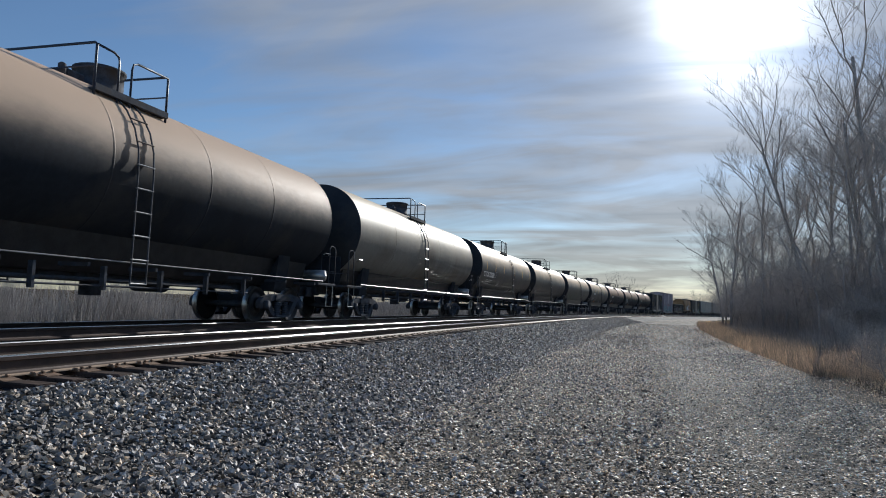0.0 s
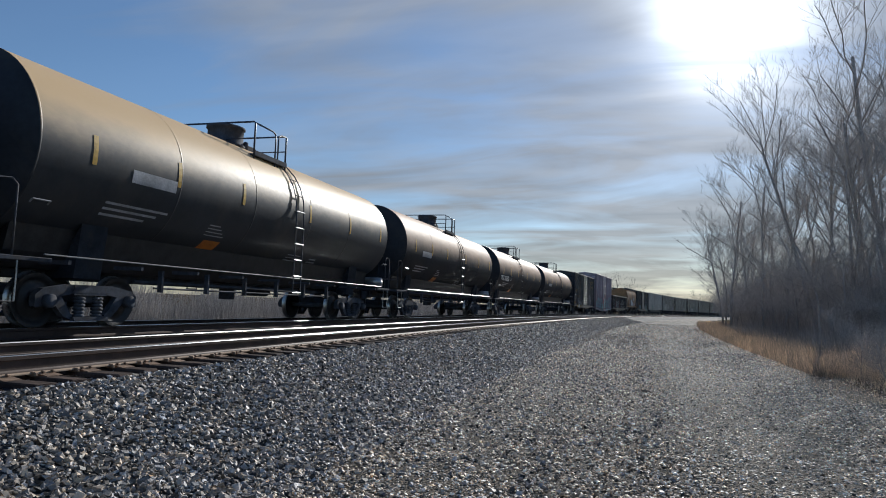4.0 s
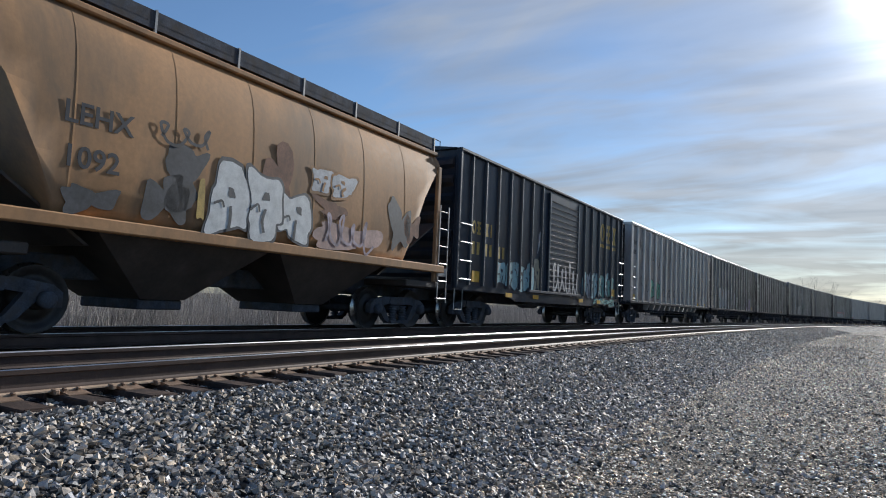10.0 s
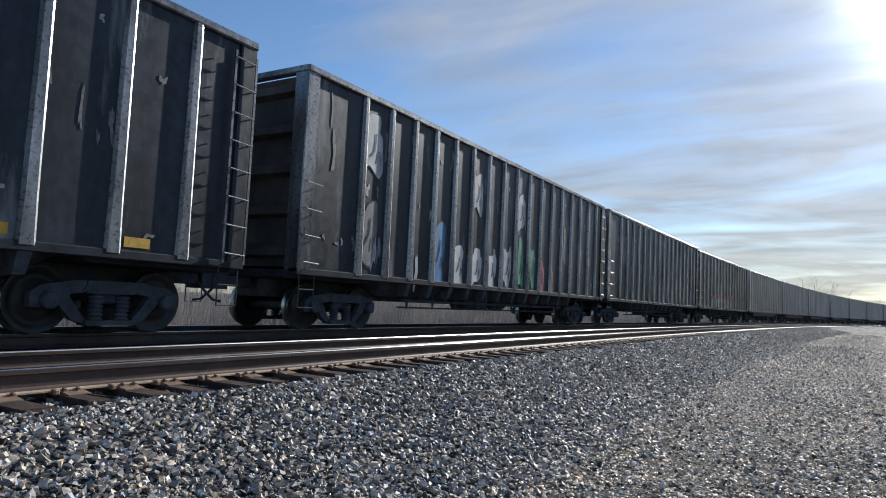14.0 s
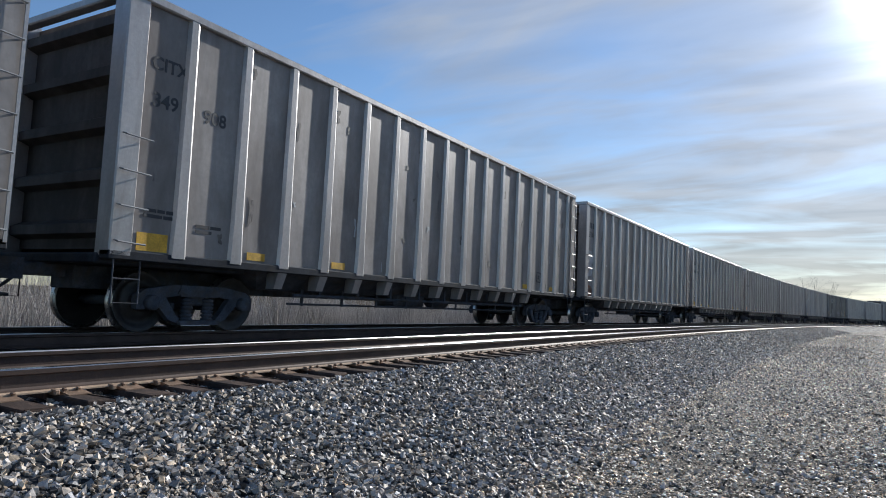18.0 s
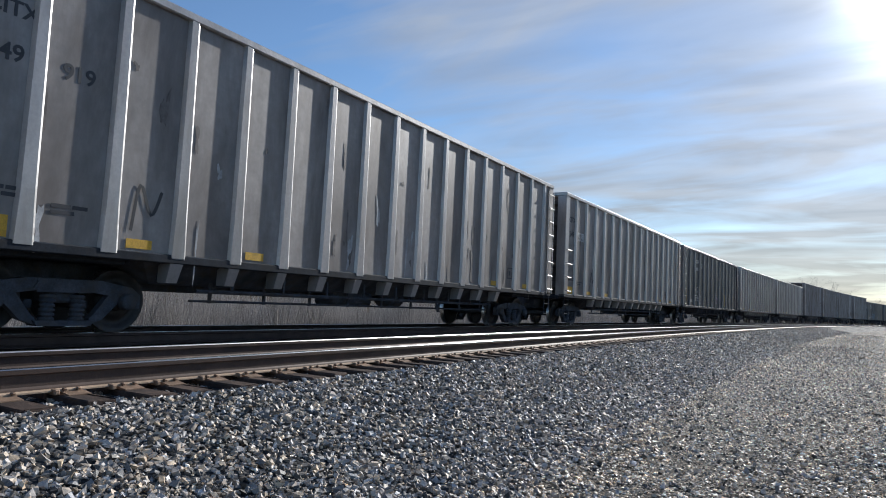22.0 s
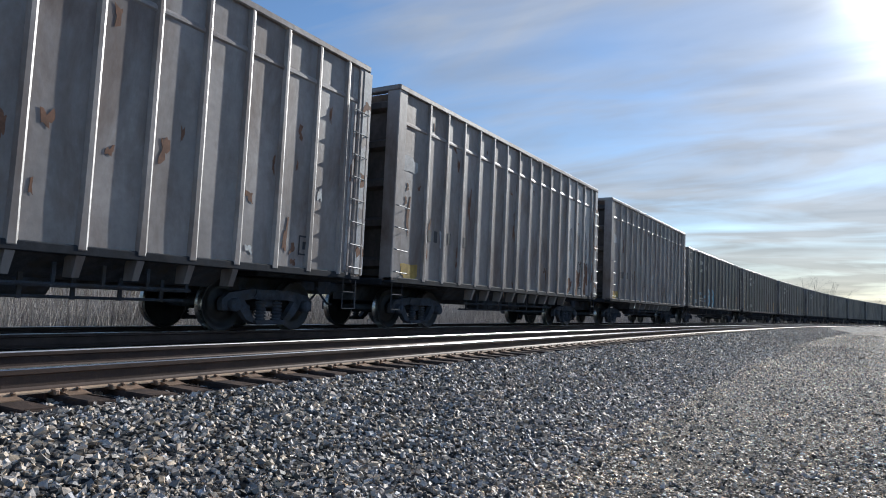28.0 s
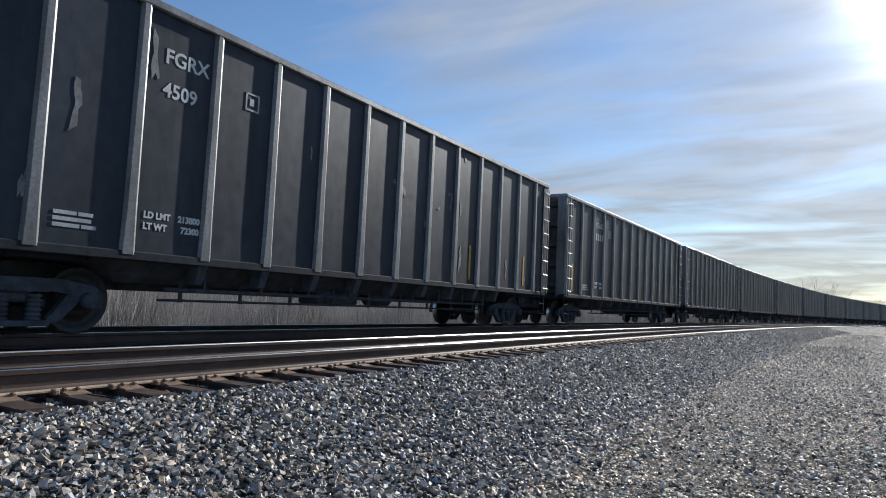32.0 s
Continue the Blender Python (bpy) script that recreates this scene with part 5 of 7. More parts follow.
# ---- low gondola
def gondola(name, label, paint, length=15.2, top=3.05):
    car = thing(name, label, "gondola car", "cars of the freight train")
    h, x = length / 2, 1.60
    for side in (1, -1):
        part("side_sheet", Shape().box(*sorted((side * (x - 0.13), side * (x - 0.11))), -h + 0.1, h - 0.1, 0.95, top - 0.05), paint, car)
        part("side_sill", Shape().prism([(-h, 1.1), (h, 1.1), (h, 0.92), (h - 3.1, 0.9), (h - 3.9, 0.76), (-h + 3.9, 0.76), (-h + 3.1, 0.9), (-h, 0.92)], "x", *sorted((side * (x - 0.10), side * (x - 0.02)))), paint, car)
        part("top_chord", Shape().rounded(*sorted((side * (x - 0.17), side * x)), -h, h, top - 0.14, top, 0.02), paint, car)
        for k in range(15):
            y = -h + 0.12 + k * (length - 0.24) / 14
            part("rib", Shape().prism([(side * (x - 0.12), y - 0.09), (side * x, y - 0.05), (side * x, y + 0.05), (side * (x - 0.12), y + 0.09)], "z", 1.0, top - 0.1), paint, car)
    for end in (1, -1):
        part("end_wall", Shape().box(-x + 0.05, x - 0.05, *sorted((end * (h - 0.12), end * (h - 0.15))), 1.0, top - 0.02), paint, car)
        for z in (1.2, 1.75, 2.3):
            part("end_rib", Shape().prism([(end * (h - 0.12), z), (end * h, z + 0.08), (end * h, z + 0.24), (end * (h - 0.12), z + 0.32)], "x", -x + 0.1, x - 0.1), paint, car)
        part("end_chord", Shape().rounded(-x + 0.01, x - 0.01, *sorted((end * (h + 0.02), end * (h - 0.16))), top - 0.2, top - 0.002, 0.02), paint, car)
        ya, yb = sorted((end * (h - 0.2), end * (h - 0.62)))
        for k in range(4):
            z = 1.1 + k * 0.43
            part("rung", Shape().tube([(x - 0.05, ya, z), (x + 0.05, ya + 0.01, z), (x + 0.05, yb - 0.01, z), (x - 0.05, yb, z)], 0.014, 5), "bare_steel", car)
        add_truck(car, end * (h - 1.85))
        add_coupler(car, end * (h + 0.1), end)
    part("floor", Shape().box(-x + 0.1, x - 0.1, -h + 0.1, h - 0.1, 0.95, 1.08), "running_gear", car)
    part("centre_sill", Shape().rounded(-0.3, 0.3, -h, h, 0.62, 0.95, 0.02), "running_gear", car)
    part("load", Shape().box(-x + 0.14, x - 0.14, -h + 0.16, h - 0.16, 2.3, 2.4), "running_gear", car)
    return car


# ---- short covered hopper
def hopper(name, label, paint, length=11.1, top=4.42):
    car = thing(name, label, "covered hopper", "cars of the freight train")
    h, x = length / 2, 1.60
    prof = [(1.50, 1.55), (1.555, 1.7), (1.585, 1.95), (1.6, 2.3), (1.6, 2.7), (1.59, 3.05), (1.565, 3.4), (1.52, 3.72), (1.45, 3.98), (1.36, 4.18), (1.24, 4.33), (1.05, top), (0.6, top + 0.16), (0, top + 0.22)]
    full = prof + [(-a, b) for a, b in reversed(prof[:-1])]

    def ring(y, low):
        at_low = [p[0] + (q[0] - p[0]) * (low - p[1]) / (q[1] - p[1]) for p, q in zip(prof, prof[1:]) if p[1] <= low <= q[1]]
        edge_ = at_low[0] if at_low else prof[0][0]
        return [(a, y, b) if b >= low else (math.copysign(edge_, a), y, low) for a, b in full]
    body = Shape().loft([ring(-h, 4.05), ring(-h + 0.35, 3.75), ring(-h + 0.9, 3.1), ring(-h + 1.3, 2.3), ring(-h + 1.6, 1.55), ring(h - 1.6, 1.55), ring(h - 1.3, 2.3), ring(h - 0.9, 3.1), ring(h - 0.35, 3.75), ring(h, 4.05)], smooth=True)
    part("shell", body, paint, car)
    for k in range(6):
        y = -h + 1.75 + k * (length - 3.5) / 5
        arc = prof[1:11]
        part("seam", Shape().loft([[(a * 1.003, yy, b) for a, b in arc] + [(a * 0.99, yy, b) for a, b in reversed(arc)] for yy in (y - 0.012, y + 0.012)]), paint, car)
    for side in (1, -1):
        part("side_sill", Shape().rounded(*sorted((side * 1.42, side * 1.62)), -h - 0.1, h + 0.1, 1.38, 1.56, 0.02), paint, car)
        part("top_chord", Shape().rounded(*sorted((side * 1.12, side * 1.36)), -h, h, top - 0.12, top - 0.02, 0.02), paint, car)
    for y in (-1.7, 1.7):
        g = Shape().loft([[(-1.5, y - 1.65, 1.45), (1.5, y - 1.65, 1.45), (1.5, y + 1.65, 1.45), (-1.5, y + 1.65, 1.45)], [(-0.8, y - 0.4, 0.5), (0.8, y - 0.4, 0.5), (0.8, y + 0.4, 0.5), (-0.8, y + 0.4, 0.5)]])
        part("hopper_bin", g, "tan_shaded", car)
        part("outlet", Shape().rounded(-0.75, 0.75, y - 0.4, y + 0.4, 0.34, 0.5, 0.02), "running_gear", car)
    for sx in (-0.85, 0.85):
        part("roof_walk", Shape().rounded(sx - 0.28, sx + 0.28, -h - 0.2, h + 0.2, top + 0.20, top + 0.24, 0.01), "running_gear", car)
        gx = sx * 1.32
        part("walk_guard", Shape().box(gx - 0.008, gx + 0.008, -h - 0.1, h + 0.1, top + 0.12, top + 0.40), "running_gear", car, "dark mesh guard along the roof walk")
        for k in range(8):
            y = -h - 0.15 + k * (length + 0.3) / 7
            part("guard_post", Shape().box(gx - 0.02, gx + 0.02, y - 0.02, y + 0.02, top - 0.05, top + 0.42), "rung_steel", car)
        for end in (1, -1):
            part("end_grab", Shape().tube([(gx, end * (h + 0.18), top + 0.4), (gx, end * (h + 0.45), top + 0.4), (gx, end * (h + 0.45), top + 0.05)], 0.014, 5), "running_gear", car)
    hatch = Shape()
    for k in range(4):
        hatch.lathe([(0, 0.35), (0.1, 0.35), (0.14, 0.25), (0.15, 0)], "z", 16, at=(0, -3.3 + 2.2 * k, top + 0.26))
    part("hatch", hatch, paint, car)
    for end in (1, -1):
        part("slope_sheet", Shape().loft([[(-1.45, end * (h - 0.05), 2.6), (1.45, end * (h - 0.05), 2.6), (1.45, end * (h - 0.12), 2.6), (-1.45, end * (h - 0.12), 2.6)], [(-1.3, end * (h - 2.2), 1.2), (1.3, end * (h - 2.2), 1.2), (1.3, end * (h - 2.27), 1.2), (-1.3, end * (h - 2.27), 1.2)]]), "tan_shaded", car)
        g = ladder(1.5, *sorted((end * (h + 0.3), end * (h - 0.12))), 0.75, 2.9, 6)
        g.box(1.4, 1.56, *sorted((end * (h + 0.3), end * (h - 0.12))), 1.3, 1.5)
        part("ladder", g, "bare_steel", car)
        part("end_platform", Shape().rounded(-1.5, 1.5, *sorted((end * (h + 0.35), end * (h - 1.4))), 1.0, 1.15, 0.02), "tan_shaded", car)
        part("end_post", Shape().rounded(1.42, 1.52, *sorted((end * (h - 0.05), end * (h - 0.2))), 1.15, 4.0, 0.02), paint, car)
        add_truck(car, end * (h - 1.0))
        add_coupler(car, end * (h + 0.1), end)
    part("centre_sill", Shape().rounded(-0.3, 0.3, -h - 0.3, h + 0.3, 0.75, 1.1, 0.02), "running_gear", car)
    return car


# dark copy of the hopper's tan, paints the shade below its sill
M["tan_shaded"] = material("brown hopper steel darkened as in shade", (0.055, 0.043, 0.036), 0.65, spread=0.4, scale=1.5, fine=14, bump=0.15)


# ---- the train: each car's end places along the line at the start, front and rear
TRAIN = []


def place(car, front, rear):
    TRAIN.append((car, (front + rear) / 2, (rear - front) * 0.7))
    return car


def make_train():
    ladder_behind = (-0.85, 0.68, 1.0, 0.4, -0.5, 0.72)
    tanks = [tank_car("tank_car", "brown-black tank car with a dusty, sunlit-toned crown and a top platform", "tank_brown"), tank_car("tank_car", "pale grey weathered tank car with a top platform", "tank_pale"),
             tank_car("tank_car", "blue-black tank car, its dusty crown toned golden as if sunlit", "tank_dark", fittings=ladder_behind),
             tank_car("tank_car", "blue-black tank car, its dusty crown toned golden as if sunlit", "tank_dark", fittings=(-1.73, 1.0, 0.6, 1.45, 0.2, -0.75)),
             tank_car("tank_car", "black tank car, its dusty crown toned as if sunlit", "tank_black", fittings=ladder_behind),
             tank_car("tank_car", "black tank car, its dusty crown toned as if sunlit", "tank_black")]
    used = set()
    for k, kind in enumerate((0, 0, 1, 2, 3, 2, 2, 4, 5, 4)):
        f = 3.1 + 16.95 * (k - 1) - 0.06 * max(0, k - 3) - (0.3 if k == 9 else 0.0)
        c = tanks[kind] if kind not in used else copy_thing(tanks[kind], pose(0, 0, 0))
        used.add(kind)
        place(c, f, f + 14.75)
    place(box_car("boxcar", "dark blue-black boxcar with yellow stencils and a slatted door", "box_blue", 4.72, 14.7, 18, (-1.45, 1.45)), 154.75, 169.45)
    place(box_car("high_boxcar", "tall faded lilac boxcar with sprayed teal and red patches", "lilac", 5.50, 14.3, 20, (-1.25, 1.4), bottom=0.85, door_kind="plug"), 171.2, 185.5)
    place(gondola("gondola", "long low black gondola with white sprayed patches", "gon_black"), 187.1, 202.3)
    place(hopper("covered_hopper", "short tan covered hopper with curved sides", "tan"), 203.1, 214.2)
    place(box_car("boxcar", "dark boxcar with pale sprayed patches and a slatted door", "box_blue", 4.72, 14.7, 18, (-1.25, 1.6)), 215.0, 229.7)
    kinds = {
        "grey": lambda: coal_car("coal_gondola", "tall weathered grey aluminium coal gondola", "gear_shaded", "alu", "alu_rib", length=18.2, top=4.84, ribs=16, inset=(1.1, 0.75), rib_w=0.17, edge="alu_edge", tab="alu_rib"),
        "worn": lambda: coal_car("coal_gondola", "tall worn dark steel coal gondola", "gear_shaded", "dark_steel", "rib_worn", length=18.2, top=4.86, ribs=15, inset=(1.33, 1.2), rib_w=0.14),
        "high": lambda: coal_car("coal_gondola", "tall scuffed dark steel coal gondola with pale smears", "gear_shaded", "dark_steel", "rib_worn", length=18.0, top=4.96, ribs=17, inset=(1.8, 1.0), rib_w=0.13),
        "black": lambda: coal_car("coal_gondola", "tall clean black coal gondola with pale ribs", "gear_shaded", "black_steel", "rib_dark", rib_w=0.13, inset=(0.45, 1.05), edge="rib_dark", high_ladder=True),
        "tall": lambda: coal_car("tall_gondola", "very tall dented pale grey gondola", "gear_shaded", "tall_grey", "tall_grey", length=14.1, top=5.50, ribs=15, low=True, rib_w=0.09, inset=(1.33, 0.7), belt=4.62, edge="alu_edge", tab="tall_grey")}
    made = {}
    row = [("grey", 231.1, 249.5), ("worn", 250.5, 268.2), ("worn", 269.5, 288.0), ("high", 289.2, 307.1), ("high", 308.3, 325.3), ("worn", 326.4, 344.85),
           ("grey", 346.0, 364.2), ("grey", 365.5, 383.7), ("grey", 385.0, 403.2), ("grey", 404.4, 422.6), ("grey", 423.9, 442.1), ("grey", 443.3, 461.5),
           ("grey", 462.8, 481.0), ("black", 481.9, 500.25), ("grey", 501.5, 519.9), ("grey", 521.3, 539.6), ("tall", 540.9, 555.6), ("tall", 556.95, 570.9),
           ("tall", 572.1, 586.2), ("tall", 588.15, 602.2), ("black", 603.25, 621.6), ("black", 622.7, 641.05), ("black", 642.7, 661.1), ("black", 662.75, 681.2)]
    for k in range(12):
        row.append(("black", 682.5 + 19.55 * k, 700.85 + 19.55 * k))
    for kind, f, r in row:
        if kind in made:
            c = copy_thing(made[kind], pose(0, 0, 0))
        else:
            c = made[kind] = kinds[kind]()
        place(c, f, r)


make_train()


# ---- lettering and paint on the road side of the cars; places are metres behind a car's front end
def car_at(front):
    """The car whose front end starts nearest to that place, and half its length."""
    return min(((abs(u - span / 1.4 - front), c, span / 1.4) for c, u, span in TRAIN), key=lambda e: e[0])[1:]


SHEET, BOX, RIBBED = 1.534, 1.534, 1.494


def tag(front, text, off, z, size, mat, x=SHEET, label=""):
    c, half = car_at(front)
    return lettering(text, size, mat, c, off - half, z, x, label=label)


def patch(front, off0, off1, z0, z1, mat, x=SHEET, seed=1, name="sprayed_patch", rough=0.22, label=""):
    c, half = car_at(front)
    return part(name, blob(x, (off0 + off1) / 2 - half, (z0 + z1) / 2, off1 - off0, z1 - z0, seed, rough=rough), mat, c, label)


def panel(front, off0, off1, z0, z1, mat, x=SHEET, name="painted_mark", label=""):
    c, half = car_at(front)
    return part(name, Shape().box(x, x + 0.004, off0 - half, off1 - half, z0, z1), mat, c, label)


def line(front, pts, w, mat, x=SHEET, name="sprayed_line", label=""):
    c, half = car_at(front)
    return part(name, stroke([(o - half, z) for o, z in pts], x + 0.002, w), mat, c, label)


def rows(front, off, z, widths, height, mat, x=SHEET):
    c, half = car_at(front)
    return tagged(bars(c, x, off - half, z, widths, height, mat), kind="stuff")


def square(front, off, z, size, mat, x=SHEET):
    """A small outlined square plate with two bars."""
    for a, b, c, d in ((0, size, 0, 0.03), (0, size, size - 0.03, size), (0, 0.03, 0, size), (size - 0.03, size, 0, size)):
        panel(front, off + a, off + b, z + c, z + d, mat, x)
    panel(front, off + size * 0.3, off + size * 0.6, z + size * 0.3, z + size * 0.7, mat, x)


def bubble(front, off0, off1, z0, z1, fill, edge, seed, x=SHEET):
    """One rounded sprayed shape with a dark outline and an inner stroke."""
    patch(front, off0 - 0.05, off1 + 0.05, z0 - 0.05, z1 + 0.05, edge, x, seed, rough=0.25)
    patch(front, off0, off1, z0, z1, fill, x + 0.004, seed, rough=0.25)
    w, h = off1 - off0, z1 - z0
    rnd = random.Random(seed)
    a = rnd.uniform(0.25, 0.4)
    line(front, [(off0 + w * a, z0 + h * 0.28), (off0 + w * 0.55, z0 + h * rnd.uniform(0.35, 0.5)), (off0 + w * 0.6, z0 + h * 0.72)], 0.05, edge, x + 0.006)
    line(front, [(off0 + w * 0.7, z0 + h * 0.2), (off0 + w * 0.78, z0 + h * 0.42)], 0.04, edge, x + 0.006)


def throwup(front, off0, off1, z0, z1, count, fills, edge, seed, x=SHEET, shine=None):
    """Sprayed bubble letters: overlapping lobed shapes with dark outlines, counters, cuts and pale highlights."""
    rnd = random.Random(seed)
    w = (off1 - off0) / count
    for k in range(count):
        a = off0 + k * w - 0.06 * w
        b = a + w * rnd.uniform(1.05, 1.2)
        lo, hi = z0 + rnd.uniform(-0.04, 0.08), z1 - rnd.uniform(0.0, 0.22) * (z1 - z0)
        lift = x + 0.004 * (k % 2) + 0.002
        patch(front, a - 0.05, b + 0.05, lo - 0.05, hi + 0.05, edge, lift - 0.001, seed * 31 + k, rough=0.3)
        patch(front, a, b, lo, hi, fills[k % len(fills)], lift + 0.0015, seed * 31 + k, rough=0.3)
        cw, ch = b - a, hi - lo
        up = lift + 0.004
        hole = a + cw * rnd.uniform(0.38, 0.55)
        patch(front, hole, hole + cw * 0.16, lo + ch * 0.56, lo + ch * 0.72, edge, up, seed + k, rough=0.3)
        line(front, [(a + cw * 0.5, lo), (a + cw * rnd.uniform(0.4, 0.55), lo + ch * 0.2), (a + cw * rnd.uniform(0.5, 0.62), lo + ch * 0.42)], 0.055, edge, up)
        line(front, [(a + cw * 0.12, lo + ch * rnd.uniform(0.35, 0.5)), (a + cw * 0.3, lo + ch * 0.48), (a + cw * 0.36, lo + ch * rnd.uniform(0.3, 0.4))], 0.04, edge, up)
        if shine:
            line(front, [(a + cw * 0.14, lo + ch * 0.62), (a + cw * 0.2, lo + ch * 0.82), (a + cw * 0.36, lo + ch * 0.9)], 0.06, shine, up + 0.001)


def scrawl(front, off0, off1, z0, z1, mat, seed, w=0.03, x=SHEET):
    """A quick hand-style scribble: joined loops and spikes."""
    rnd = random.Random(seed)
    n = max(6, int((off1 - off0) / 0.09))
    step = (off1 - off0) / n
    pts = [(off0 + step * (k + (0.9, 1.2, -0.9, -0.6)[k % 4]) + rnd.uniform(-0.03, 0.03), (z1 if k % 4 in (1, 2) else z0) + rnd.uniform(-0.35, 0.35) * (z1 - z0)) for k in range(n + 1)]
    line(front, pts, w, mat, x)


def smears(front, length, count, mat, seed, z=(1.25, 4.5), x=SHEET):
    """Grime runs and scuffs scattered over a side, in one sheet of thin paint."""
    rnd = random.Random(seed)
    c, half = car_at(front)
    g = Shape()
    for k in range(count):
        zz = rnd.uniform(*z)
        tall = rnd.uniform(0.1, 0.7) if rnd.random() < 0.6 else rnd.uniform(0.06, 0.2)
        b = blob(x + 0.0005 * rnd.random(), rnd.uniform(0.5, length - 0.6) - half, zz, rnd.uniform(0.03, 0.14), tall, seed * 100 + k, 14, 0.7)
        g.add(b.v, b.f)
    return tagged(part("grime", g, mat, c), kind="stuff")


def block_mark(front, off, z, w, h, mat, kind, x=SHEET, thick=0.13):
    """A heavy painted mark: a closed ring, three stacked bars, an hourglass or an upright."""
    if kind == 0:
        cx, cz = off + w / 2, z + h / 2
        line(front, [(cx + (w - thick) / 2 * math.cos(a), cz + (h - thick) / 2 * math.sin(a)) for a in [radians(30 * k) for k in range(13)]], thick, mat, x, "painted_mark")
    elif kind == 1:
        for k in range(3):
            panel(front, off + 0.05 * w, off + 0.95 * w, z + k * (h - thick) / 2, z + k * (h - thick) / 2 + thick, mat, x + 0.002, "painted_mark")
        panel(front, off + 0.35 * w, off + 0.65 * w, z + 0.02, z + h - 0.02, mat, x, "painted_mark")
    elif kind == 2:
        c, half = car_at(front)
        q = off - half
        g = Shape().prism([(q, z), (q + w, z), (q + w * 0.64, z + h / 2), (q + w, z + h), (q, z + h), (q + w * 0.36, z + h / 2)], "x", x, x + 0.004)
        part("painted_mark", g, mat, c)
    else:
        panel(front, off + 0.35 * w, off + 0.65 * w, z, z + h, mat, x, "painted_mark")


def decorate():
    # tank car with white number, reflector strips and an orange placard
    for f, num in ((121.75, "TILX 282652"), (104.8, ""), (87.85, ""), (138.7, ""), (37.0, "CTCX 725039")):
        c, _ = car_at(f)

        def on_shell(name, mat, y0, y1, z0, z1, label=""):
            g = Shape()
            n = 4
            ring = []
            for k in range(n + 1):
                z = z0 + (z1 - z0) * k / n
                ring.append((math.sqrt(max(0.01, 1.565 ** 2 - (z - 2.965) ** 2)) + 0.006, z))
            v = [(rx, y + 0.22, z) for rx, z in ring for y in (y0, y1)]
            g.add(v, [(2 * k, 2 * k + 1, 2 * k + 3, 2 * k + 2) for k in range(n)])
            part(name, g, mat, c, label)
        for y in (-6.5, -4.34, -2.07, 1.21, 3.9, 6.5):
            on_shell("reflector_strip", "yellow", y - 0.05, y + 0.05, 2.75, 3.25, "yellow reflector strip")
        on_shell("placard", "orange", -2.85, -2.25, 1.62, 1.86, "orange placard") if f > 80 else None
        for k in range(4):
            on_shell("stencil", "dull_white", -3.0, -2.3 - 0.1 * k, 1.95 + k * 0.07, 1.97 + k * 0.07)
            on_shell("stencil", "dull_white", 2.2, 2.9 - 0.1 * k, 1.55 + k * 0.08, 1.58 + k * 0.08)
            on_shell("stencil", "dull_white", 0.9, 1.6, 1.62 + k * 0.07, 1.64 + k * 0.07)
        for k in range(3):
            on_shell("stencil", "dull_white", -6.0, -4.4 - 0.25 * k, 2.18 - k * 0.1, 2.22 - k * 0.1)
        if num:
            lettering(num, 0.42, "white_paint", c, -6.95, 2.36, 1.556, label="white car number")
            for a, b, e, d in ((-4.25, -3.93, 2.40, 2.43), (-4.25, -3.93, 2.71, 2.74), (-4.25, -4.22, 2.40, 2.74), (-3.96, -3.93, 2.40, 2.74)):
                on_shell("plate_outline", "dull_white", a, b, e, d)
        else:
            on_shell("stencil", "dull_white", -5.6, -4.4, 2.62, 2.85)
    # first box car: yellow blocks, white scribbles and arcs
    F = 154.75
    for k, o in enumerate((0.82, 1.1, 1.58, 1.84)):
        block_mark(F, o, 2.55, 0.24, 0.36, "yellow", k, BOX, 0.07)
    for text, o in (("13", 0.86), ("01", 1.58), ("09", 2.4)):
        tag(F, text, o, 1.96, 0.47, "yellow", BOX + 0.003, "yellow stencilled figures")
    for k, (o, w) in enumerate(((11.55, 0.56), (12.42, 0.52), (13.22, 0.5))):
        block_mark(F, o, 3.42, w, 0.78, "yellow", k, BOX, 0.16)
        panel(F, o + 0.02, o + w - 0.02, 3.2, 3.33, "yellow", BOX + 0.003, "painted_mark")
    for o, z in ((0.16, 1.22), (14.1, 1.27), (2.0, 0.96), (4.2, 0.94)):
        panel(F, o, o + 0.45, z, z + 0.28 if z > 1 else z + 0.14, "yellow", BOX + 0.004, "reflector", "yellow reflector panel")
    scrawl(F, 0.1, 0.6, 3.0, 3.75, "dull_white", 1, 0.035, BOX)
    scrawl(F, 0.78, 1.42, 3.3, 4.0, "dull_white", 2, 0.035, BOX)
    scrawl(F, 1.55, 2.2, 1.55, 1.78, "white_paint", 3, 0.03, BOX)
    scrawl(F, 4.85, 5.4, 1.6, 2.3, "dull_white", 4, 0.02, BOX)
    square(F, 3.3, 2.35, 0.26, "dull_yellow", BOX)
    for a, b, lo, hi in ((2.4, 3.08, 1.25, 1.9), (3.18, 3.88, 1.2, 2.05), (4.0, 4.5, 1.2, 1.7), (4.8, 5.45, 1.15, 2.0)):
        line(F, [(a, lo), (a + 0.05, hi - 0.2), ((a + b) / 2, hi), (b - 0.04, hi - 0.25), (b, lo + 0.05), ((a + b) / 2, lo - 0.02), (a + 0.02, lo + 0.02)], 0.06, "white_paint", BOX)
        patch(F, a + 0.14, b - 0.2, lo + 0.08, lo + 0.42, "dull_white", BOX + 0.002, int(a * 10))
    for o in (2.6, 3.5, 4.9):
        patch(F, o, o + 0.4, 0.86, 1.12, "white_paint", BOX + 0.004, int(o * 7), rough=0.5)
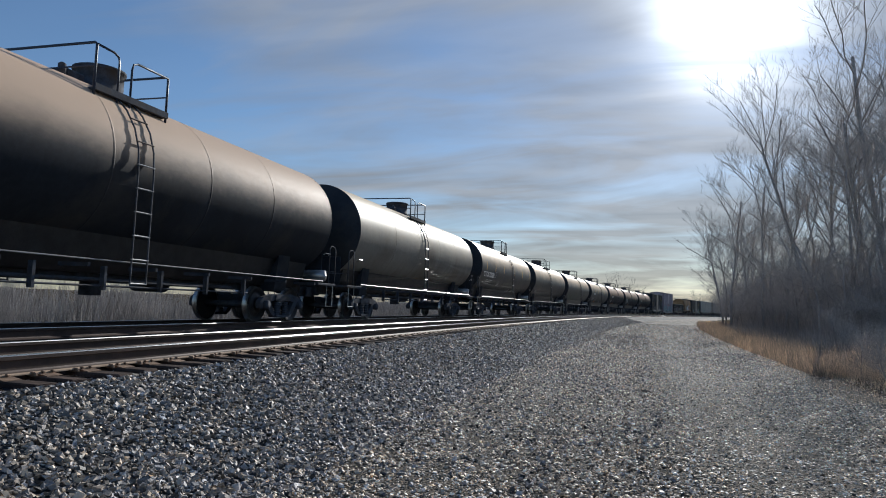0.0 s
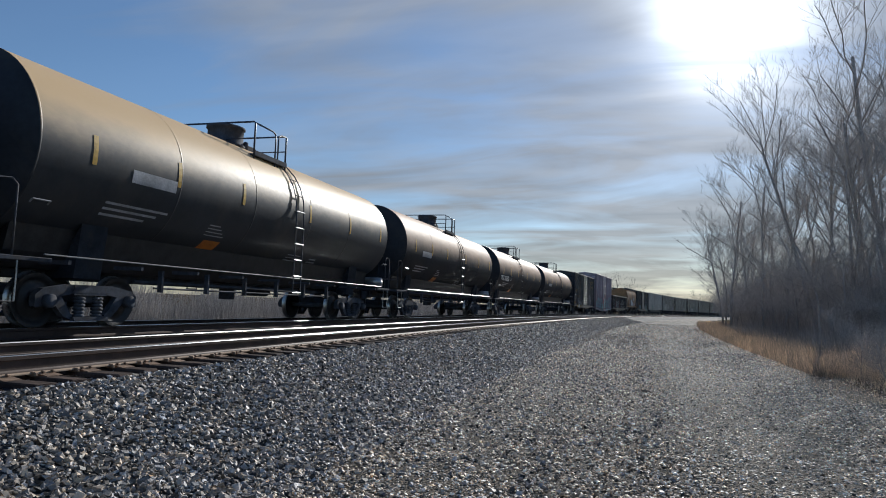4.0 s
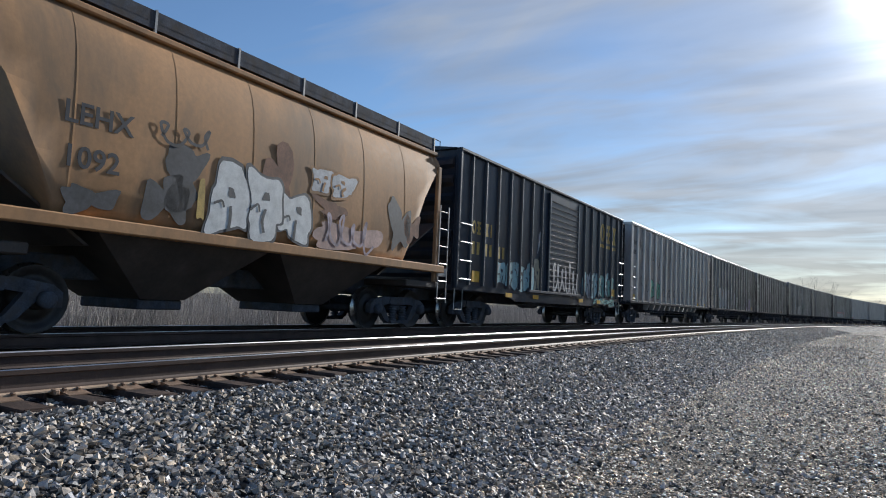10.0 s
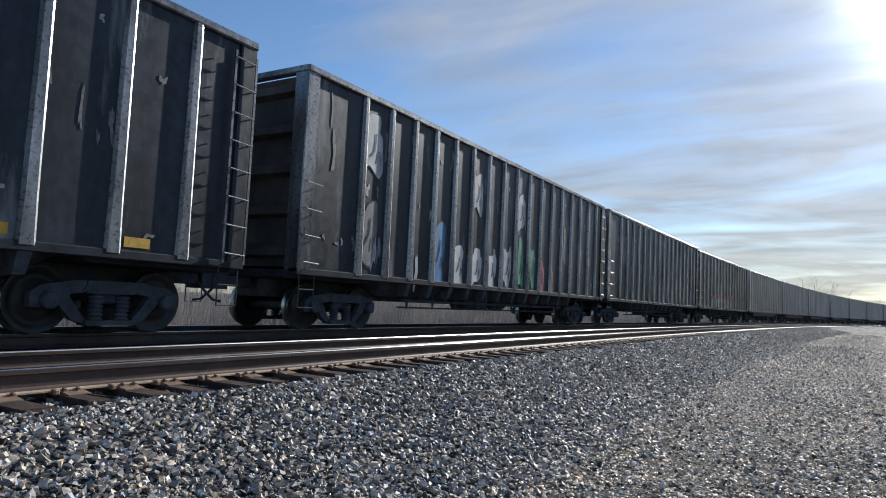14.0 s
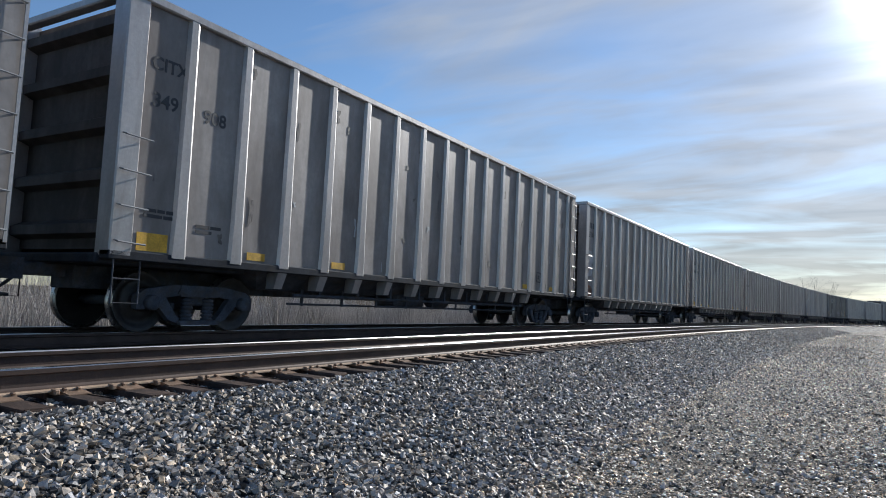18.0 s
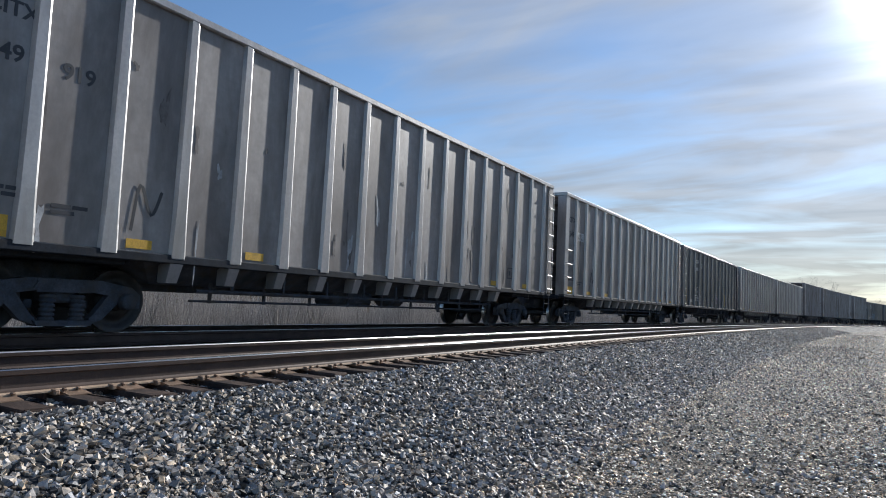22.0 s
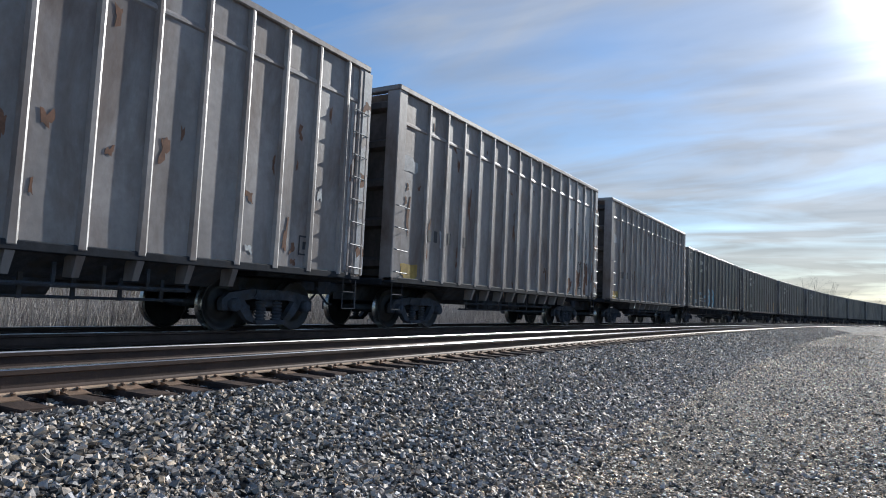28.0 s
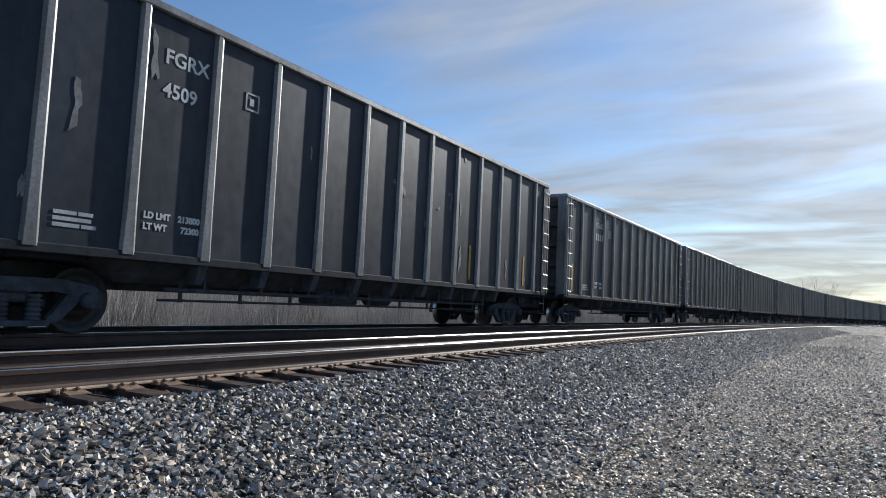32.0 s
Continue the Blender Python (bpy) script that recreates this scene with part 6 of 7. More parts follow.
    for a, b, t in ((8.98, 9.7, 2.05), (9.8, 10.5, 2.35), (10.65, 11.45, 2.42), (11.0, 12.0, 2.4), (11.75, 12.6, 1.72)):
        line(F, [(a, 1.12), (a + (b - a) * 0.1, t - 0.35), (a + (b - a) * 0.35, t - 0.02), (a + (b - a) * 0.65, t), (b - (b - a) * 0.1, t - 0.35), (b, 1.1)], 0.085, "white_paint", BOX, label="white sprayed arc")
        line(F, [(a + 0.2, 1.2), (a + 0.28, t - 0.5), ((a + b) / 2, t - 0.3), (b - 0.25, t - 0.55), (b - 0.2, 1.2)], 0.03, "dull_white", BOX)
    for a, z0, z1, k in ((12.38, 1.75, 2.2, 5), (14.05, 2.1, 2.5, 6), (14.05, 2.9, 3.4, 7)):
        scrawl(F, a, a + 0.6, z0, z1, "dull_white", k, 0.035, BOX)
    line(F, [(12.42, 2.32), (12.5, 2.46), (12.68, 2.46), (12.74, 2.34), (12.56, 2.28), (12.42, 2.32)], 0.04, "white_paint", BOX)
    for o, z in ((11.85, 2.0), (12.7, 1.4)):
        patch(F, o, o + 0.16, z, z + 0.18, "blue", BOX, int(z * 9))
    scrawl(F, 6.3, 8.2, 2.3, 2.8, "dull_white", 8, 0.03, 1.63)
    rows(F, 0.8, 1.62, [[0.2, 0.14], [0.28]], 0.09, "faded_rose", BOX)
    rows(F, 1.6, 1.36, [[0.2, 0.3], [0.4]], 0.05, "dull_yellow", BOX)

    # tall lilac car: teal shapes under a red cloud
    F = 171.2
    rnd = random.Random(77)
    o = 0.3
    while o < 13.6:
        w = rnd.uniform(0.9, 1.7)
        patch(F, o, min(o + w, 14.2), 1.6, rnd.uniform(2.5, 2.85), "maroon", BOX - 0.002 + 0.002 * rnd.random(), int(o * 37), rough=0.5, label="red sprayed haze")
        o += w * 0.75
    throwup(F, 0.65, 5.85, 0.9, 2.45, 6, ("teal", "bright_teal"), "ink", 21, BOX + 0.003, "pale_teal")
    throwup(F, 8.55, 13.55, 0.95, 2.6, 8, ("bright_teal", "teal"), "ink", 22, BOX + 0.003, "pale_teal")
    throwup(F, 4.9, 6.4, 0.62, 1.6, 2, ("teal",), "ink", 23, 1.594)
    patch(F, 6.1, 8.1, 0.95, 2.6, "red", 1.592, 14, rough=0.5)
    patch(F, 6.9, 7.35, 0.5, 1.6, "red", 1.596, 15, rough=0.4)
    throwup(F, 7.35, 8.5, 0.8, 2.4, 2, ("bright_teal", "pale_teal"), "ink", 24, 1.594)
    for k in range(3):
        line(F, [(6.5 + 0.5 * k, 2.5), (6.6 + 0.5 * k, 2.75), (6.85 + 0.5 * k, 2.72), (6.8 + 0.5 * k, 2.5), (6.5 + 0.5 * k, 2.5)], 0.11, "ink", 1.594)
    patch(F, 13.55, 14.05, 1.2, 2.65, "red", BOX + 0.004, 51, rough=0.2)
    patch(F, 0.05, 0.62, 1.1, 2.2, "red", BOX + 0.004, 52, rough=0.3)
    patch(F, 0.1, 0.7, 3.2, 4.8, "faded_rose", BOX, 53, rough=0.5)
    patch(F, 1.0, 1.5, 3.2, 4.4, "dull_white", BOX, 54, rough=0.5)
    scrawl(F, 0.7, 1.25, 2.45, 2.62, "ink", 9, 0.03, BOX)
    panel(F, 9.1, 11.4, 0.72, 0.84, "pale_teal", BOX + 0.01)

    # low gondola: yellow panel, letters, white shapes
    F = 187.1
    for k, o in enumerate((1.5, 1.67, 1.84, 2.01)):
        block_mark(F, o, 2.1, 0.15, 0.3, "white_paint", k, RIBBED, 0.05)
    tag(F, "916894", 1.46, 1.66, 0.33, "white_paint", RIBBED, "white stencilled figures")
    panel(F, 0.15, 0.6, 1.18, 1.42, "yellow", RIBBED + 0.002, "reflector", "yellow reflector panel")
    panel(F, 14.45, 14.85, 1.2, 1.42, "yellow", RIBBED + 0.002, "reflector")
    throwup(F, 3.55, 7.35, 0.82, 2.35, 5, ("white_paint", "dull_white"), "gon_black", 61, RIBBED, "white_paint")
    throwup(F, 8.15, 11.75, 0.82, 2.4, 4, ("white_paint",), "gon_black", 62, RIBBED)
    for a, b, z0, z1, m, k in ((2.55, 3.5, 0.9, 1.9, "maroon", 71), (7.2, 8.2, 0.85, 2.2, "red", 72), (3.5, 4.4, 2.0, 2.55, "maroon", 73), (10.05, 10.5, 2.4, 2.62, "dull_yellow", 74), (10.9, 11.3, 2.0, 2.55, "dull_yellow", 75), (11.75, 12.2, 1.9, 2.45, "dull_yellow", 76), (11.6, 12.3, 1.0, 1.9, "maroon", 77)):
        patch(F, a, b, z0, z1, m, RIBBED - 0.002, k, rough=0.45)
    patch(F, 13.9, 14.3, 1.3, 2.4, "dull_white", RIBBED, 78, rough=0.5)
    for o, z in ((12.5, 2.0), (2.0, 1.2)):
        rows(F, o, z, [[0.2, 0.12, 0.16], [0.3]], 0.06, "dull_white", RIBBED)
    square(F, 13.2, 1.35, 0.34, "dull_white", RIBBED)

    # tan hopper: dark letters and white shapes
    F = 203.1
    X = 1.602
    tag(F, "LEHX", 1.6, 2.72, 0.40, "ink", X + 0.002, "dark stencilled letters")
    tag(F, "1092", 1.62, 2.16, 0.40, "ink", X + 0.001)
    for a, b, z0, z1, m, k in ((2.9, 3.5, 1.62, 2.3, "soot", 85), (3.1, 3.8, 2.0, 2.75, "soot", 86), (1.7, 2.3, 1.6, 1.95, "soot", 87), (8.8, 9.5, 1.8, 2.8, "soot", 88), (5.1, 5.7, 2.3, 3.2, "rust", 89), (9.4, 9.9, 2.0, 2.6, "rust", 90), (6.4, 7.2, 2.2, 2.5, "rust", 94)):
        patch(F, a, b, z0, z1, m, X + 0.001, k, rough=0.55)
    throwup(F, 3.95, 6.2, 1.62, 2.72, 3, ("white_paint",), "soot", 81, X + 0.008)
    throwup(F, 6.25, 7.4, 2.62, 3.12, 2, ("dull_white",), "tan", 82, X + 0.004)
    patch(F, 6.4, 8.3, 1.62, 2.1, "faded_rose", X + 0.006, 91, rough=0.4)
    scrawl(F, 6.6, 8.1, 1.7, 2.1, "pale_pink", 92, 0.06, X + 0.011)
    scrawl(F, 2.9, 3.9, 2.85, 3.05, "soot", 93, 0.05, X + 0.006)
    patch(F, 3.7, 3.85, 1.75, 2.3, "dull_yellow", X + 0.006, 95)

    # second dark box car
    F = 215.0
    for k, o in enumerate((0.82, 1.1, 1.58, 1.84)):
        block_mark(F, o, 2.55, 0.24, 0.36, "dull_yellow", k, BOX, 0.07)
    for o in (0.86, 1.14, 1.6, 1.88, 2.42, 2.7):
        panel(F, o, o + 0.15, 2.0, 2.34, "dull_yellow", BOX, "painted_mark")
    for k, (o, w) in enumerate(((11.7, 0.54), (12.52, 0.5), (13.32, 0.5))):
        block_mark(F, o, 3.45, w, 0.76, "dull_yellow", k, BOX, 0.15)
        panel(F, o + 0.02, o + w - 0.02, 3.22, 3.35, "dull_yellow", BOX + 0.003, "painted_mark")
    for o, z in ((0.9, 1.25), (13.35, 1.25)):
        panel(F, o, o + 0.42, z, z + 0.3, "yellow", BOX + 0.012, "reflector", "yellow reflector panel")
    for o in (9.3, 11.4, 3.0, 5.0):
        panel(F, o, o + 0.45, 0.90, 1.03, "yellow", BOX + 0.02, "reflector")
    throwup(F, 2.4, 5.0, 1.16, 1.98, 4, ("pale_teal",), "box_blue", 96, BOX, "dull_white")
    throwup(F, 5.02, 5.55, 1.16, 2.15, 1, ("faded_straw",), "box_blue", 97, BOX)
    throwup(F, 9.7, 11.1, 1.16, 2.1, 3, ("pale_teal", "dull_white"), "box_blue", 98, BOX)
    throwup(F, 11.1, 13.5, 1.16, 2.12, 4, ("pale_teal", "mint"), "ink", 99, BOX + 0.004, "dull_white")
    throwup(F, 11.1, 13.7, 0.86, 1.14, 4, ("mint",), "box_blue", 89, BOX)
    patch(F, 5.35, 5.6, 2.5, 3.1, "dull_white", BOX, 79, rough=0.6)
    scrawl(F, 6.4, 8.7, 1.4, 2.0, "dull_white", 78, 0.09, 1.63)

    # grey gondola with black loops and a green pair of letters
    F = 231.1
    tag(F, "LEWX", 0.50, 3.84, 0.28, "ink")
    tag(F, "2001", 0.52, 3.38, 0.28, "ink")
    panel(F, 0.42, 0.92, 1.2, 1.45, "yellow", SHEET + 0.002, "reflector", "yellow reflector panel")
    for o in (3.62, 4.82):
        throwup(F, o, o + 0.6, 1.35, 2.4, 1, ("green",), "ink", int(o * 10), SHEET)
    for o, z, k in ((0.45, 2.1, 1), (1.75, 2.0, 2), (2.75, 1.7, 3), (3.65, 3.3, 4), (4.75, 3.1, 5)):
        scrawl(F, o, o + 0.6, z, z + 0.4, "ink", 300 + k, 0.04)
    for k in range(5):
        o = 12.6 + k * 0.9
        line(F, [(o, 1.6), (o + 0.15, 2.2), (o + 0.5, 2.35), (o + 0.75, 2.0), (o + 0.55, 1.6), (o + 0.2, 1.7)], 0.045, "ink")
    for o in (6.0, 7.2, 8.4, 10.4):
        line(F, [(o, 1.5), (o + 0.1, 1.9), (o + 0.4, 1.8), (o + 0.3, 1.5), (o + 0.6, 1.6)], 0.05, "ink")
    line(F, [(1.4, 3.7), (1.7, 4.1), (2.0, 3.6), (2.3, 4.0), (2.8, 3.7)], 0.04, "ink")
    square(F, 13.65, 1.45, 0.33, "ink")
    for o in (14.7, 16.8):
        panel(F, o, o + 0.4, 1.22, 1.36, "yellow", SHEET + 0.002, "reflector")

    # worn dark cars with faded white shapes
    F = 250.5
    for k, (a, b, z0, z1) in enumerate(((3.72, 4.4, 1.25, 2.5), (4.72, 5.3, 1.2, 2.7), (5.72, 6.2, 1.2, 2.65), (6.75, 7.25, 1.3, 2.9), (3.75, 4.5, 2.8, 4.2), (4.8, 5.4, 3.0, 4.2), (5.75, 6.3, 3.15, 4.3), (7.9, 8.5, 1.4, 2.6), (2.5, 3.4, 1.3, 2.6), (9.1, 9.7, 1.4, 2.2), (1.5, 2.4, 2.7, 4.0))):
        bubble(F, a, b, z0, z1, "chalk" if z0 > 2 else "dull_white", "dark_steel", 110 + k)
    patch(F, 13.6, 14.42, 1.25, 2.75, "chalk", SHEET, 125, rough=0.4)
    scrawl(F, 13.7, 14.35, 1.95, 2.3, "ink", 126, 0.06, SHEET + 0.004)
    scrawl(F, 13.7, 14.35, 1.45, 1.75, "ink", 127, 0.05, SHEET + 0.004)
    patch(F, 13.65, 14.4, 1.2, 1.5, "violet", SHEET + 0.002, 128, rough=0.4)
    scrawl(F, 14.8, 15.6, 2.75, 3.4, "dull_white", 129, 0.03)
    panel(F, 16.3, 16.75, 1.22, 1.5, "dull_yellow", SHEET + 0.002, "reflector")
    c, half = car_at(F)
    for o, ch in ((14.72, "R"), (15.3, "B")):
        lettering(ch, 1.25, "dull_white", c, o - half, 1.25, SHEET, bold=0.10, label="white outline of a sprayed letter")
        lettering(ch, 1.25, "violet", c, o - half, 1.25, SHEET + 0.005, bold=0.045, label="violet sprayed letter")
    scrawl(F, 16.25, 16.8, 1.6, 2.3, "chalk", 130, 0.05)
    F = 269.5
    tag(F, "CDEX", 0.42, 3.45, 0.30, "dull_white", 1.585)
    tag(F, "16096", 0.42, 3.05, 0.30, "dull_white", 1.585)
    for o in (14.3, 16.2):
        panel(F, o, o + 0.4, 1.22, 1.36, "yellow", SHEET + 0.002, "reflector")
    rows(F, 13.9, 1.75, [[0.4, 0.3], [0.6], [0.3, 0.3]], 0.05, "dull_white")
    for k, (o, z) in enumerate(((3.0, 2.2), (5.3, 2.6), (8.6, 2.0), (11.0, 2.5))):
        patch(F, o, o + 0.5, z, z + 1.0, "chalk", SHEET, 140 + k)
    F = 289.2
    for k, (a, b, z0, z1, m) in enumerate(((4.55, 5.2, 1.25, 2.55, "blue"), (5.6, 6.15, 1.2, 2.1, "white_paint"), (6.6, 7.15, 1.2, 2.1, "white_paint"), (7.6, 8.05, 1.2, 2.1, "white_paint"), (8.6, 9.05, 1.2, 2.4, "dull_white"), (9.55, 9.95, 1.25, 2.6, "green"), (10.5, 10.85, 1.3, 2.5, "green"),
                                             (11.3, 11.65, 1.2, 2.1, "red"), (12.2, 12.5, 1.2, 1.9, "red"), (6.6, 7.1, 3.1, 4.2, "dull_white"), (9.5, 9.95, 2.95, 4.1, "dull_white"), (1.75, 2.4, 3.3, 4.5, "dull_white"), (1.75, 2.3, 1.4, 2.7, "chalk"), (13.4, 13.8, 2.2, 3.4, "chalk"))):
        bubble(F, a, b, z0, z1, m, "dark_steel", 150 + k)
    F = 308.3
    for k, (o, z) in enumerate(((1.5, 2.9), (2.7, 1.5), (4.0, 2.0), (6.5, 1.5), (9.0, 1.4))):
        patch(F, o, o + 0.7, z, z + 1.1, "chalk", SHEET, 170 + k)
    F = 326.4
    patch(F, 4.0, 12.0, 1.75, 2.15, "red", SHEET, 180, rough=0.1)
    for k in range(10):
        bubble(F, 3.6 + k * 0.85, 4.2 + k * 0.85, 1.2, 1.85, "dull_white", "dark_steel", 181 + k, SHEET + 0.004)
    for o in (12.5, 10.9):
        panel(F, o, o + 0.2, 1.25, 1.85, "yellow", SHEET + 0.002, "reflector")
    square(F, 14.0, 1.4, 0.33, "dull_white")

    # grey aluminium cars with dark stencils
    F = 346.15
    tag(F, "LEWX", 0.46, 3.80, 0.27, "ink")
    tag(F, "1063", 0.48, 3.32, 0.28, "ink")
    panel(F, 0.40, 0.95, 1.19, 1.45, "orange", SHEET + 0.002, "reflector", "orange reflector panel")
    patch(F, 0.04, 0.32, 1.9, 2.9, "faded_straw", 1.582, 200)
    patch(F, 1.2, 1.75, 1.25, 2.2, "faded_straw", SHEET, 201, rough=0.5)
    line(F, [(1.25, 1.3), (1.3, 2.1), (1.6, 2.2), (1.75, 1.7), (1.4, 1.3)], 0.05, "ink")
    patch(F, 0.5, 0.95, 1.5, 2.1, "dull_white", SHEET, 202, rough=0.5)
    line(F, [(0.03, 1.9), (0.1, 2.8), (0.3, 2.9), (0.5, 2.5), (0.8, 2.8), (0.9, 2.5), (0.5, 1.9)], 0.05, "ink", SHEET)
    c, half = car_at(F)
    for k, ch in enumerate("JRMA"):
        for mat, bold, dx in (("white_paint", 0.13, 0.0), ("ink", 0.05, 0.006)):
            lettering(ch, 1.3, mat, c, 7.36 + 1.09 * k - half, 1.34, SHEET + dx, bold=bold, label="big sprayed letter in black with a white outline")
    line(F, [(2.4, 1.6), (2.6, 2.2), (2.9, 2.3), (3.0, 1.9), (2.7, 1.6), (2.9, 1.4)], 0.05, "ink")
    for F, a, b, green in ((365.5, "349", "908", 0), (403.8, "349", "951", 4.15), (423.6, "349", "937", 5.1), (443.1, "349", "919", 0), (462.3, "349", "872", 0)):
        d = 0.45
        tag(F, "CITX", d, 3.82, 0.27, "ink")
        tag(F, a, d + 0.05, 3.28, 0.29, "ink")
        tag(F, b, 1.40, 3.26, 0.29, "ink")
        panel(F, 0.42, 0.92, 1.19, 1.45, "yellow" if F != 423.6 else "orange", SHEET + 0.002, "reflector", "yellow reflector panel")
        for o in (2.45, 4.6, 13.7, 15.9):
            panel(F, o, o + 0.4, 1.21, 1.34, "yellow", SHEET + 0.002, "reflector")
        rows(F, 0.5, 1.75, [[0.2, 0.12, 0.2], [0.3, 0.2]], 0.05, "ink")
        rows(F, 1.4, 1.62, [[0.25, 0.2], [0.3]], 0.05, "ink")
        square(F, 14.8, 1.45, 0.33, "ink")
        if green:
            line(F, [(green, 1.5), (green + 0.1, 2.2), (green + 0.35, 2.3), (green + 0.3, 1.8), (green + 0.1, 1.7), (green + 0.4, 1.5)], 0.07, "green")
    F = 384.8
    rows(F, 0.48, 3.85, [[0.09] * 3, [0.07] * 5], 0.22, "ink")
    rows(F, 0.46, 2.85, [[0.2, 0.12], [0.3, 0.1]], 0.1, "dull_white")
    patch(F, 0.42, 0.95, 2.1, 2.7, "dull_white", SHEET, 231, rough=0.6)
    patch(F, 0.40, 0.9, 1.18, 1.55, "rust", SHEET, 230)
    panel(462.3, 1.34, 2.0, 3.2, 3.52, "dull_white", SHEET - 0.002, "painted_mark", "white patch behind the figures")
    for k, F in enumerate((443.1, 462.3, 423.6)):
        line(F, [(2.5 + k * 0.3, 1.45), (2.6 + k * 0.3, 2.1), (2.8 + k * 0.3, 1.7), (2.95 + k * 0.3, 2.05)], 0.05, "ink")
    for F in (501.5, 521.3):
        for o in (1.6, 4.0, 6.1, 13.8, 15.9):
            panel(F, o, o + 0.4, 1.21, 1.34, "yellow", SHEET + 0.002, "reflector")
        square(F, 13.9, 1.6, 0.36, "ink")
        patch(F, 8.2, 8.5, 2.6, 2.9, "ink", SHEET, 240)

    # black cars with white letters
    for F, name, num, d in ((482.2, "CDEX", "19401", 3.43), (603.6, "CDEX", "19281", 3.43), (623.1, "FGRX", "4511", 3.43), (642.7, "FGRX", "4509", 3.43), (662.75, "FGRX", "", 3.43)):
        tag(F, name, d, 3.95, 0.31, "white_paint", label="white stencilled letters")
        if num:
            tag(F, num, d, 3.46, 0.30, "white_paint")
        else:
            rows(F, d, 3.44, [[0.13] * 4], 0.28, "white_paint")
        square(F, d + 1.55, 3.68, 0.3, "dull_white")
        tag(F, "LD LMT", d - 0.15, 1.66, 0.13, "white_paint")
        tag(F, "LT WT", d - 0.15, 1.50, 0.13, "white_paint")
        tag(F, "213800", d + 0.42, 1.66, 0.13, "white_paint")
        tag(F, "72300", d + 0.48, 1.50, 0.13, "white_paint")
        rows(F, d - 1.4, 1.55, [[0.3, 0.2], [0.5], [0.35, 0.2]], 0.05, "dull_white")
        panel(F, 0.85, 0.97, 1.29, 2.30, "yellow", SHEET + 0.002, "reflector", "yellow reflector strip")
        for o in (12.95, 16.5):
            panel(F, o, o + 0.09, 1.3, 2.2, "yellow", SHEET + 0.002, "reflector")
    F = 482.2
    line(F, [(3.6, 2.3), (3.35, 2.2), (3.3, 1.9), (3.55, 1.85), (3.65, 2.1), (3.45, 2.15)], 0.05, "white_paint")
    line(F, [(4.1, 2.38), (3.85, 2.4), (3.75, 2.22), (4.0, 2.1), (4.12, 1.95), (3.95, 1.82), (3.72, 1.88)], 0.05, "white_paint")
    for k in range(4):
        o = 4.35 + k * 1.29
        scrawl(F, o, o + 0.65, 1.45, 1.95, "dull_white", 500 + k, 0.035)
        scrawl(F, o + 0.05, o + 0.6, 1.35, 1.7, "dull_white", 520 + k, 0.03)
    scrawl(F, 9.4, 10.3, 1.4, 2.0, "violet", 530, 0.05)
    scrawl(F, 10.9, 11.4, 1.4, 1.9, "violet", 531, 0.05)
    scrawl(F, 13.1, 13.7, 1.75, 2.15, "white_paint", 532, 0.045)
    scrawl(F, 14.45, 14.95, 1.5, 2.0, "white_paint", 533, 0.045)
    F = 603.6
    for a, m in ((5.66, "sky_blue"), (6.95, "sky_blue"), (10.8, "dull_white"), (12.05, "dull_white")):
        c, half = car_at(F)
        lettering("8", 1.55 if m == "sky_blue" else 1.1, m, c, a - half, 1.3, SHEET, bold=0.06, label="sprayed figure")
    for k, o in enumerate((1.75, 1.95, 4.45, 4.65, 4.85, 2.95, 3.2, 3.45)):
        z = (1.45, 1.42, 1.75, 1.7, 1.78, 1.95, 1.9, 1.92)[k]
        line(F, [(o, z), (o + 0.06, z + 0.22), (o + 0.14, z + 0.02), (o + 0.18, z + 0.2), (o + 0.24, z)], 0.035, "sky_blue" if k > 1 else "teal")
    for o, z in ((2.85, 1.95), (1.65, 1.45), (4.35, 1.75), (4.35, 1.5)):
        rows(F, o, z, [[0.14, 0.1, 0.14, 0.1]], 0.14, "blue")

    # grime runs and scuffs
    for k, F in enumerate((231.1, 346.0, 365.5, 385.0, 404.4, 423.9, 443.3, 462.8, 501.5, 521.3)):
        smears(F, 18.2, 34, "smear", 700 + k)
        smears(F, 18.2, 10, "dull_white", 720 + k, (1.25, 2.6))
    for k, F in enumerate((250.5, 269.5, 289.2, 308.3, 326.4)):
        smears(F, 17.5, 40, "chalk", 740 + k)
        smears(F, 17.5, 14, "dull_white", 750 + k)
    for k, F in enumerate((482.2, 603.6, 623.1, 642.7)):
        smears(F, 18.3, 16, "chalk", 760 + k)
    for k, F in enumerate((540.9, 556.95, 572.1, 588.15)):
        smears(F, 13.6, 26, "rust", 770 + k, (1.25, 5.0))

    # tall grey cars
    for F, n in ((556.95, 0), (588.15, 1), (572.1, 2), (540.9, 3)):
        if n == 0:
            tag(F, "CD", 1.42, 2.55, 0.4, "ink")
            tag(F, "EX", 2.15, 2.58, 0.4, "ink")
        rows(F, 1.5, 2.1, [[0.15, 0.15]], 0.28, "ink")
        rows(F, 2.2, 2.12, [[0.12, 0.12]], 0.28, "ink")
        rows(F, 3.0, 2.1, [[0.12, 0.12]], 0.28, "ink")
        patch(F, 0.4, 1.15, 1.17, 1.5, "dull_yellow", SHEET, 280 + n)
        patch(F, 0.3, 0.9, 3.6, 3.95, "dull_white", SHEET, 284 + n)
        square(F, 12.2, 1.4, 0.36, "ink")
        panel(F, 13.52, 13.78, 1.22, 5.3, "dull_white", SHEET - 0.002, "repainted_panel", "pale crumpled panel at the car's end")
        panel(F, 13.82, 14.08, 1.15, 5.35, "dull_white", 1.584, "repainted_panel")
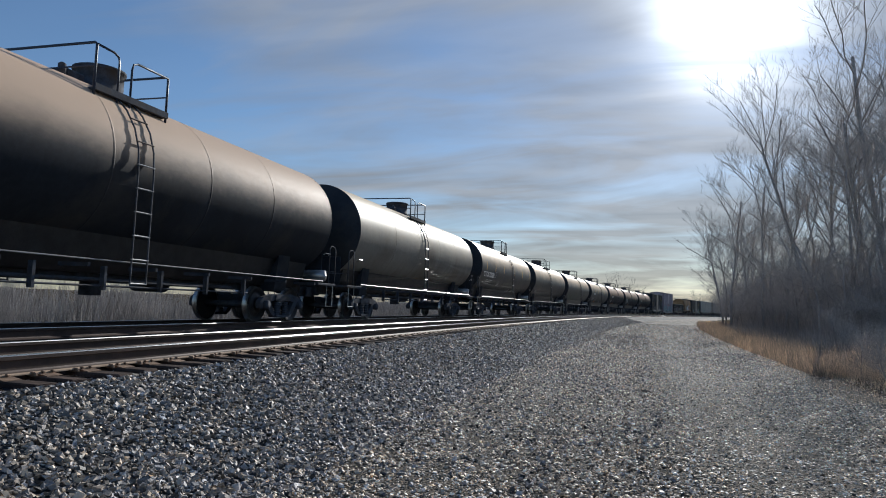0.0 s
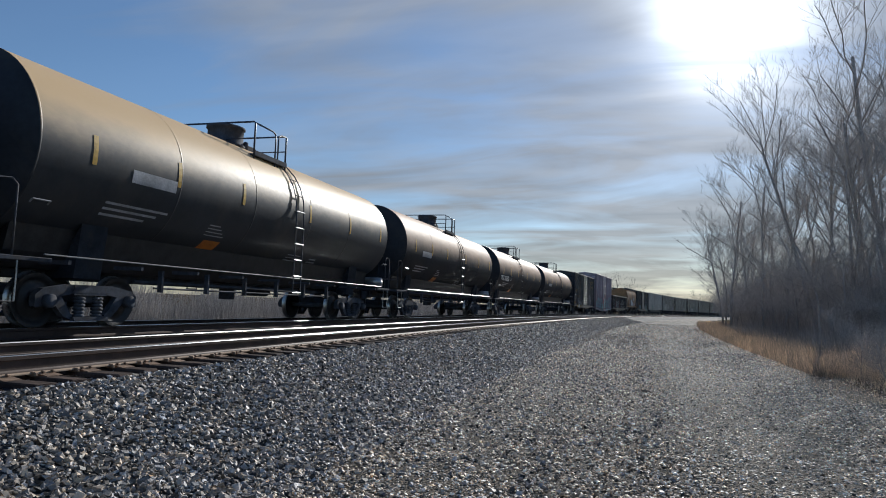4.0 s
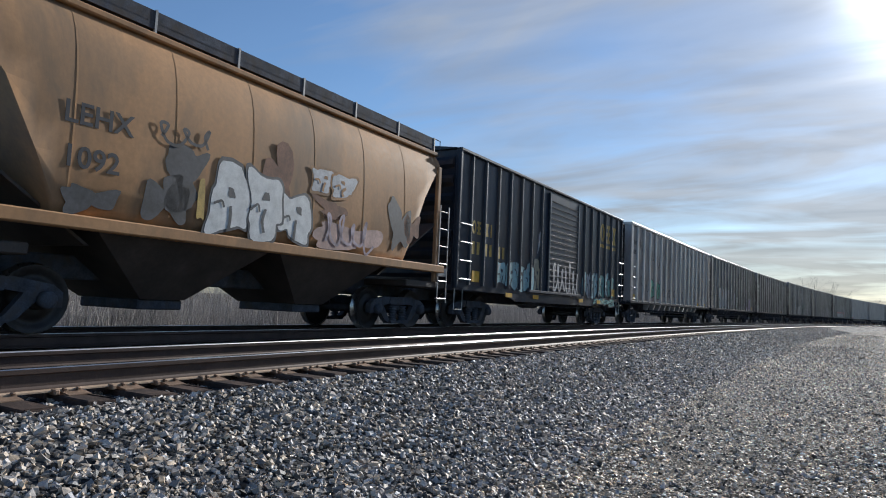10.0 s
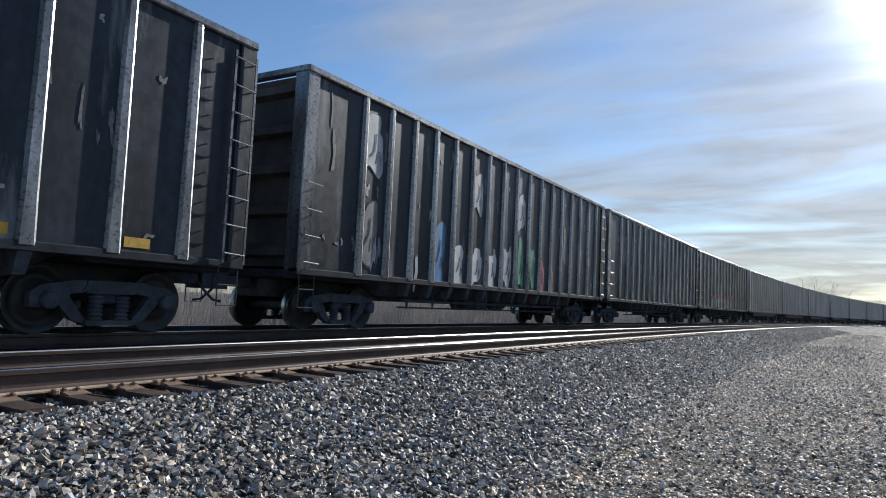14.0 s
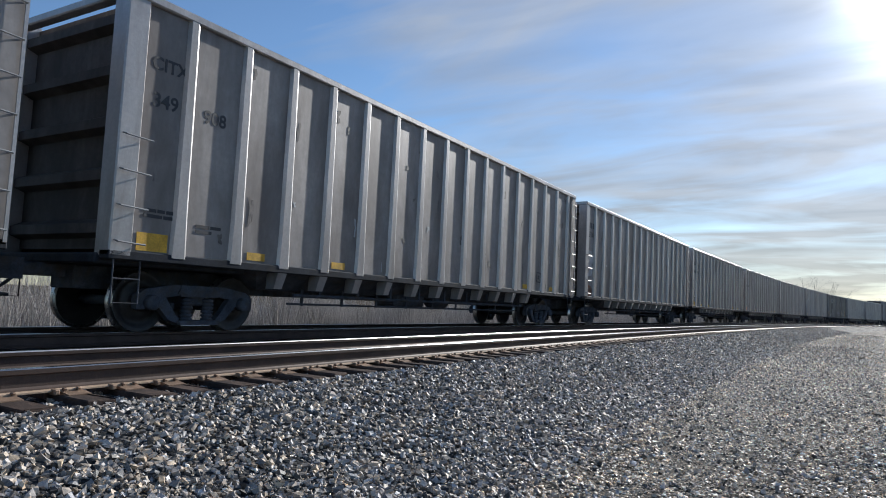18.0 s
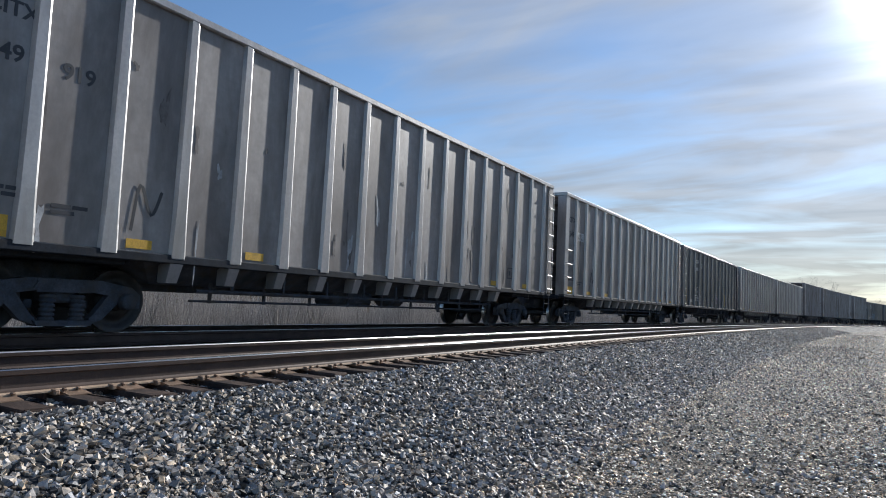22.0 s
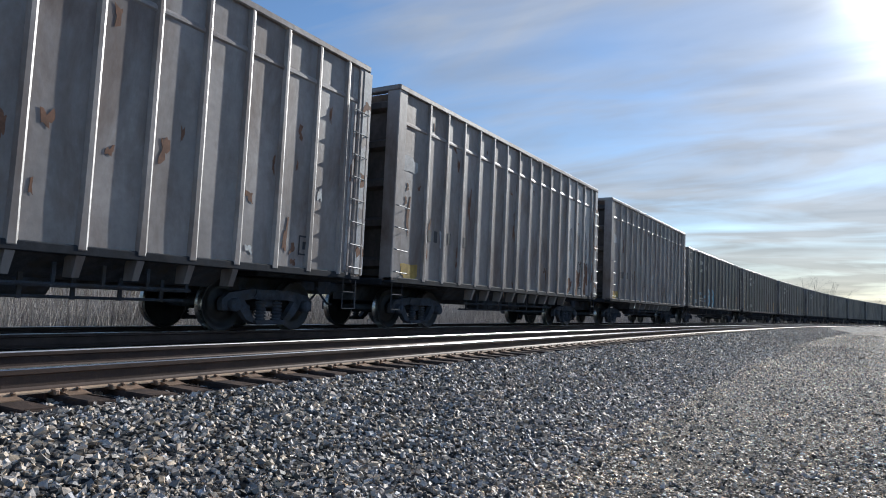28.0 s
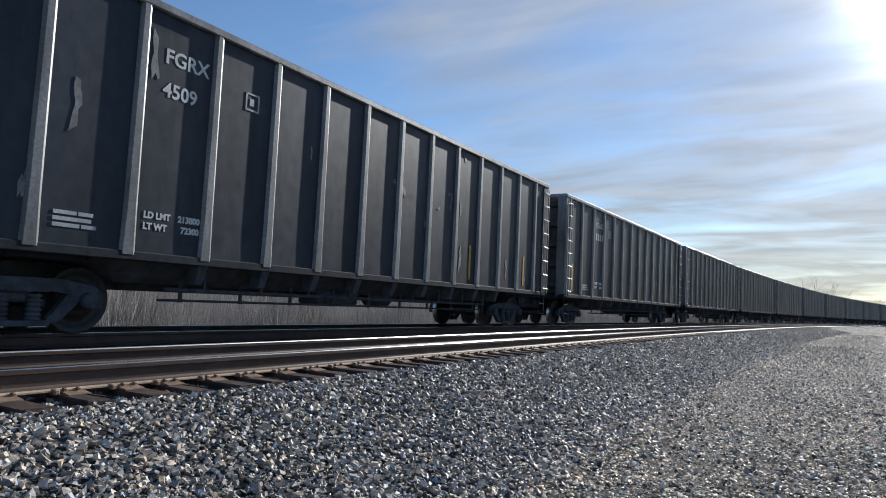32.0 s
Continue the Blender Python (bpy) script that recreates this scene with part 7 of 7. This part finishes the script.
        for a, b in (((10.92, 11.56), (11.78, 12.42), (12.64, 13.28)) if n > 1 else ()):
            panel(F, a, b, 1.2, 5.3, "bone", SHEET - 0.003, "repainted_panel", "pale repainted panel with rust showing through")
            patch(F, a + 0.1, b - 0.15, 1.3, 1.3 + (b - 10.6) * 0.4, "rust", SHEET + 0.002, int(a * 10) + n, rough=0.6)
            patch(F, a + 0.2, a + 0.4, 2.6, 3.5, "tall_grey", SHEET + 0.002, int(a * 11) + n, rough=0.6)
        for k in range(5):
            patch(F, 13.84, 14.04, 1.5 + 0.75 * k, 1.7 + 0.75 * k, "tall_grey" if k % 2 else "rust", 1.587, 400 + 7 * n + k, rough=0.6)
        rnd = random.Random(60 + n)
        for k in range(16):
            o, z = rnd.uniform(0.5, 13.2) if k < 8 else 13.7 - rnd.random() ** 2 * 4, 1.2 + rnd.random() ** 2 * 3.6
            patch(F, o, o + rnd.uniform(0.04, 0.16), z, z + rnd.uniform(0.08, 0.45), "rust" if k % 3 else "white_paint", SHEET, 290 + 16 * n + k, rough=0.6)
    for k in range(4):
        line(572.1, [(12.0 + 0.3 * k, 2.0), (12.1 + 0.3 * k, 2.4), (12.3 + 0.3 * k, 2.2), (12.2 + 0.3 * k, 2.0)], 0.04, "ink")


M["bright_teal"] = material("bright teal spray paint", (0.13, 0.42, 0.47), 0.5, spread=0.4, scale=2.5, fine=20, bump=0.02)
M["mint"] = material("faded mint spray paint", (0.20, 0.40, 0.36), 0.5, spread=0.4, scale=2, fine=20, bump=0.02)
M["soot"] = material("grey-black sooty paint", (0.055, 0.055, 0.06), 0.6, spread=0.5, scale=2, fine=16, bump=0.02)
M["bone"] = material("chalky bone-white paint", (0.60, 0.56, 0.52), 0.55, spread=0.25, scale=1.5, fine=14, bump=0.1, dirt=(0.34, 0.27, 0.22), dirt_amount=0.4, streak=3)
M["smear"] = material("brown-grey grime smear", (0.155, 0.135, 0.125), 0.6, spread=0.4, scale=3, fine=16, bump=0.02)
M["sky_blue"] = material("bright blue spray paint", (0.09, 0.34, 0.55), 0.5, spread=0.3, scale=2, fine=20, bump=0.02)
M["maroon"] = material("faded maroon spray paint", (0.25, 0.13, 0.15), 0.55, spread=0.4, scale=1.5, fine=12, bump=0.02)
M["pale_pink"] = material("washed-out pink spray paint", (0.34, 0.27, 0.31), 0.55, spread=0.5, scale=1.6, fine=14, bump=0.02)
M["ink"] = material("faded black paint", (0.035, 0.034, 0.04), 0.5, spread=0.25, scale=4, fine=40, bump=0.02)
M["pale_teal"] = material("pale teal spray paint", (0.30, 0.46, 0.48), 0.5, spread=0.3, scale=2, fine=20, bump=0.02)
M["faded_rose"] = material("faded rose spray paint", (0.40, 0.26, 0.22), 0.55, spread=0.3, scale=2, fine=20, bump=0.02)
M["faded_straw"] = material("faded straw spray paint", (0.42, 0.38, 0.27), 0.55, spread=0.3, scale=2, fine=20, bump=0.02)
M["dull_yellow"] = material("dull yellow paint", (0.42, 0.28, 0.06), 0.55, spread=0.35, scale=4, fine=40, bump=0.02)
M["chalk"] = material("chalky grey smear", (0.16, 0.155, 0.16), 0.6, spread=0.5, scale=2, fine=16, bump=0.02)
M["rust"] = material("rust scab", (0.20, 0.10, 0.06), 0.75, spread=0.4, scale=4, fine=30, bump=0.1)
decorate()


def car_pose(u, t, span):
    """Where a car stands: its two trucks on the rails of the bend."""
    s = u - SPEED * t
    a, b = s - span / 2, s + span / 2
    xa, xb = bend(a), bend(b)
    return pose(-TRAIN_X + (xa + xb) / 2, s, RAIL_TOP - 0.026, 0, 0, -math.degrees(math.atan2(xb - xa, span)))


def motions():
    for car, u, span in TRAIN:
        walk(car, [(t, car_pose(u, t, span)) for t in [0.0] + [k * 2.0 for k in range(1, 16)] + [32.0]])
        # the wheels towards the road turn while they roll past
        for truck in car.children:
            if not truck.name.startswith("truck"):
                continue
            for wheel in truck.children:
                if not wheel.name.startswith("wheel") or wheel.location.x < 0:
                    continue
                at = u + truck.location.y + wheel.location.y
                first, last = max(0.0, (at - 24.0) / SPEED), min(32.0, (at - 1.0) / SPEED)
                first, last = math.ceil(first * FPS) / FPS, math.floor(last * FPS) / FPS
                if last - first < 0.1:
                    continue
                spot = tuple(wheel.location)
                steps = [0.0] + [first + k / FPS for k in range(1, int(round((last - first) * FPS)))] + [32.0]
                rows_ = [(t, pose(*spot, math.degrees(SPEED * (min(max(t, first), last) - first) / 0.457)) @ pose(0, 0, 0, 0, 0, 180)) for t in steps]
                walk(wheel, rows_)


motions()
